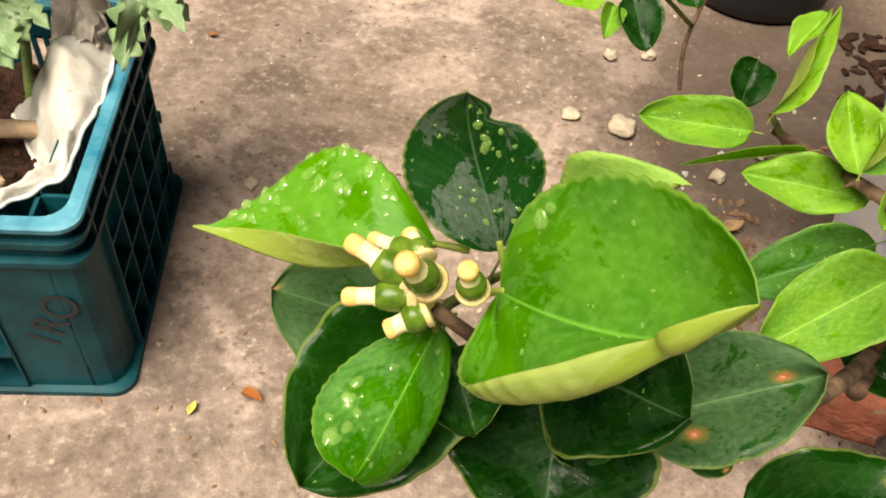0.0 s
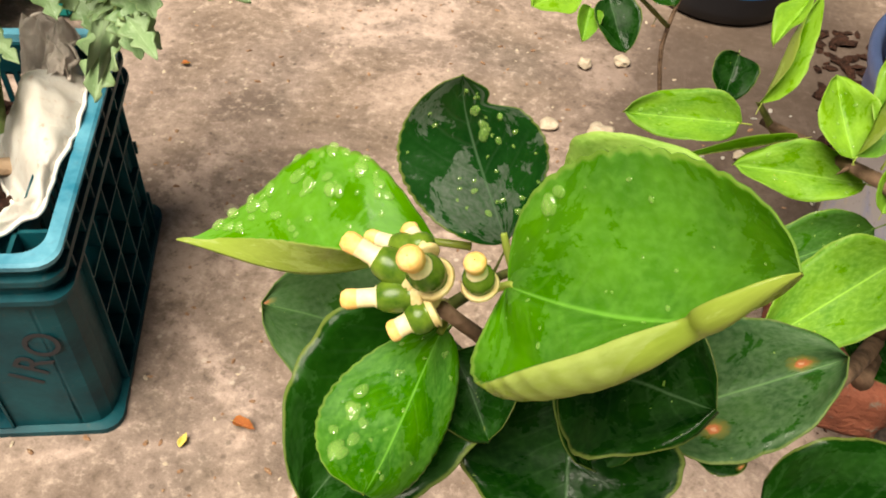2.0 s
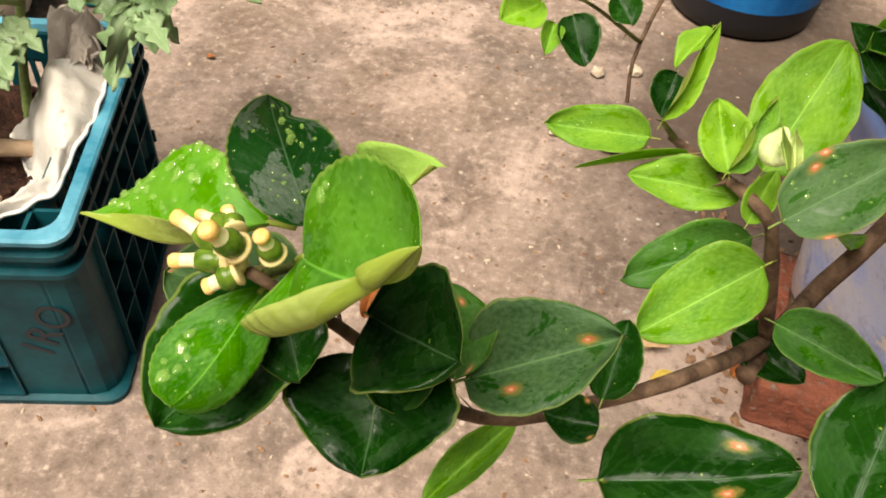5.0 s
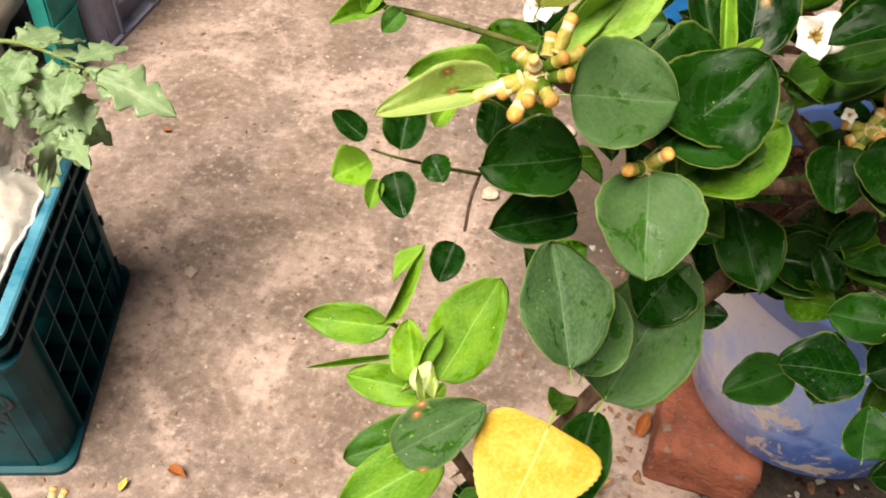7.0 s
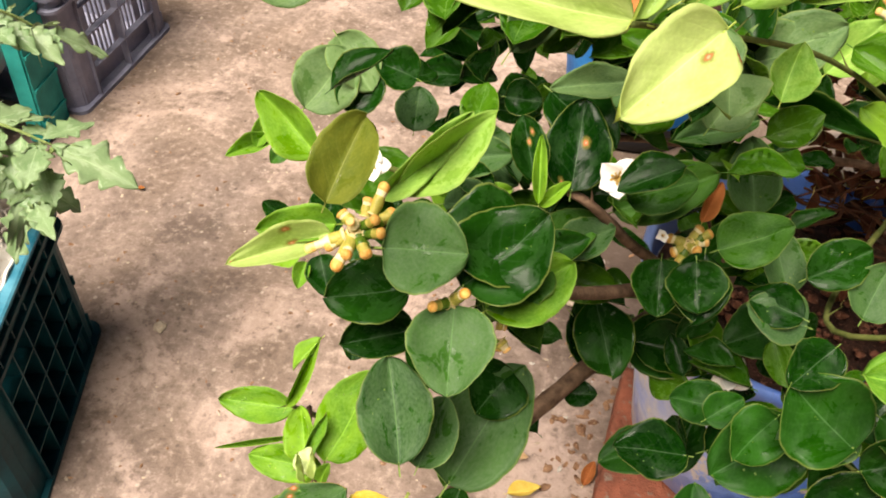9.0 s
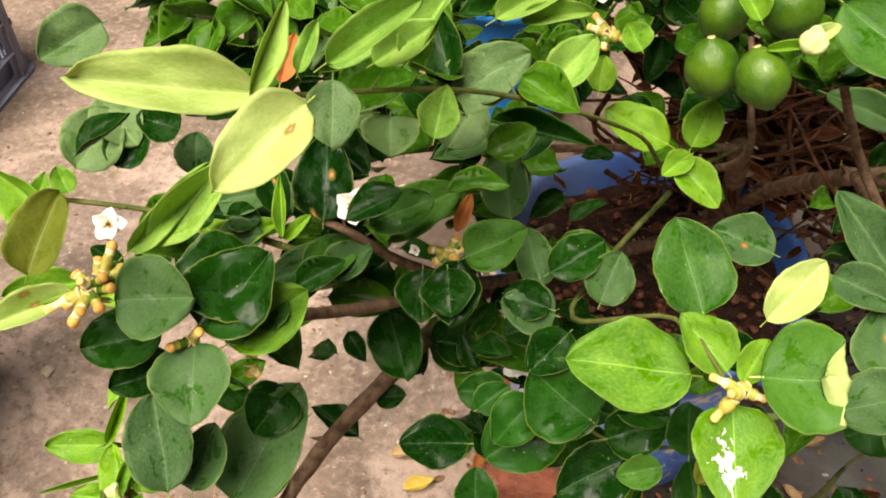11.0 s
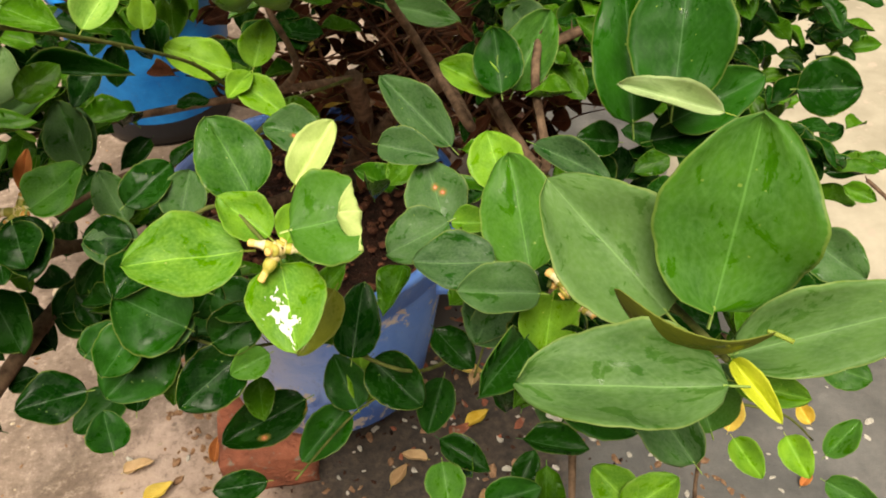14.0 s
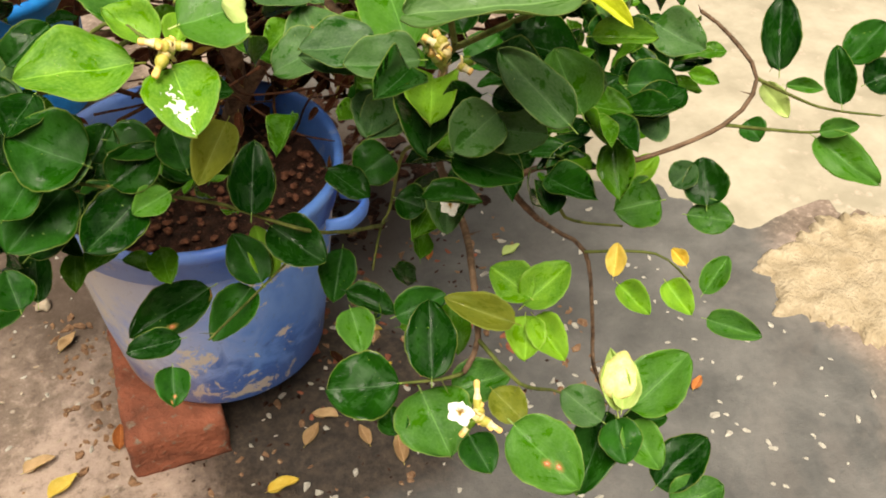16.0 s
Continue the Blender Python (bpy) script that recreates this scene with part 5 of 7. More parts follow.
leaf("yl", (0.296, 0.257, 0.982), (0.303, 0.283, 1.002), 0.0127, (0.23, -0.64, 0.73), 0.5, 0.1, roll=30)
leaf("yl", (0.316, 0.281, 0.980), (0.346, 0.302, 0.994), 0.0154, (0.14, -0.67, 0.73), 0.4, 0.1)
leaf("yl", (0.328, 0.300, 0.968), (0.351, 0.314, 0.978), 0.0154, (0.11, -0.67, 0.73), 0.3, 0.1)
leaf("yl", (0.317, 0.244, 1.001), (0.321, 0.257, 1.011), 0.0083, (0.19, -0.65, 0.73), 0.5, 0.1)
leaf("gp", (0.096, 0.530, 0.829), (0.063, 0.496, 0.817), 0.0416, (0.38, -0.60, 0.71), 0.2, 0.1)
leaf("gp", (0.150, 0.410, 0.859), (0.173, 0.395, 0.838), 0.0297, (0.34, -0.56, 0.76), 0.2, 0.1)
leaf("dk", (0.195, 0.405, 0.844), (0.172, 0.404, 0.852), 0.0251, (0.31, -0.57, 0.76), 0.2, 0.1)
leaf("gp", (0.318, 0.279, 0.975), (0.320, 0.260, 0.959), 0.0192, (0.17, -0.61, 0.77), 0.15, 0.15)
leaf("gp", (0.332, 0.308, 0.939), (0.334, 0.294, 0.928), 0.0254, (0.11, -0.61, 0.79), 0.3, 0.2)
leaf("yl", (0.350, 0.302, 0.934), (0.353, 0.319, 0.947), 0.0188, (0.07, -0.63, 0.77), 0.35, 0.3)
leaf("gp", (0.346, 0.380, 0.898), (0.385, 0.399, 0.913), 0.0285, (0.03, -0.66, 0.75), 0.15, 0.1)
leaf("yl", (0.206, 0.301, 0.854), (0.235, 0.347, 0.874), 0.0188, (0.29, -0.52, 0.80), 0.5, 0.1, roll=20)
leaf("md", (0.273, 0.351, 0.796), (0.301, 0.370, 0.803), 0.0249, (0.15, -0.52, 0.84), 0.2, 0.1)
leaf("md", (0.280, 0.292, 0.848), (0.261, 0.265, 0.838), 0.0281, (0.21, -0.46, 0.86), 0.15, 0.1)
leaf("gp", (0.304, 0.408, 0.863), (0.264, 0.393, 0.860), 0.0180, (0.16, -0.61, 0.78), 0.2, 0.1)
leaf("dk", (0.227, 0.369, 0.816), (0.245, 0.371, 0.812), 0.0186, (0.23, -0.53, 0.82), 0.2, 0.1)
leaf("gy", (0.222, 0.357, 0.806), (0.248, 0.366, 0.805), 0.0233, (0.23, -0.51, 0.83), 0.3, 0.1)
leaf("gp", (0.342, 0.377, 0.898), (0.381, 0.395, 0.906), 0.0296, (0.13, -0.62, 0.77), 0.15, 0.1)
leaf("yl", (0.310, 0.300, 0.966), (0.341, 0.332, 0.982), 0.0184, (0.24, -0.63, 0.74), 0.5, 0.1, roll=25)
leaf("yl", (0.339, 0.304, 0.967), (0.354, 0.329, 0.984), 0.0163, (0.20, -0.64, 0.74), 0.4, 0.1, roll=-20)
leaf("yl", (0.363, 0.493, 0.873), (0.416, 0.522, 0.896), 0.0293, (0.07, -0.69, 0.72), 0.4, 0.1)
leaf("yl", (0.378, 0.493, 0.873), (0.420, 0.501, 0.877), 0.0172, (0.05, -0.68, 0.73), 0.4, 0.1)
leaf("gp", (0.344, 0.411, 0.840), (0.358, 0.439, 0.858), 0.0307, (0.13, -0.60, 0.79), 0.2, 0.1)
leaf("gy", (0.379, 0.425, 0.779), (0.377, 0.459, 0.803), 0.0279, (0.08, -0.57, 0.82), 0.2, 0.1)
leaf("md", (0.310, 0.354, 0.834), (0.341, 0.372, 0.838), 0.0247, (0.18, -0.53, 0.83), 0.15, 0.1)
leaf("dk", (0.355, 0.370, 0.795), (0.353, 0.336, 0.777), 0.0295, (0.12, -0.48, 0.87), 0.14, 0.1)
leaf("sg", (0.362, 0.402, 0.758), (0.386, 0.428, 0.772), 0.0258, (0.08, -0.53, 0.85), 0.15, 0.1)
leaf("gy", (0.411, 0.355, 0.773), (0.380, 0.358, 0.776), 0.0302, (0.06, -0.48, 0.87), 0.14, 0.1)
leaf("dk", (0.406, 0.372, 0.789), (0.435, 0.390, 0.800), 0.0264, (0.02, -0.52, 0.85), 0.14, 0.1)
leaf("gy", (0.403, 0.379, 0.769), (0.391, 0.408, 0.787), 0.0240, (0.06, -0.52, 0.85), 0.15, 0.1)
leaf("gy", (0.435, 0.360, 0.780), (0.445, 0.386, 0.796), 0.0281, (-0.01, -0.51, 0.86), 0.15, 0.1)
leaf("md", (0.477, 0.316, 0.829), (0.461, 0.356, 0.852), 0.0391, (-0.06, -0.52, 0.85), 0.14, 0.1, form="heart")
leaf("lt", (0.469, 0.282, 0.826), (0.412, 0.283, 0.827), 0.0422, (-0.01, -0.45, 0.89), 0.12, 0.12)
leaf("lt", (0.482, 0.277, 0.837), (0.461, 0.299, 0.847), 0.0263, (-0.06, -0.47, 0.88), 0.3, 0.2, form="heart")
leaf("lt", (0.489, 0.274, 0.833), (0.500, 0.292, 0.843), 0.0166, (-0.10, -0.45, 0.88), 0.3, 0.1)
leaf("md", (0.491, 0.265, 0.851), (0.536, 0.262, 0.857), 0.0467, (-0.15, -0.44, 0.89), 0.1, 0.05, form="tipped")
leaf("lt", (0.485, 0.265, 0.829), (0.485, 0.224, 0.812), 0.0382, (-0.09, -0.39, 0.92), 0.14, 0.1, mark=2)
leaf("pa", (0.498, 0.297, 0.850), (0.522, 0.319, 0.868), 0.0221, (-0.13, -0.50, 0.85), 0.3, 0.1)
leaf("md", (0.598, 0.230, 0.831), (0.603, 0.285, 0.858), 0.0397, (-0.29, -0.40, 0.87), 0.14, 0.1)
leaf("gy", (0.582, 0.235, 0.838), (0.545, 0.248, 0.833), 0.0290, (-0.23, -0.38, 0.89), 0.14, 0.1)
leaf("gy", (0.596, 0.212, 0.837), (0.560, 0.225, 0.832), 0.0279, (-0.26, -0.35, 0.90), 0.25, 0.1)
leaf("lt", (0.606, 0.294, 0.825), (0.605, 0.326, 0.841), 0.0308, (-0.28, -0.46, 0.84), 0.2, 0.1)
leaf("gy", (0.583, 0.325, 0.778), (0.581, 0.361, 0.796), 0.0384, (-0.22, -0.46, 0.86), 0.15, 0.1, mark=1)
leaf("gy", (0.630, 0.319, 0.834), (0.662, 0.285, 0.829), 0.0204, (-0.34, -0.43, 0.84), 0.3, 0.1)
leaf("lt", (0.587, 0.325, 0.779), (0.612, 0.315, 0.781), 0.0182, (-0.24, -0.43, 0.87), 0.3, 0.1)
leaf("gy", (0.554, 0.371, 0.807), (0.587, 0.354, 0.804), 0.0250, (-0.20, -0.50, 0.84), 0.2, 0.1)
leaf("gy", (0.606, 0.393, 0.778), (0.571, 0.444, 0.803), 0.0300, (-0.21, -0.54, 0.82), 0.2, 0.1)
leaf("sg", (0.657, 0.446, 0.775), (0.661, 0.484, 0.803), 0.0368, (-0.28, -0.55, 0.78), 0.15, 0.1)
leaf("md", (0.669, 0.455, 0.769), (0.705, 0.489, 0.808), 0.0418, (-0.31, -0.55, 0.77), 0.2, 0.1)
leaf("lt", (0.658, 0.456, 0.769), (0.622, 0.485, 0.778), 0.0308, (-0.26, -0.55, 0.79), 0.3, 0.1)
leaf("md", (0.553, 0.489, 0.900), (0.606, 0.447, 0.878), 0.0494, (-0.21, -0.65, 0.73), 0.14, 0.1)
leaf("md", (0.640, 0.453, 0.859), (0.640, 0.493, 0.893), 0.0407, (-0.29, -0.63, 0.72), 0.15, 0.1, mark=1)
leaf("lt", (0.479, 0.492, 0.791), (0.437, 0.509, 0.803), 0.0299, (-0.03, -0.62, 0.79), 0.15, 0.1)
leaf("lt", (0.493, 0.490, 0.792), (0.506, 0.514, 0.812), 0.0260, (-0.08, -0.62, 0.78), 0.2, 0.1)
leaf("lt", (0.483, 0.470, 0.795), (0.508, 0.447, 0.780), 0.0251, (-0.08, -0.58, 0.81), 0.2, 0.1)
leaf("lt", (0.490, 0.473, 0.800), (0.473, 0.461, 0.790), 0.0177, (-0.06, -0.59, 0.80), 0.3, 0.1)
leaf("yl", (0.398, 0.456, 0.854), (0.422, 0.480, 0.874), 0.0270, (0.04, -0.65, 0.76), 0.25, 0.1)
leaf("lt", (0.429, 0.489, 0.830), (0.431, 0.506, 0.845), 0.0189, (0.01, -0.65, 0.76), 0.2, 0.1)
leaf("lt", (0.448, 0.473, 0.871), (0.438, 0.484, 0.881), 0.0202, (-0.01, -0.67, 0.74), 0.3, 0.1)
leaf("gy", (0.522, 0.375, 0.815), (0.490, 0.387, 0.819), 0.0290, (-0.11, -0.54, 0.84), 0.2, 0.1, mark=1)
leaf("dk", (0.333, 0.408, 0.668), (0.387, 0.417, 0.667), 0.0441, (0.09, -0.46, 0.89), 0.14, 0.1)
leaf("dk", (0.297, 0.421, 0.670), (0.330, 0.394, 0.651), 0.0361, (0.14, -0.44, 0.89), 0.14, 0.1)
leaf("dk", (0.303, 0.430, 0.727), (0.273, 0.398, 0.715), 0.0413, (0.19, -0.48, 0.86), 0.14, 0.1)
leaf("sg", (0.372, 0.315, 0.733), (0.389, 0.329, 0.739), 0.0191, (0.08, -0.42, 0.91), 0.14, 0.1)
leaf("dk", (0.368, 0.305, 0.713), (0.330, 0.298, 0.716), 0.0313, (0.12, -0.38, 0.92), 0.14, 0.1)
leaf("dk", (0.274, 0.291, 0.770), (0.261, 0.266, 0.763), 0.0308, (0.25, -0.37, 0.89), 0.14, 0.1)
leaf("gy", (0.435, 0.304, 0.763), (0.399, 0.293, 0.759), 0.0293, (0.03, -0.41, 0.91), 0.14, 0.1)
leaf("sg", (0.402, 0.312, 0.751), (0.383, 0.287, 0.742), 0.0284, (0.06, -0.40, 0.91), 0.14, 0.1)
leaf("dk", (0.417, 0.327, 0.793), (0.398, 0.306, 0.783), 0.0258, (0.04, -0.45, 0.89), 0.15, 0.1)
leaf("sg", (0.447, 0.318, 0.761), (0.473, 0.303, 0.755), 0.0285, (-0.04, -0.42, 0.91), 0.15, 0.1)
leaf("gy", (0.577, 0.296, 0.809), (0.541, 0.289, 0.798), 0.0324, (-0.20, -0.43, 0.88), 0.14, 0.1)
leaf("lt", (0.262, 0.264, 0.840), (0.292, 0.294, 0.846), 0.0324, (0.28, -0.43, 0.86), 0.2, 0.1)
leaf("dk", (0.272, 0.289, 0.863), (0.240, 0.270, 0.866), 0.0423, (0.32, -0.44, 0.84), 0.12, 0.1)
leaf("gp", (0.234, 0.456, 0.836), (0.261, 0.517, 0.879), 0.0345, (0.26, -0.63, 0.73), 0.2, 0.1)
leaf("gp", (0.326, 0.500, 0.871), (0.306, 0.474, 0.852), 0.0310, (0.17, -0.65, 0.74), 0.2, 0.1)
leaf("dk", (0.426, 0.298, 0.718), (0.452, 0.306, 0.721), 0.0363, (-0.00, -0.39, 0.92), 0.2, 0.1)
leaf("gy", (0.705, 0.509, 0.775), (0.689, 0.535, 0.788), 0.0365, (-0.31, -0.58, 0.76), 0.2, 0.1)
leaf("sg", (0.674, 0.304, 0.763), (0.698, 0.312, 0.777), 0.0283, (-0.35, -0.39, 0.85), 0.2, 0.1)
leaf("dk", (0.687, 0.341, 0.766), (0.687, 0.369, 0.781), 0.0334, (-0.34, -0.44, 0.83), 0.2, 0.1)
leaf("gy", (0.607, 0.603, 0.763), (0.664, 0.572, 0.755), 0.0266, (-0.22, -0.62, 0.76), 0.2, 0.1)
leaf("dk", (0.367, 0.425, 0.852), (0.425, 0.418, 0.843), 0.0162, (0.06, -0.60, 0.80), 0.4, 0.1)
leaf("dk", (0.263, 0.414, 0.845), (0.301, 0.400, 0.825), 0.0352, (0.23, -0.56, 0.80), 0.15, 0.1)
leaf("gy", (0.221, 0.410, 0.811), (0.254, 0.398, 0.792), 0.0333, (0.28, -0.52, 0.81), 0.15, 0.1)
leaf("dk", (0.193, 0.397, 0.788), (0.229, 0.406, 0.781), 0.0204, (0.30, -0.50, 0.81), 0.15, 0.1)
leaf("lt", (0.235, 0.360, 0.797), (0.210, 0.367, 0.811), 0.0188, (0.31, -0.48, 0.82), 0.2, 0.1)
leaf("gy", (0.291, 0.372, 0.789), (0.250, 0.347, 0.787), 0.0272, (0.24, -0.48, 0.85), 0.14, 0.1)
leaf("md", (0.616, 0.125, 0.917), (0.633, 0.154, 0.974), 0.0522, (-0.50, -0.70, 0.50), 0.1, 0.1)
leaf("gd", (0.607, 0.136, 0.907), (0.579, 0.186, 0.930), 0.0463, (-0.31, -0.54, 0.78), 0.25, 0.1)
leaf("gd", (0.602, 0.092, 0.926), (0.544, 0.113, 0.917), 0.0354, (-0.30, -0.46, 0.84), 0.25, 0.1, roll=12)
curved_leaf("ol", (0.619, 0.101, 0.934), (0.577, 0.124, 0.940), (0.44, 0.75, 0.50), (-0.34, -0.34, 0, 0), (0, 0), (0.0150, 0.9, 0.6, 0.1, 0, 0.1, 0), (0.0150, 0.9, 0.6, 0.1, 0, 0.1, 0), (0.9, 0, 0))["label"] = "sagging olive leaf"
leaf("gd", (0.617, 0.111, 0.912), (0.677, 0.096, 0.939), 0.0280, (-0.46, -0.42, 0.78), 0.2, 0.1)
leaf("yg", (0.6107, 0.1038, 0.9202), (0.6175, 0.0822, 0.9142), 0.0125, (-0.39, -0.41, 0.82), 0.6, 0.1)
leaf("lt", (0.622, 0.111, 0.896), (0.642, 0.097, 0.898), 0.0139, (-0.40, -0.40, 0.82), 0.3, 0.1)
leaf("gy", (0.583, 0.243, 0.817), (0.548, 0.261, 0.822), 0.0205, (-0.18, -0.55, 0.82), 0.25, 0.1)
leaf("gy", (0.590, 0.251, 0.797), (0.574, 0.232, 0.782), 0.0282, (-0.20, -0.51, 0.84), 0.2, 0.1)
leaf("sg", (0.687, 0.317, 0.839), (0.698, 0.382, 0.895), 0.0440, (-0.35, -0.57, 0.74), 0.15, 0.1)
leaf("sg", (0.700, 0.303, 0.858), (0.723, 0.357, 0.913), 0.0562, (-0.40, -0.56, 0.72), 0.12, 0.1)
leaf("sg", (0.710, 0.317, 0.836), (0.760, 0.314, 0.861), 0.0346, (-0.41, -0.51, 0.76), 0.15, 0.1)
leaf("pg", (0.718, 0.283, 0.866), (0.673, 0.317, 0.867), 0.0183, (-0.38, -0.52, 0.76), 0.4, 0.1)
leaf("dk", (0.702, 0.320, 0.822), (0.750, 0.305, 0.837), 0.0307, (-0.39, -0.50, 0.77), 0.15, 0.1)
leaf("dk", (0.693, 0.338, 0.809), (0.670, 0.349, 0.807), 0.0228, (-0.31, -0.53, 0.79), 0.2, 0.1)
leaf("dk", (0.805, 0.338, 0.829), (0.836, 0.321, 0.837), 0.0388, (-0.48, -0.53, 0.70), 0.2, 0.1)
leaf("lt", (0.6085, 0.2240, 0.8170), (0.5870, 0.1800, 0.8165), 0.0300, (-0.29, -0.50, 0.80), 0.25, 0.1)
leaf("dk", (0.6100, 0.2260, 0.8060), (0.5830, 0.1740, 0.8050), 0.0400, (-0.29, -0.50, 0.80), 0.2, 0.1)
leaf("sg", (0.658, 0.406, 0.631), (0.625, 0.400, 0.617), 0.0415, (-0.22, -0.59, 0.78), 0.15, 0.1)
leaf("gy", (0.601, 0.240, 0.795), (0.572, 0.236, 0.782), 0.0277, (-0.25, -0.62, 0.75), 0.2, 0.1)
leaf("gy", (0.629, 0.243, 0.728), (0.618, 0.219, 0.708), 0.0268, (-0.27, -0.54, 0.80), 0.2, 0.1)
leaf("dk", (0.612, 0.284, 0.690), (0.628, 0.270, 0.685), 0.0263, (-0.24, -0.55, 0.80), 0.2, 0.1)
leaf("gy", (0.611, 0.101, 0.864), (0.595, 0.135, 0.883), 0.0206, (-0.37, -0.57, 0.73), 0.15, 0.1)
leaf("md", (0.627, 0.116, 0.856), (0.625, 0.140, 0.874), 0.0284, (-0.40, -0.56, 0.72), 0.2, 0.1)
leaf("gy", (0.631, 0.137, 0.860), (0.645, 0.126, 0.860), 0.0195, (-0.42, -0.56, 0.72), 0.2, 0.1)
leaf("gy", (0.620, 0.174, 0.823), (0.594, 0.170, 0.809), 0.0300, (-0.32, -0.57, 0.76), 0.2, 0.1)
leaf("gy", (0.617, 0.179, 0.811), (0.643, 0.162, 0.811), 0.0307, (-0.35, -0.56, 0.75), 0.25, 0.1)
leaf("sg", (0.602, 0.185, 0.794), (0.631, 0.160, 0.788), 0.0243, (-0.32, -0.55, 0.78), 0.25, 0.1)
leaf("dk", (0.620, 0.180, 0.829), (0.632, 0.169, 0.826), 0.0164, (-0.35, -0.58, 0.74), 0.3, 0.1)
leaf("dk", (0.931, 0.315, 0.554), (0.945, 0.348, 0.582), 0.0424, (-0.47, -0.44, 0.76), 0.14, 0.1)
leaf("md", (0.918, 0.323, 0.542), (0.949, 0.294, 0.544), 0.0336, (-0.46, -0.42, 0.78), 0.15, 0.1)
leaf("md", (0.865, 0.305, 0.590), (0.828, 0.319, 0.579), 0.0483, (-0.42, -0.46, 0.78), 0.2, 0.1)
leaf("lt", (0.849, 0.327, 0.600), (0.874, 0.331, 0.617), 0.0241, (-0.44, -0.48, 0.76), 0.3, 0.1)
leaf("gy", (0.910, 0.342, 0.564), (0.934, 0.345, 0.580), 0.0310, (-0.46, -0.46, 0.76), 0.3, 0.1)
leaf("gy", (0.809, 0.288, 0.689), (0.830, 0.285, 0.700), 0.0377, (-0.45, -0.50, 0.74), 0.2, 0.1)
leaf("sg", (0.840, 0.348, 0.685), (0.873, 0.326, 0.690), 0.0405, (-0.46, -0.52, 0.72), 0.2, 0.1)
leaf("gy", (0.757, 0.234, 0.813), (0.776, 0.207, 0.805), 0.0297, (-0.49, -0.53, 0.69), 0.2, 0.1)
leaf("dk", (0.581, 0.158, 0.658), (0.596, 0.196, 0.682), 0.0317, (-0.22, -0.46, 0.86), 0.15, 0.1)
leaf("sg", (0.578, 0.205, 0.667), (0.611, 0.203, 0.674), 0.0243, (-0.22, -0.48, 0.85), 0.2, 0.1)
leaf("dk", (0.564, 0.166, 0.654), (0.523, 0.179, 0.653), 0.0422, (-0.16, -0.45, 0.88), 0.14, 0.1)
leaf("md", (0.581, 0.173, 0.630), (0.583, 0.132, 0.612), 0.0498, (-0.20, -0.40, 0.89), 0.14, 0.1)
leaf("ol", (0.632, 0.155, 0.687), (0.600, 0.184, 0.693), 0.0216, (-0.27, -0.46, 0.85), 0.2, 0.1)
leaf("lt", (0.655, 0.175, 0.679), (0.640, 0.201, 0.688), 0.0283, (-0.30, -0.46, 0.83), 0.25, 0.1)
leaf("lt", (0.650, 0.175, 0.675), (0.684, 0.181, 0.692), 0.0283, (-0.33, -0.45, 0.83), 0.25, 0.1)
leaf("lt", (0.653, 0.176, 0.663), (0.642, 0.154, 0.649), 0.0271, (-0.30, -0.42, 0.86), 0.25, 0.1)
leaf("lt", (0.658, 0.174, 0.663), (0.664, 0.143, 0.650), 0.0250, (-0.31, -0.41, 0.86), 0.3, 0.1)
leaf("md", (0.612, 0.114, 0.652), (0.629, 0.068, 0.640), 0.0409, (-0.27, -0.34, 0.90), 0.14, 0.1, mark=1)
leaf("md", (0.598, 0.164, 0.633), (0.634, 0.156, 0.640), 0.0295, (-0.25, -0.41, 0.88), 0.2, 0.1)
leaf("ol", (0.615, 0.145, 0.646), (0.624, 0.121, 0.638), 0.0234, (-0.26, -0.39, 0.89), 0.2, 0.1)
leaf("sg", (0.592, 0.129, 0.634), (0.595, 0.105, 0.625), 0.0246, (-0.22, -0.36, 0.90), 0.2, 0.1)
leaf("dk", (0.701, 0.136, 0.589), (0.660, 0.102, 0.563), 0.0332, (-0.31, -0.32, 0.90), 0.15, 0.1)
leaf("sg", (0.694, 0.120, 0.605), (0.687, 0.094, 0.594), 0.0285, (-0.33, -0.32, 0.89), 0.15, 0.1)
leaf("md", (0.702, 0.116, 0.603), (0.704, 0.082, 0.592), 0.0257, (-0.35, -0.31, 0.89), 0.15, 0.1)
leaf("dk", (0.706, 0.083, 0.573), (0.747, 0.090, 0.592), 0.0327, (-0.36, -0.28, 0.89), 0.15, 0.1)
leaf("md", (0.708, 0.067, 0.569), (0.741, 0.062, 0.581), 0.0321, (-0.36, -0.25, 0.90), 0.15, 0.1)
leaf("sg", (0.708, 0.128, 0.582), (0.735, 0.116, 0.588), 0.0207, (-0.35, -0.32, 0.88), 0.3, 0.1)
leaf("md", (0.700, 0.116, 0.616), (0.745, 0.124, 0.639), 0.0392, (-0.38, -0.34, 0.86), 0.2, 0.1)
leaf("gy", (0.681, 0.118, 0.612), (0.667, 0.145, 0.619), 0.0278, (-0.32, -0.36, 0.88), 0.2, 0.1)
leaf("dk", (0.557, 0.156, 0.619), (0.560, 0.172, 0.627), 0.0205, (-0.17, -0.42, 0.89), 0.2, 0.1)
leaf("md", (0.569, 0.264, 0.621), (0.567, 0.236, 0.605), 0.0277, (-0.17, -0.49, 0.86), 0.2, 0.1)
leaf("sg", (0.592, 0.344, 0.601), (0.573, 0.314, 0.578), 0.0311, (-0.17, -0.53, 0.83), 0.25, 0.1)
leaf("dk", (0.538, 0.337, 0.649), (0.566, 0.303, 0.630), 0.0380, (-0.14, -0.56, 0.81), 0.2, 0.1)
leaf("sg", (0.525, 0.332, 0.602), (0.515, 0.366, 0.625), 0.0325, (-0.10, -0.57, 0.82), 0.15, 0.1)
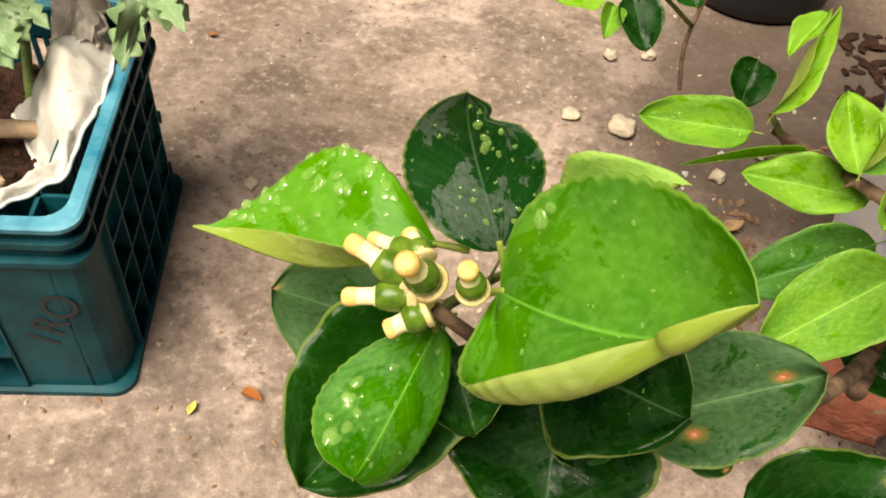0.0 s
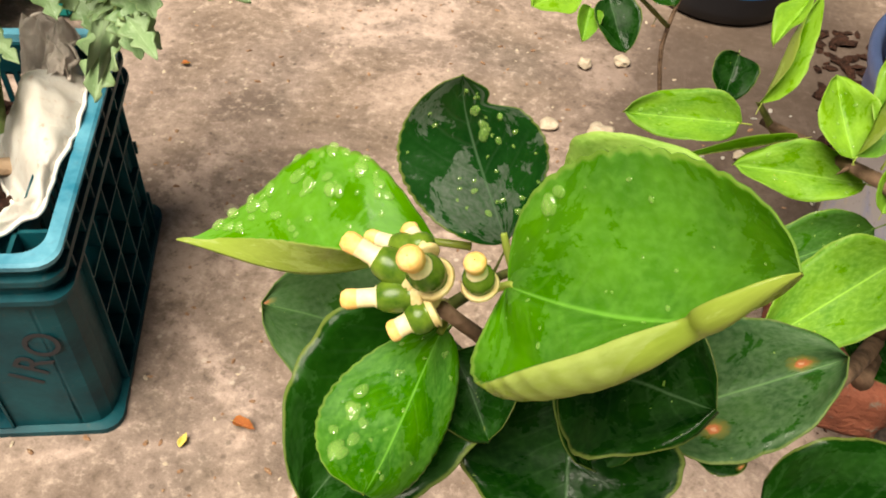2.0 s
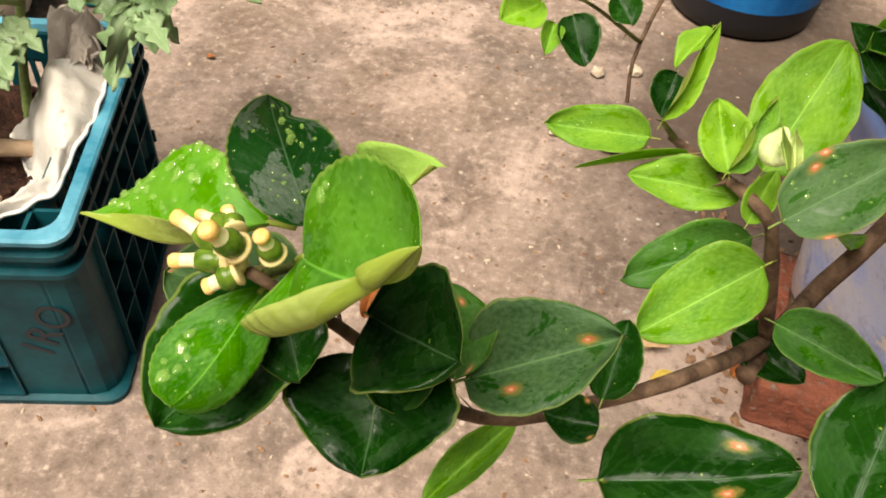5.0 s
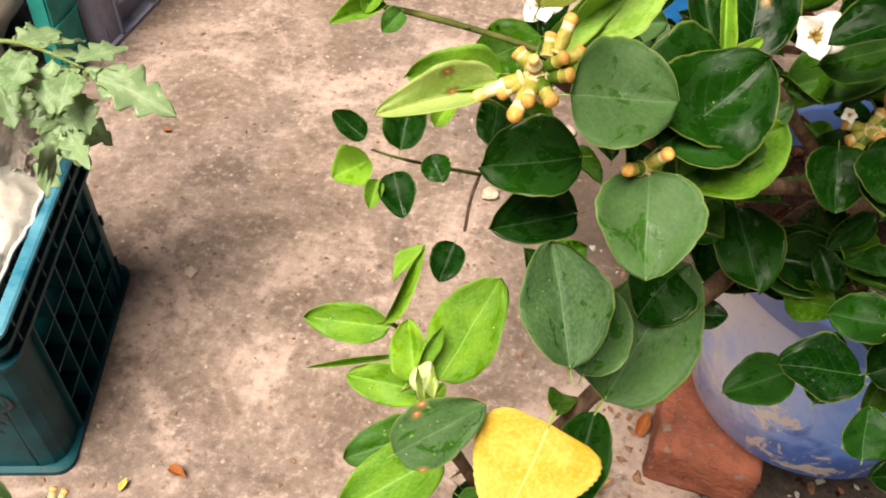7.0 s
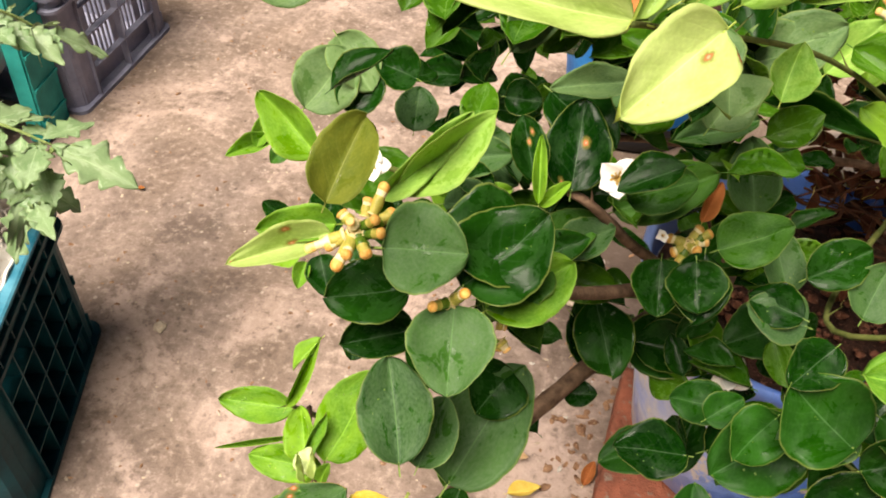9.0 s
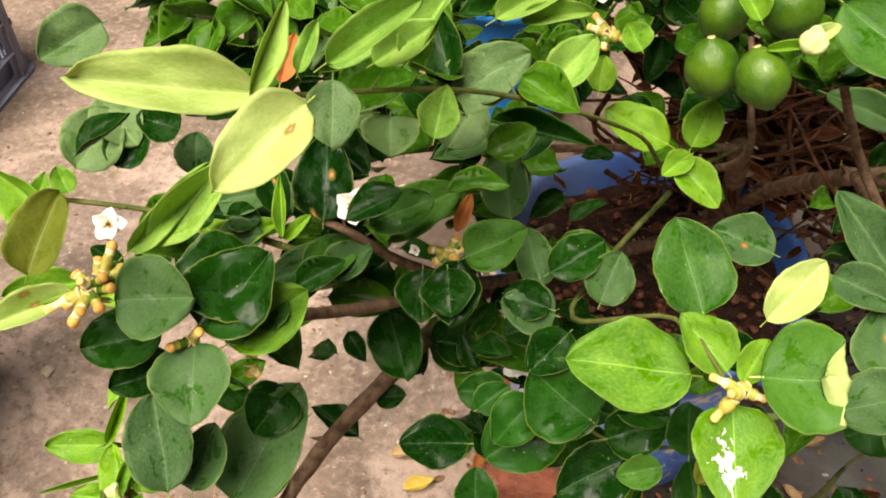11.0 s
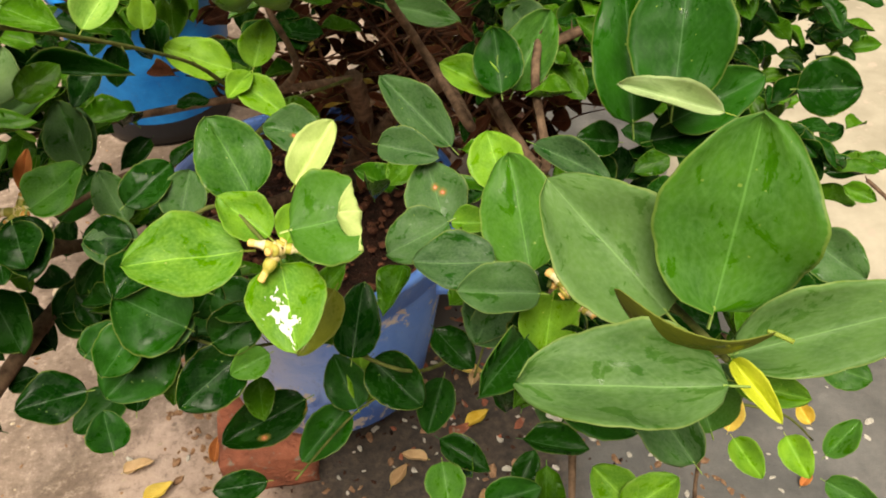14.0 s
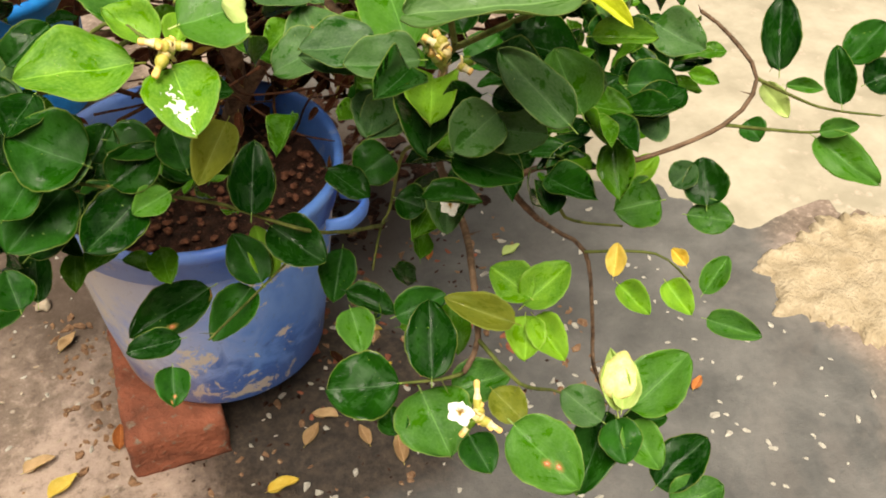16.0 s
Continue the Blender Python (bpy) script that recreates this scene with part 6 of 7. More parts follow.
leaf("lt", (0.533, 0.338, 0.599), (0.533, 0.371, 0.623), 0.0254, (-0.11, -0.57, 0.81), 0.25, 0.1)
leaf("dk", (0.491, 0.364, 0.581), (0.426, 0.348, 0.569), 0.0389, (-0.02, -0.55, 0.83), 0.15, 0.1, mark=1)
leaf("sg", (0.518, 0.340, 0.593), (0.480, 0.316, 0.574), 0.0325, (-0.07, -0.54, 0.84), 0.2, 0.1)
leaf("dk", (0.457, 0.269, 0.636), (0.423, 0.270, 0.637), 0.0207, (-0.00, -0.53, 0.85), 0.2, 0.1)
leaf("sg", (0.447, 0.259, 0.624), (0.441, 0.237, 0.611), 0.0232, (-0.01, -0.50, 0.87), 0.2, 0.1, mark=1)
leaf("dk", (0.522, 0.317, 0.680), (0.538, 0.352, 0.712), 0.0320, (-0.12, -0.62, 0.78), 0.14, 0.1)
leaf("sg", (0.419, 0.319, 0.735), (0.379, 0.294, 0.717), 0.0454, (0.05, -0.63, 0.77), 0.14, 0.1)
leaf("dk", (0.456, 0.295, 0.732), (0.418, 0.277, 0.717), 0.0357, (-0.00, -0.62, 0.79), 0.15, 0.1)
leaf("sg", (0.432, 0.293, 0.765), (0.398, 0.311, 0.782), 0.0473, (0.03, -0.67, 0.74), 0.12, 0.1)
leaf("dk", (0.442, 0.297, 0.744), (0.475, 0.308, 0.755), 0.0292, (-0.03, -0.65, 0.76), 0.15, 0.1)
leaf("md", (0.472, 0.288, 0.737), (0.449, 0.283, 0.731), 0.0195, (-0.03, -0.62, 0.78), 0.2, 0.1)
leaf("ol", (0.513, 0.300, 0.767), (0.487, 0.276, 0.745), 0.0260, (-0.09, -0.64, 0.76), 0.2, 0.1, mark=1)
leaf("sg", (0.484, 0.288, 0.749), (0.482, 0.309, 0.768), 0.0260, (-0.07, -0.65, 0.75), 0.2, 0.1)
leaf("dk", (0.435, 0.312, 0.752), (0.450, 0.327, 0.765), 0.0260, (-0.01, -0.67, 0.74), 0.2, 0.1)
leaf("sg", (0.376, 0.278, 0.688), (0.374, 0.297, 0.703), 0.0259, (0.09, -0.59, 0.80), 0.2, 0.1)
leaf("ye", (0.809, 0.280, 0.543), (0.823, 0.300, 0.560), 0.0193, (-0.39, -0.44, 0.81), 0.3, 0.1)
leaf("lt", (0.816, 0.279, 0.532), (0.827, 0.245, 0.521), 0.0289, (-0.39, -0.40, 0.83), 0.4, 0.1)
leaf("ye", (0.887, 0.278, 0.528), (0.883, 0.296, 0.535), 0.0171, (-0.43, -0.41, 0.80), 0.4, 0.1)
leaf("lt", (0.872, 0.281, 0.511), (0.878, 0.246, 0.498), 0.0292, (-0.42, -0.38, 0.82), 0.3, 0.1)
leaf("md", (0.895, 0.257, 0.509), (0.926, 0.269, 0.532), 0.0262, (-0.45, -0.38, 0.81), 0.3, 0.1)
leaf("md", (0.897, 0.246, 0.486), (0.927, 0.207, 0.487), 0.0277, (-0.44, -0.34, 0.83), 0.25, 0.1)
leaf("dk", (0.914, 0.269, 0.725), (0.932, 0.303, 0.765), 0.0301, (-0.56, -0.49, 0.67), 0.2, 0.1)
leaf("sg", (0.918, 0.280, 0.720), (0.937, 0.287, 0.741), 0.0212, (-0.55, -0.48, 0.68), 0.3, 0.1)
leaf("dk", (0.984, 0.259, 0.683), (0.997, 0.293, 0.715), 0.0247, (-0.58, -0.43, 0.69), 0.2, 0.1)
leaf("sg", (1.002, 0.282, 0.705), (1.031, 0.284, 0.733), 0.0336, (-0.60, -0.44, 0.67), 0.2, 0.1)
leaf("dk", (1.010, 0.265, 0.692), (1.034, 0.255, 0.707), 0.0336, (-0.60, -0.41, 0.68), 0.2, 0.1)
leaf("sg", (0.915, 0.286, 0.669), (0.918, 0.269, 0.660), 0.0233, (-0.52, -0.45, 0.73), 0.2, 0.1)
leaf("md", (0.968, 0.259, 0.656), (0.988, 0.202, 0.641), 0.0323, (-0.56, -0.38, 0.73), 0.15, 0.1)
leaf("pa", (0.936, 0.300, 0.690), (0.942, 0.270, 0.675), 0.0202, (-0.54, -0.45, 0.71), 0.3, 0.1)
leaf("md", (0.967, 0.257, 0.663), (0.990, 0.241, 0.672), 0.0179, (-0.57, -0.40, 0.72), 0.3, 0.1)
leaf("md", (0.953, 0.292, 0.690), (0.973, 0.271, 0.692), 0.0134, (-0.56, -0.44, 0.70), 0.3, 0.1)
leaf("br", (0.352, 0.390, 0.797), (0.358, 0.410, 0.809), 0.0127, (0.12, -0.54, 0.83), 0.5, 0.1)
leaf("lt", (0.365, 0.406, 0.816), (0.354, 0.412, 0.822), 0.0066, (0.11, -0.56, 0.82), 0.6, 0.1)
leaf("br", (0.067, 0.146, 0.703), (0.067, 0.157, 0.709), 0.0072, (0.18, -0.43, 0.88), 0.5, 0.1)
leaf("br", (0.293, 0.298, 0.958), (0.296, 0.314, 0.969), 0.0119, (0.30, -0.59, 0.75), 0.5, 0.1)
leaf("pa", (0.184, 0.239, 0.713), (0.178, 0.252, 0.722), 0.0147, (-0.13, -0.60, 0.79), 0.9, 0.5)
leaf("pa", (0.187, 0.243, 0.710), (0.184, 0.256, 0.719), 0.0119, (-0.14, -0.60, 0.79), 0.8, 0.4)
leaf("pa", (0.690, 0.116, 0.619), (0.702, 0.149, 0.638), 0.0356, (-0.35, -0.36, 0.87), 0.7, 0.3)
leaf("pa", (0.691, 0.114, 0.623), (0.709, 0.134, 0.639), 0.0282, (-0.35, -0.35, 0.87), 0.6, 0.3)
leaf("pa", (0.527, 0.452, 0.894), (0.545, 0.459, 0.903), 0.0143, (-0.16, -0.66, 0.73), 0.6, 0.1)
leaf("lt", (0.507, 0.469, 0.897), (0.495, 0.484, 0.910), 0.0195, (-0.10, -0.69, 0.72), 0.4, 0.1)
leaf("lt", (0.506, 0.442, 0.896), (0.534, 0.442, 0.901), 0.0094, (-0.13, -0.66, 0.74), 0.6, 0.1)

# joined leaves of the crown behind and below those
fill = [[], [], []]


def fill_leaf(p, way, normal, ln, wd, kind):
    m = leaf_frame(p, Vector(p) + way.normalized() * ln, wd, normal)
    fill[kind].append((m, rnd.randrange(6)))


def crown_gap(p):
    """The crown opens towards the front over the middle of the pot."""
    k = (p.y - 0.03) / 0.76
    return (p - Vector((0.436 + 0.115 * k, p.y, 1.17 - 0.81 * k))).length < 0.10 * k + 0.02


for ob, b, t, w, n in list(ALL_LEAVES):
    mid = (b + t) / 2
    if mid.x < 0.21 or mid.y < 0.24 and mid.x < 0.55:
        continue
    for _ in range(2 if mid.y > 0.3 and mid.x < 0.62 else 1):
        p = mid + Vector((rnd.gauss(0, 0.022), 0.048 + abs(rnd.gauss(0, 0.03)), -0.045 - abs(rnd.gauss(0, 0.028))))
        d = Vector(POT_AT) - p.xy
        if d.length < 0.20 and p.z < 0.72 or p.x > 0.86 or mid.z < 0.66 or crown_gap(p):
            continue
        way = Vector((rnd.uniform(-1, 1), rnd.uniform(-1, 0.6), rnd.uniform(-0.4, 0.5)))
        nn = Vector((rnd.uniform(-0.5, 0.5), rnd.uniform(-0.9, 0.1), 1))
        ln = rnd.uniform(0.026, 0.042)
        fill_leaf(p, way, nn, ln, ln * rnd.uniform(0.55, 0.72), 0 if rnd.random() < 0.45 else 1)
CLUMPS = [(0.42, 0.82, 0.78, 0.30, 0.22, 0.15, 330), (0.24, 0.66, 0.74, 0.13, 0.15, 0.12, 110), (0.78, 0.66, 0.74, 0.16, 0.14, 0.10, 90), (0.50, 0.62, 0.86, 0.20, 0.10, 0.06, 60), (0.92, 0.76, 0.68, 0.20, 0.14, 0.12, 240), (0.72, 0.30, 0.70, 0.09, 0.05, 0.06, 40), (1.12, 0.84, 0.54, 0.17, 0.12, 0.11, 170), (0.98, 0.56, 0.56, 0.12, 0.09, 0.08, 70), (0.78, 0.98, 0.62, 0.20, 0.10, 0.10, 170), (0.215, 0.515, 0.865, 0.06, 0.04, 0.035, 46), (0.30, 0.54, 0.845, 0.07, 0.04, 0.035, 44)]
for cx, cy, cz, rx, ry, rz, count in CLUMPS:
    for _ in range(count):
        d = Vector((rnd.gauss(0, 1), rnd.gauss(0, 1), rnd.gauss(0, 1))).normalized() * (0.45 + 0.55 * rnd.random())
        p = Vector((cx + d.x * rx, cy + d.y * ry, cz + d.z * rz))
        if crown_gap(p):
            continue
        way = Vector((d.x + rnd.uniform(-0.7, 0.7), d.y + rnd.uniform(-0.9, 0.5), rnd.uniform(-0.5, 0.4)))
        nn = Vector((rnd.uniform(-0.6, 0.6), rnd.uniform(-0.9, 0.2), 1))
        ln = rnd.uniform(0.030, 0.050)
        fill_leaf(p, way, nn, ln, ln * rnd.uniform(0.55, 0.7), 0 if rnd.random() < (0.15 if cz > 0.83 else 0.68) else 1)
for i in range(520):
    p = Vector((rnd.gauss(0.73, 0.12), rnd.gauss(0.91, 0.08), rnd.gauss(0.52, 0.09)))
    inside = (p.xy - Vector(POT_AT)).length < 0.19
    if p.z < 0.37 or crown_gap(p) or inside and p.y < 0.84:
        continue
    fill_leaf(p, Vector((rnd.uniform(-1, 1), rnd.uniform(-1, 1), rnd.uniform(-0.9, 0.4))), Vector((rnd.uniform(-1, 1), rnd.uniform(-1, 0.3), rnd.uniform(0.2, 1))), rnd.uniform(0.03, 0.06), rnd.uniform(0.018, 0.034), 2)
for kind in (0, 1, 2):
    verts, faces, fuv, mats = [], [], [], []
    shapes = [blade("oval", 0.12 + 0.05 * s, 0.05 + 0.04 * s, 40 + s, 8, 2) for s in range(6)]
    for m, s in fill[kind]:
        v, f, mi, w = shapes[s]
        o = len(verts)
        verts += [tuple(TO_TREE @ (m @ Vector(p))) for p in v]
        faces += [[o + a for a in face] for face in f]
        fuv += w
        mats += mi
    me = bpy.data.meshes.new("foliage")
    me.from_pydata(verts, [], faces)
    layer = me.uv_layers.new(name="blade")
    layer.data.foreach_set("uv", [c for face in fuv for uv in face for c in uv])
    me.polygons.foreach_set("use_smooth", [True] * len(faces))
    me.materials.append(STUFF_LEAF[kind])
    me.update()
    ob = new("foliage", me)
    ob.parent = tree
    tagged(ob, ("dark green inner leaves", "mid green inner leaves", "shrivelled brown leaves caught in the crown")[kind], kind="stuff")


# ---- buds, blossoms, limes ----
def bud_mesh(prof, splits, mats):
    """A bud: ringed calyx, barrel-shaped green ovary, pale style and rounded stigma."""
    bm = bmesh.new()
    lathe(bm, prof, 16, 0.04)
    for f in bm.faces:
        z = sum(v.co.z for v in f.verts) / len(f.verts)
        f.material_index = sum(z > c for c in splits)
        f.smooth = True
    for v in bm.verts:
        bend = 0.10 * v.co.z ** 2
        v.co.x += bend + 0.02 * noise.noise(v.co * 5)
    me = bpy.data.meshes.new("flower_bud")
    bm.to_mesh(me)
    bm.free()
    for m in mats:
        me.materials.append(m)
    return me


FAT = [(0.02, 0.0), (0.48, 0.0), (0.58, 0.02), (0.62, 0.05), (0.54, 0.075), (0.60, 0.10), (0.56, 0.13), (0.50, 0.14), (0.56, 0.20), (0.60, 0.30), (0.59, 0.40), (0.52, 0.49), (0.42, 0.55), (0.34, 0.58), (0.33, 0.66), (0.32, 0.74), (0.33, 0.79), (0.36, 0.84), (0.36, 0.92), (0.26, 0.98), (0.02, 1.0)]
LONG = [(0.02, 0.0), (0.50, 0.0), (0.60, 0.03), (0.54, 0.07), (0.44, 0.09), (0.46, 0.16), (0.50, 0.28), (0.48, 0.38), (0.40, 0.47), (0.34, 0.53), (0.31, 0.66), (0.31, 0.74), (0.33, 0.79), (0.35, 0.87), (0.32, 0.95), (0.20, 0.99), (0.02, 1.0)]
CLUB = [(0.02, 0.0), (0.42, 0.0), (0.50, 0.03), (0.44, 0.07), (0.38, 0.12), (0.40, 0.24), (0.43, 0.36), (0.40, 0.48), (0.36, 0.58), (0.36, 0.66), (0.39, 0.74), (0.42, 0.81), (0.41, 0.88), (0.34, 0.94), (0.20, 0.985), (0.02, 1.0)]
BUDS = [bud_mesh(FAT, (0.135, 0.555, 0.77), (CALYX, OVARY, STYLE, STIGMA)), bud_mesh(LONG, (0.085, 0.50, 0.765), (CALYX, OVARY, STYLE, STIGMA)), bud_mesh(LONG, (0.085, 0.40, 0.765), (CALYX, PALEBUD, STYLE, STIGMA)), bud_mesh(FAT, (0.135, 0.60, 0.70), (CALYX, PALEBUD, PALEBUD, STIGMA)),
        bud_mesh(CLUB, (0.07, 0.55, 0.72), (CALYX, PALEBUD, STYLE, AMBER)), bud_mesh(CLUB, (0.07, 0.46, 0.78), (CALYX, OVARY, PALEBUD, AMBER))]
tufts = itertools.count()


def cluster():
    ob = new("flower_cluster")
    ob["count"] = next(tufts)
    ob.parent = tree
    ob.empty_display_size = 0.01
    ob["label"] = "cluster of buds with orange stigmas"
    return ob


def bud(tuft, base, tip, thick):
    b, t = Vector(base), Vector(tip)
    d = t - b
    b = b + d * 0.12
    kids = len(tuft.children)
    ob = new("flower_bud", BUDS[(0, 0, 1)[kids % 3] if tuft["count"] < 2 else (4, 4, 5, 4, 2, 5)[kids % 6] if tuft["count"] < 5 else (2, 3, 3, 1)[kids % 4]])
    ob.parent = tuft
    ob.matrix_basis = TO_TREE @ Matrix.Translation(b) @ d.to_track_quat("Z", "Y").to_matrix().to_4x4() @ Matrix.Diagonal((thick * 1.1, thick * 1.1, d.length * 0.88, 1))
    # curved pedicel joining the bud to its cluster
    if not any(c.name.startswith("pedicel") for c in tuft.children):
        bm = bmesh.new()
        blob(bm, thick * 0.55, 2.0, 1, 0.4, 2, Vector(base) - Vector((0, 0, thick * 0.4)))
        tube(bm, [Vector(base), Vector(base) - Vector((0, 0, thick)), Vector(base) + Vector((0.002, 0.006, -2.4 * thick))], thick * 0.3, thick * 0.22, 8)
        bmesh.ops.transform(bm, verts=bm.verts, matrix=TO_TREE)
        part("pedicel", bm, CALYX, tuft)
    return ob


tuft = cluster()
bud(tuft, (0.0558, 0.1014, 0.7748), (0.0419, 0.1046, 0.7794), 0.0043)
bud(tuft, (0.0570, 0.1023, 0.7754), (0.0529, 0.0967, 0.7871), 0.0053)
bud(tuft, (0.0568, 0.1010, 0.7743), (0.0431, 0.0978, 0.7731), 0.0040)
bud(tuft, (0.0583, 0.1000, 0.7732), (0.0510, 0.0955, 0.7701), 0.0043)
bud(tuft, (0.0637, 0.1029, 0.7751), (0.0619, 0.1008, 0.7842), 0.0045)
bud(tuft, (0.0550, 0.1044, 0.7775), (0.0508, 0.1104, 0.7781), 0.0037)
bud(tuft, (0.0561, 0.1052, 0.7782), (0.0443, 0.1094, 0.7753), 0.0033)
tuft = cluster()
bud(tuft, (0.0753, 0.1402, 0.7438), (0.0752, 0.1471, 0.7499), 0.0038)
bud(tuft, (0.0771, 0.1413, 0.7444), (0.0795, 0.1474, 0.7494), 0.0038)
bud(tuft, (0.0742, 0.1388, 0.7428), (0.0785, 0.1433, 0.7460), 0.0038)
tuft = cluster()
bud(tuft, (0.2110, 0.2599, 0.8740), (0.2064, 0.2440, 0.8684), 0.0055)
bud(tuft, (0.2110, 0.2599, 0.8740), (0.2178, 0.2504, 0.8719), 0.0055)
bud(tuft, (0.2101, 0.2596, 0.8740), (0.2001, 0.2531, 0.8699), 0.0051)
bud(tuft, (0.2091, 0.2594, 0.8739), (0.1932, 0.2507, 0.8692), 0.0051)
bud(tuft, (0.2137, 0.2613, 0.8748), (0.2241, 0.2693, 0.8801), 0.0055)
bud(tuft, (0.2148, 0.2645, 0.8776), (0.2185, 0.2760, 0.8876), 0.0051)
bud(tuft, (0.2095, 0.2617, 0.8760), (0.2034, 0.2642, 0.8797), 0.0055)
bud(tuft, (0.2139, 0.2606, 0.8741), (0.2220, 0.2581, 0.8783), 0.0051)
bud(tuft, (0.2129, 0.2640, 0.8775), (0.2131, 0.2705, 0.8836), 0.0047)
bud(tuft, (0.2106, 0.2612, 0.8754), (0.2092, 0.2570, 0.8828), 0.0047)
bud(tuft, (0.2120, 0.2616, 0.8754), (0.2193, 0.2599, 0.8834), 0.0047)
bud(tuft, (0.2103, 0.2590, 0.8733), (0.2101, 0.2470, 0.8731), 0.0051)
tuft = cluster()
bud(tuft, (0.2499, 0.2585, 0.8489), (0.2555, 0.2553, 0.8586), 0.0049)
bud(tuft, (0.2485, 0.2574, 0.8482), (0.2428, 0.2482, 0.8546), 0.0049)
bud(tuft, (0.2656, 0.2720, 0.8242), (0.2708, 0.2724, 0.8234), 0.0053)
bud(tuft, (0.2680, 0.2677, 0.8196), (0.2729, 0.2651, 0.8160), 0.0053)
bud(tuft, (0.2678, 0.2685, 0.8204), (0.2679, 0.2641, 0.8162), 0.0053)
tuft = cluster()
bud(tuft, (0.3478, 0.3833, 0.7863), (0.3362, 0.3849, 0.7873), 0.0060)
bud(tuft, (0.3478, 0.3833, 0.7863), (0.3438, 0.3749, 0.7779), 0.0060)
bud(tuft, (0.3478, 0.3833, 0.7863), (0.3530, 0.3906, 0.7937), 0.0060)
bud(tuft, (0.3478, 0.3833, 0.7863), (0.3579, 0.3851, 0.7885), 0.0060)
bud(tuft, (0.3485, 0.3837, 0.7867), (0.3589, 0.3888, 0.7922), 0.0060)
bud(tuft, (0.3477, 0.3828, 0.7858), (0.3394, 0.3790, 0.7817), 0.0060)
bud(tuft, (0.3477, 0.3828, 0.7858), (0.3525, 0.3766, 0.7884), 0.0060)
tuft = cluster()
bud(tuft, (0.4852, 0.2642, 0.8413), (0.4718, 0.2684, 0.8447), 0.0049)
bud(tuft, (0.4843, 0.2632, 0.8402), (0.4739, 0.2546, 0.8313), 0.0049)
bud(tuft, (0.4851, 0.2637, 0.8407), (0.4789, 0.2602, 0.8370), 0.0049)
bud(tuft, (0.4865, 0.2642, 0.8413), (0.4961, 0.2617, 0.8393), 0.0049)
bud(tuft, (0.4851, 0.2637, 0.8407), (0.4790, 0.2596, 0.8449), 0.0049)
bud(tuft, (0.4860, 0.2646, 0.8416), (0.4887, 0.2666, 0.8438), 0.0049)
tuft = cluster()
bud(tuft, (0.6156, 0.2260, 0.8230), (0.6016, 0.2190, 0.8435), 0.0050)
bud(tuft, (0.6156, 0.2260, 0.8230), (0.6079, 0.2203, 0.8451), 0.0050)
bud(tuft, (0.6163, 0.2259, 0.8230), (0.6118, 0.2136, 0.8387), 0.0050)
bud(tuft, (0.6148, 0.2260, 0.8230), (0.6013, 0.2142, 0.8388), 0.0050)
tuft = cluster()
bud(tuft, (0.4279, 0.4800, 0.8766), (0.4159, 0.4829, 0.8789), 0.0057)
bud(tuft, (0.4279, 0.4800, 0.8766), (0.4385, 0.4772, 0.8744), 0.0057)
bud(tuft, (0.4279, 0.4800, 0.8766), (0.4253, 0.4732, 0.8698), 0.0057)
bud(tuft, (0.4279, 0.4800, 0.8766), (0.4196, 0.4880, 0.8841), 0.0057)
bud(tuft, (0.4279, 0.4800, 0.8766), (0.4320, 0.4819, 0.8787), 0.0057)
tuft = cluster()
bud(tuft, (0.5894, 0.1170, 0.6692), (0.5947, 0.1291, 0.6835), 0.0046)
bud(tuft, (0.5894, 0.1170, 0.6692), (0.5947, 0.1083, 0.6632), 0.0046)
bud(tuft, (0.5894, 0.1170, 0.6692), (0.5774, 0.1141, 0.6605), 0.0046)
bud(tuft, (0.5894, 0.1170, 0.6692), (0.5988, 0.1054, 0.6625), 0.0046)
bud(tuft, (0.5894, 0.1170, 0.6692), (0.5938, 0.1202, 0.6745), 0.0046)
bud(tuft, (0.5891, 0.1164, 0.6685), (0.5894, 0.1131, 0.6653), 0.0046)
tuft = cluster()
bud(tuft, (0.6079, 0.2075, 0.8421), (0.5992, 0.2166, 0.8467), 0.0050)
bud(tuft, (0.6079, 0.2075, 0.8421), (0.6054, 0.2157, 0.8489), 0.0050)
bud(tuft, (0.6113, 0.2014, 0.8378), (0.6235, 0.1963, 0.8388), 0.0050)
bud(tuft, (0.6111, 0.2011, 0.8374), (0.6160, 0.1950, 0.8339), 0.0050)
bud(tuft, (0.6064, 0.2074, 0.8413), (0.6030, 0.2066, 0.8388), 0.0050)


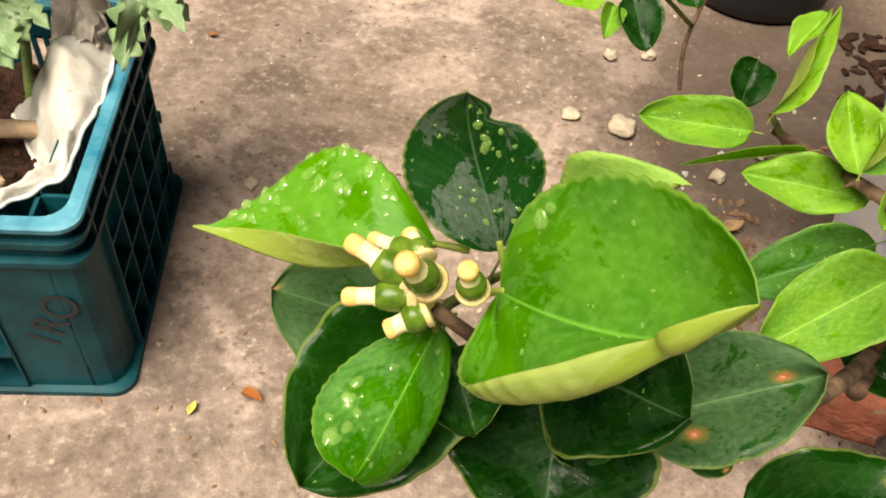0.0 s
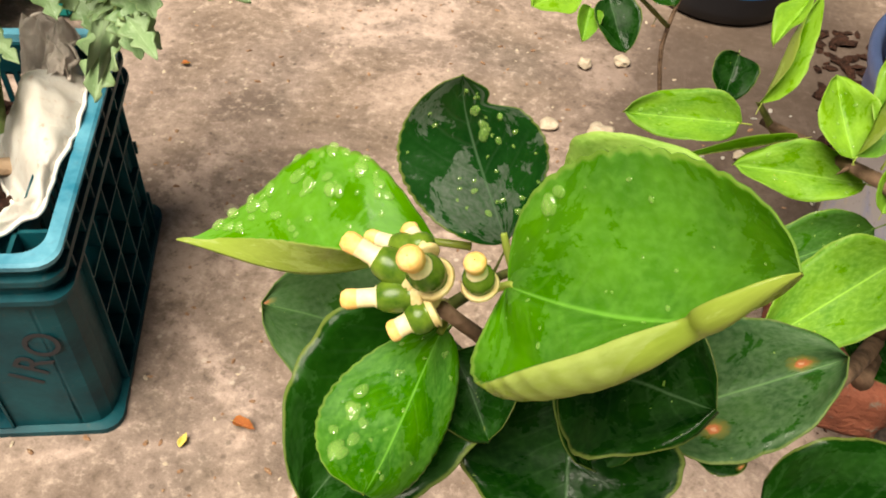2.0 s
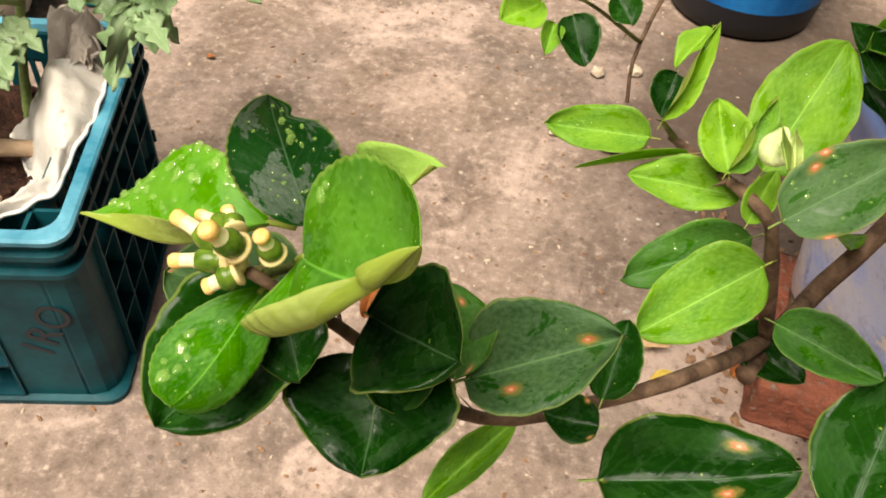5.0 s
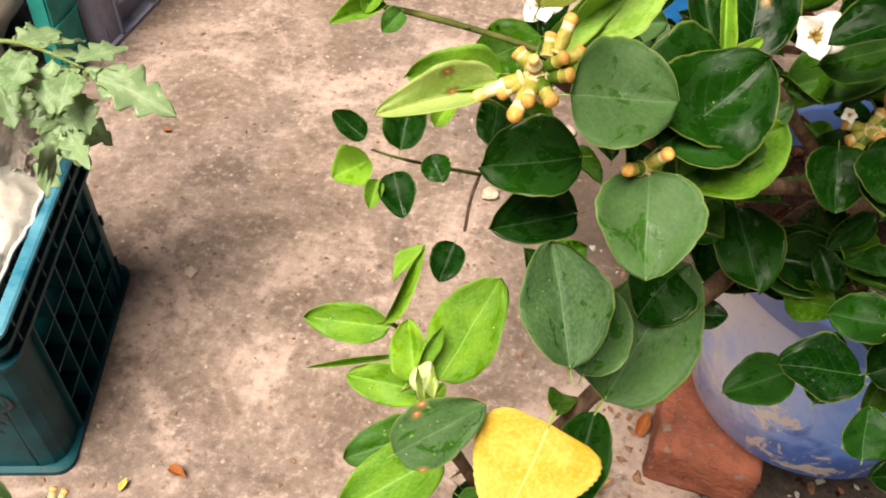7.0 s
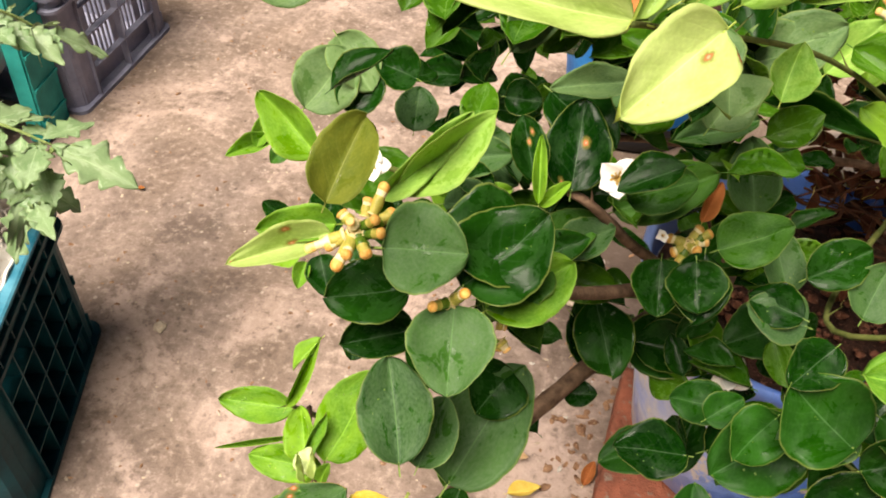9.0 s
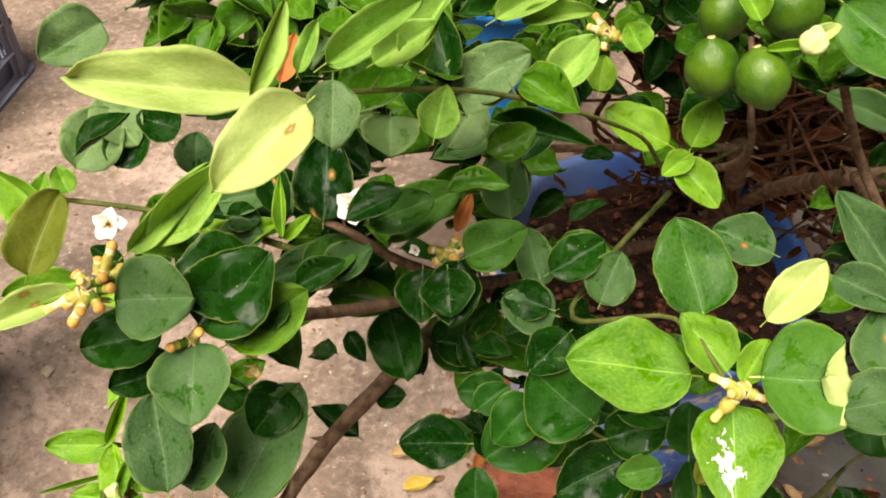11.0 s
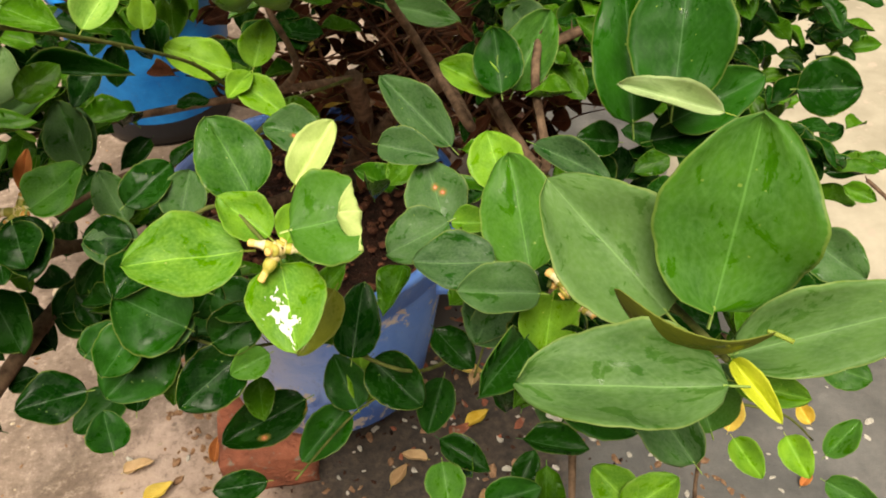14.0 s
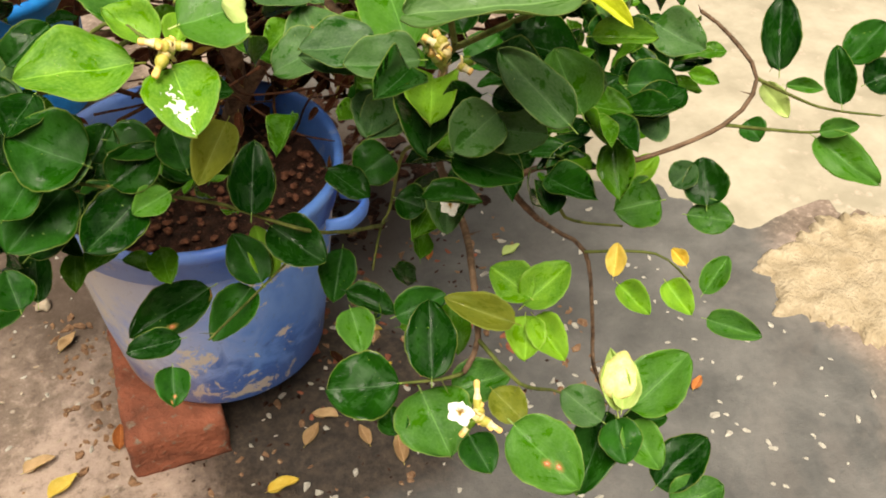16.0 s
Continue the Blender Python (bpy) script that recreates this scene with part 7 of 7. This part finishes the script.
def blossom(place, normal, size):
    m = TO_TREE @ Matrix.Translation(place) @ Vector(normal).to_track_quat("Z", "Y").to_matrix().to_4x4()
    top = new("blossom")
    top.parent = tree
    top["label"] = "white five-petalled lime blossom"
    top.matrix_basis = m
    for i in range(5):
        bm = bmesh.new()
        bmesh.ops.create_grid(bm, x_segments=8, y_segments=4, size=0.5)
        for v in bm.verts:
            u, s = v.co.x + 0.5, v.co.y * 2
            h = 0.46 * math.sin(math.pi * min(1, u * 0.88 + 0.1)) ** 0.6
            v.co = Vector((u * size, s * h * size, (0.30 * u - 0.55 * u * u + 0.25 * s * s * 0.3 + 0.08 * noise.noise((i, u * 3, s))) * size))
        bmesh.ops.solidify(bm, geom=bm.faces[:], thickness=size * 0.04)
        ob = part("petal", bm, WHITE, top)
        ob.matrix_basis = pose(0, 0, 0, 0, rnd.uniform(-70, -25), 72 * i + rnd.uniform(-14, 14))
    bm = bmesh.new()
    for i in range(9):
        a, lean = i * 0.7, rnd.uniform(0.1, 0.3)
        tube(bm, [(0, 0, 0), (lean * size * 0.5 * math.cos(a), lean * size * 0.5 * math.sin(a), size * 0.3), (lean * size * math.cos(a), lean * size * math.sin(a), size * 0.5)], size * 0.03, size * 0.045, 5)
    part("stamens", bm, STAMEN, top)
    return top


blossom((0.304, 0.352, 0.847), (-0.05, -0.78, 0.62), 0.0118)
blossom((0.420, 0.479, 0.909), (0.03, -0.86, 0.51), 0.0121)
blossom((0.205, 0.297, 0.876), (0.23, -0.74, 0.63), 0.0082)
blossom((0.397, 0.389, 0.681), (-0.21, -0.63, 0.75), 0.0129)
blossom((0.574, 0.109, 0.690), (-0.29, -0.53, 0.80), 0.0080)
blossom((0.617, 0.214, 0.736), (-0.35, -0.69, 0.64), 0.0075)
blossom((0.332, 0.365, 0.806), (-0.11, -0.74, 0.66), 0.0039)


def lime(place, r, mat, seed, label):
    bm = bmesh.new()
    bmesh.ops.create_uvsphere(bm, u_segments=28, v_segments=18, radius=r)
    for v in bm.verts:
        d = v.co.normalized()
        nip = max(0, abs(d.z) - 0.93) * 1.6
        v.co = v.co * (1 + 0.03 * noise.noise(d * 1.7 + Vector((seed, 0, 0))) + nip)
        v.co.z *= 1.12
    me = bpy.data.meshes.new("lime_fruit")
    for f in bm.faces:
        f.smooth = True
    bm.to_mesh(me)
    bm.free()
    me.materials.append(mat)
    ob = new("lime_fruit", me)
    ob.parent = tree
    ob["label"] = label
    ob.matrix_basis = TO_TREE @ Matrix.Translation(place) @ Euler((2.5 + 0.3 * seed % 0.6, 0.3 * seed % 0.7 - 0.3, seed)).to_matrix().to_4x4()
    bm = bmesh.new()
    bmesh.ops.create_cone(bm, cap_ends=True, segments=7, radius1=r * 0.16, radius2=r * 0.08, depth=r * 0.16)
    cx = part("calyx", bm, CALYX, ob)
    cx.matrix_basis = pose(0, 0, -r * 1.17)


lime((0.508, 0.440, 0.880), 0.0142, RIND, 0.4, "small green lime")
lime((0.486, 0.462, 0.870), 0.0150, RIND, 1.3, "small green lime")
lime((0.525, 0.484, 0.898), 0.0165, RIND, 2.2, "small green lime")
lime((0.494, 0.501, 0.881), 0.0145, RIND, 3.1, "small green lime")
lime((0.696, 0.485, 0.895), 0.0185, RINDY, 5.5, "yellowish ripening lime")



def curled_leaf(place, normal, width, length, mat, label):
    """A young leaf still rolled into a soft creased lump."""
    bm = bmesh.new()
    vs = bmesh.ops.create_icosphere(bm, subdivisions=4, radius=0.5)["verts"]
    for v in vs:
        d = v.co.normalized()
        a = math.atan2(d.y, d.x)
        groove = 0.10 * math.cos(a * 2 + d.z * 3.0) + 0.18 * noise.noise(d * 1.8) + 0.07 * noise.noise(d * 5)
        v.co = Vector((v.co.x * (1 + groove) * (1 - 0.35 * d.z), v.co.y * (1 + groove) * (1 - 0.2 * d.z), v.co.z))
    m = Vector(normal).to_track_quat("Y", "Z").to_matrix().to_4x4()
    bmesh.ops.transform(bm, verts=bm.verts, matrix=TO_TREE @ Matrix.Translation(place) @ m @ Matrix.Diagonal((width, width * 0.7, length, 1)))
    part("curled_leaf", bm, mat, tree, label)


YOUNG = mottled("young_pale_leaf", (0.42, 0.52, 0.20), (0.58, 0.66, 0.32), 220, 0.5, None, 0.5, 0.001)
FADED = mottled("faded_curled_leaf", (0.62, 0.58, 0.18), (0.80, 0.74, 0.36), 160, 0.5, (0.55, 0.30, 0.12), 0.5, 0.001)
curled_leaf((0.180, 0.250, 0.714), (-0.2, -0.6, 0.75), 0.0105, 0.0145, YOUNG, "pale rolled young leaf")
curled_leaf((0.697, 0.130, 0.636), (-0.4, -0.4, 0.8), 0.022, 0.031, FADED, "pale yellow curled leaf")
curled_leaf((0.527, 0.440, 0.905), (-0.2, -0.6, 0.75), 0.013, 0.016, YOUNG, "pale rolled young leaf")

# dry tangle of dead twigs behind the trunk, with dead leaves caught in it
for i in range(100):
    jit = random.Random(100 + i)
    p = Vector((jit.gauss(0.70, 0.11), jit.gauss(0.81, 0.06), jit.gauss(0.55, 0.07)))
    d = Vector((jit.uniform(-1, 1), jit.uniform(-0.5, 0.5), jit.uniform(-0.7, 0.7))).normalized() * jit.uniform(0.05, 0.13)
    k = Vector((jit.gauss(0, 0.008), jit.gauss(0, 0.008), jit.gauss(0, 0.008)))
    bm = bmesh.new()
    tube(bm, [p - d, p - d * 0.3 + k, p + d * 0.3 - k * 1.3, p + d], jit.uniform(0.0014, 0.0036), 0.0008, 5, 0.2)
    bmesh.ops.transform(bm, verts=bm.verts, matrix=TO_TREE)
    part("dry_twig", bm, DRY, tree, "dead reddish brown twig")
for i in range(150):
    jit = random.Random(300 + i)
    p = Vector((jit.gauss(0.68, 0.10), jit.gauss(0.84, 0.07), jit.gauss(0.52, 0.07)))
    ln = jit.uniform(0.02, 0.042)
    ob = new("dead_leaf", blade_mesh("dd", 0, "oval", 0.5, 0.3, i % 4))
    ob.parent = tree
    ob["label"] = "shrivelled brown leaf"
    ob.matrix_basis = TO_TREE @ leaf_frame(p, p + Vector((jit.uniform(-1, 1), jit.uniform(-1, 1), jit.uniform(-1, 0.3))).normalized() * ln, ln * 0.5, (jit.uniform(-1, 1), -0.6, 1))

# ---- water drops on the near shoot's leaves ----
def dew(ob, spots):
    """Flattened drops resting on the upper skin: (from u, to u, from v, to v, count, least radius, greatest radius)."""
    me = ob.data
    layer = me.uv_layers["blade"].data
    tops = [(p, layer[p.loop_start].uv) for p in me.polygons if p.material_index == 0 and len(p.vertices) == 4]
    bm = bmesh.new()
    for u0, u1, v0, v1, count, r0, r1 in spots:
        here = [p for p, uv in tops if u0 <= uv[0] <= u1 and v0 <= uv[1] <= v1]
        for _ in range(count):
            p = here[rnd.randrange(len(here))]
            loc = ob.matrix_basis @ p.center
            up = (ob.matrix_basis.to_3x3().inverted().transposed() @ p.normal).normalized()
            r = r0 + (r1 - r0) * rnd.random() ** 2.2
            vs = bmesh.ops.create_icosphere(bm, subdivisions=3, radius=r)["verts"]
            seed = rnd.uniform(0, 50)
            for v in vs:
                v.co *= 1 + 0.22 * noise.noise(v.co / r * 0.9 + Vector((seed, 0, 0)))
            bmesh.ops.transform(bm, verts=vs, matrix=Matrix.Translation(loc + up * r * 0.10) @ up.to_track_quat("Z", "Y").to_matrix().to_4x4() @ Matrix.Rotation(rnd.uniform(0, 3), 4, "Z") @ Matrix.Diagonal((1.25, 0.9, 0.42, 1)))
    drop = obj("dew", bm, WATER, ob, "clear water drops")
    drop.matrix_parent_inverse = ob.matrix_basis.inverted()
    drop["kind"] = "stuff"


dew(LEFT_LEAF, [(0.15, 0.85, 0.02, 0.22, 30, 0.0007, 0.0016), (0.1, 0.8, 0.05, 0.45, 34, 0.0004, 0.0011)])
dew(DARK_LEAF, [(0.1, 0.9, 0.05, 0.95, 34, 0.00025, 0.0006), (0.6, 0.8, 0.2, 0.45, 3, 0.0006, 0.0010)])
dew(BIG_LEAF, [(0.2, 0.32, 0.90, 0.97, 3, 0.0010, 0.0013), (0.05, 0.9, 0.2, 0.95, 22, 0.0002, 0.0005)])
dew(LOW_LEAF, [(0.45, 0.85, 0.72, 0.93, 12, 0.0008, 0.0015), (0.1, 0.9, 0.1, 0.9, 16, 0.0003, 0.0006)])
for ob, b, t, w, n in ALL_LEAVES[14:24]:
    dew(ob, [(0.1, 0.9, 0.1, 0.9, 9, 0.0004, 0.0010)])


# ---- tomato plant in the near crate ----
tomato = thing("tomato_plant", "tomato plant with pale lobed leaves leaning out of the crate", "plant", pose(-0.46, 0.70, 0.21))
TO_TOM = Matrix.Translation((0.46, -0.70, -0.21))


def lobed_leaflet(p, way, normal, ln, wd, seed):
    """A pointed leaflet with deep irregular lobes."""
    jit = random.Random(seed)
    nu, nv = 22, 4
    v, f, w = [], [], []
    ph = jit.uniform(0, 6)
    for i in range(nu + 1):
        u = i / nu
        h = 0.5 * math.sin(math.pi * u ** 0.7) ** 0.8
        h *= 0.46 + 0.54 * abs(math.sin(u * 12.5 + ph)) ** 0.7 + 0.08 * math.sin(u * 33)
        for j in range(-nv, nv + 1):
            s = j / nv
            v.append((u + 0.16 * abs(s) * (1 - u) * 0.8, h * s, -0.18 * u * u + 0.10 * abs(s) * h + 0.04 * math.sin(u * 14 + ph) * s * s))
            w.append((u, 0.5 + s * 0.5))
    c = 2 * nv + 1
    for i in range(nu):
        for j in range(c - 1):
            f.append((i * c + j, (i + 1) * c + j, (i + 1) * c + j + 1, i * c + j + 1))
    me = bpy.data.meshes.new("leaflet")
    me.from_pydata(v, [], f)
    layer = me.uv_layers.new(name="blade")
    layer.data.foreach_set("uv", [x for face in f for k in face for x in w[k]])
    me.polygons.foreach_set("use_smooth", [True] * len(f))
    me.materials.append(TOMATO)
    b = bmesh.new()
    b.from_mesh(me)
    bmesh.ops.solidify(b, geom=b.faces[:], thickness=0.008)
    b.to_mesh(me)
    b.free()
    ob = new("leaflet", me)
    ob.parent = tomato
    ob.matrix_basis = TO_TOM @ leaf_frame(p, Vector(p) + Vector(way).normalized() * ln, wd, normal)
    return ob


def tomato_leaf(root, tip, sag, size, seed):
    """A compound leaf: a stalk with paired lobed leaflets and one at its end."""
    a, b = Vector(root), Vector(tip)
    mid = (a + b) / 2 + Vector((0, 0, sag))
    bm = bmesh.new()
    tube(bm, [a, mid, b], 0.0032, 0.0014, 7, 0.1)
    bmesh.ops.transform(bm, verts=bm.verts, matrix=TO_TOM)
    part("stalk", bm, TOMSTEM, tomato)
    jit = random.Random(seed)
    d = (b - a).normalized()
    side = d.cross(Vector((0, 0, 1))).normalized()
    lobed_leaflet(b, d + Vector((0, 0, -0.3)), (0, -0.3, 1), size * 1.25, size * 0.72, seed)
    for k, t in enumerate((0.38, 0.55, 0.74, 0.9)):
        q = a * (1 - t) ** 2 + mid * 2 * t * (1 - t) + b * t * t
        for s in (-1, 1):
            lobed_leaflet(q, side * s + d * jit.uniform(0.2, 0.7) + Vector((0, 0, jit.uniform(-0.4, 0.1))), (jit.uniform(-0.3, 0.3), -0.3, 1), size * jit.uniform(0.6, 1.0), size * jit.uniform(0.38, 0.6), seed * 10 + k * 2 + s)


bm = bmesh.new()
tube(bm, [(-0.52, 0.66, 0.20), (-0.50, 0.68, 0.34), (-0.46, 0.70, 0.46), (-0.44, 0.74, 0.56)], 0.006, 0.004, 9, 0.1)
bmesh.ops.transform(bm, verts=bm.verts, matrix=TO_TOM)
part("stem", bm, TOMSTEM, tomato)
tomato_leaf((-0.46, 0.70, 0.46), (-0.325, 0.705, 0.45), 0.015, 0.085, 11)
tomato_leaf((-0.32, 0.70, 0.45), (-0.345, 0.66, 0.40), 0.005, 0.075, 17)
tomato_leaf((-0.47, 0.69, 0.42), (-0.40, 0.72, 0.37), 0.02, 0.07, 12)
tomato_leaf((-0.49, 0.68, 0.36), (-0.50, 0.60, 0.34), 0.03, 0.07, 13)
tomato_leaf((-0.44, 0.74, 0.56), (-0.38, 0.82, 0.52), 0.03, 0.07, 14)
tomato_leaf((-0.45, 0.72, 0.52), (-0.52, 0.62, 0.50), 0.03, 0.08, 15)
tomato_leaf((-0.44, 0.74, 0.56), (-0.48, 0.84, 0.50), 0.03, 0.08, 16)

# white grow sack between the crates
bm = bmesh.new()
blob(bm, 0.19, 8.4, 0.8, 0.35, 4)
for v in bm.verts:
    v.co.z = max(v.co.z + 0.13, 0.0)
    v.co += v.co.normalized() * 0.012 * noise.noise(v.co * 24)
ob = tagged(obj("sack", bm, SACK), "slumped pale woven grow sack on the floor", "sack")
ob.matrix_world = pose(-1.0, 1.10, 0)

# ---- litter on the floor ----
def stone(x, y, r, flat, seed, label, mat=STONE):
    bm = bmesh.new()
    blob(bm, r, seed, flat, 0.5, 3)
    lo = min(v.co.z for v in bm.verts)
    bmesh.ops.translate(bm, verts=bm.verts, vec=(0, 0, -lo - 0.001))
    ob = tagged(obj("stone", bm, mat), label, "stone", "stones on the floor")
    ob.matrix_world = pose(x, y, 0, 0, 0, seed * 77)


stone(0.148, 1.088, 0.019, 0.6, 1.1, "pale rounded stone on the concrete")
stone(0.108, 1.266, 0.011, 0.7, 2.1, "small pale pebble on the concrete")
stone(0.169, 1.294, 0.014, 0.5, 2.9, "small yellowish pebble on the concrete")
stone(0.070, 1.096, 0.014, 0.4, 3.7, "small brownish stone chip on the concrete")
stone(-0.334, 0.800, 0.010, 0.4, 4.4, "small pale stone chip on the concrete")
stone(0.30, 1.03, 0.012, 0.6, 5.2, "small pale stone on the damp floor")
stone(0.36, 1.10, 0.010, 0.6, 6.2, "small pale stone on the damp floor")


def fallen(x, y, ang, ln, tone, label):
    ob = tagged(new("fallen_leaf", blade_mesh(tone, 0, "oval", 0.25, 0.3, int(ang) % 4)), label, "leaf", "fallen leaves")
    a = radians(ang)
    ob.matrix_world = leaf_frame((x, y, 0.004), (x + ln * math.cos(a), y + ln * math.sin(a), 0.006), ln * 0.5, (0, 0, 1))


NEAR_POT = ((0.684, 0.564, 95, 0.035, "be"), (0.235, 0.715, 5, 0.045, "be"), (0.30, 0.60, 35, 0.045, "be"), (0.53, 0.55, -5, 0.045, "ye"), (1.045, 0.838, 10, 0.04, "pa"), (0.78, 0.835, 15, 0.035, "pa"), (0.717, 0.518, 80, 0.045, "be"), (-0.215, 0.49, -15, 0.030, "br"), (-0.26, 0.445, 80, 0.018, "ye"), (0.745, 0.783, -40, 0.05, "ye"), (0.26, 0.66, 20, 0.05, "ye"), (0.73, 0.67, 20, 0.045, "ye"))
ROUND_ABOUT = ((0.31, 0.92, 40, 0.04, "be"), (0.92, 0.88, 60, 0.03, "br"), (1.17, 0.455, 30, 0.03, "br"), (0.60, 0.60, 40, 0.04, "be"), (0.82, 0.70, 120, 0.035, "be"), (0.36, 0.70, 75, 0.04, "br"), (0.66, 0.63, 160, 0.04, "be"), (0.76, 0.74, 60, 0.035, "be"), (0.84, 0.80, 20, 0.04, "be"), (0.70, 0.72, 110, 0.03, "dd"), (0.90, 0.72, 10, 0.04, "dd"), (-0.526, 1.09, 0, 0.018, "br"))
for x, y, ang, ln, tone in NEAR_POT + ROUND_ABOUT:
    fallen(x, y, ang, ln, tone, {"ye": "yellow fallen leaf on the concrete", "br": "curled brown fallen leaf on the floor", "be": "dry beige fallen leaf on the floor", "dd": "dark decayed fallen leaf on the floor", "pa": "bleached pale fallen leaf on the floor"}[tone])

for name, mat, label, count, xr, yr, size in (
        ("petals", PETAL, "scattered white fallen petals", 110, (0.55, 1.55), (0.25, 1.0), (0.003, 0.0075)),
        ("petals", PETAL, "scattered white fallen petals and crumbs", 110, (0.2, 0.75), (0.5, 1.25), (0.002, 0.006)),
        ("litter", LITTER, "brown leaf crumbs and bits of bark", 260, (0.35, 1.1), (0.45, 1.2), (0.003, 0.010)),
        ("litter", LITTER, "brown leaf scraps strewn beside the brick", 70, (0.30, 0.40), (0.66, 1.0), (0.003, 0.010)),
        ("crumbs", SOIL, "dark soil crumbs round the foot of the pot", 240, (0.42, 1.0), (0.5, 0.98), (0.0015, 0.005)),
        ("rubble", BRICK, "small red brick chips under the tree", 60, (0.62, 1.0), (0.6, 0.95), (0.004, 0.012)),
        ("litter", SOIL, "dark decayed leaves heaped behind the pot", 520, (0.50, 1.10), (0.98, 1.5), (0.006, 0.022)),
        ("petals", PETAL, "white petals fallen on the damp grey floor", 70, (0.85, 1.45), (0.12, 0.65), (0.003, 0.0075)),
        ("litter", LITTER, "tiny brown crumbs strewn over the concrete", 420, (-0.75, 0.35), (0.35, 1.7), (0.0015, 0.005)),
        ("grit", STONE, "tiny pale grit strewn over the concrete", 260, (-0.75, 0.35), (0.35, 1.7), (0.0012, 0.0042))):
    bm = bmesh.new()
    for i in range(count):
        r = rnd.uniform(*size) * rnd.uniform(0.6, 1.0)
        vs = blob(bm, r, i * 0.9, 0.35, 0.8, 1)
        bmesh.ops.transform(bm, verts=vs, matrix=pose(rnd.uniform(*xr), rnd.uniform(*yr), r * 0.22, rnd.uniform(-15, 15), 0, rnd.uniform(0, 360)) @ Matrix.Diagonal((1.3, 0.75, 1, 1)))
    tagged(obj(name, bm, mat, smooth=False), label, name, kind="stuff")
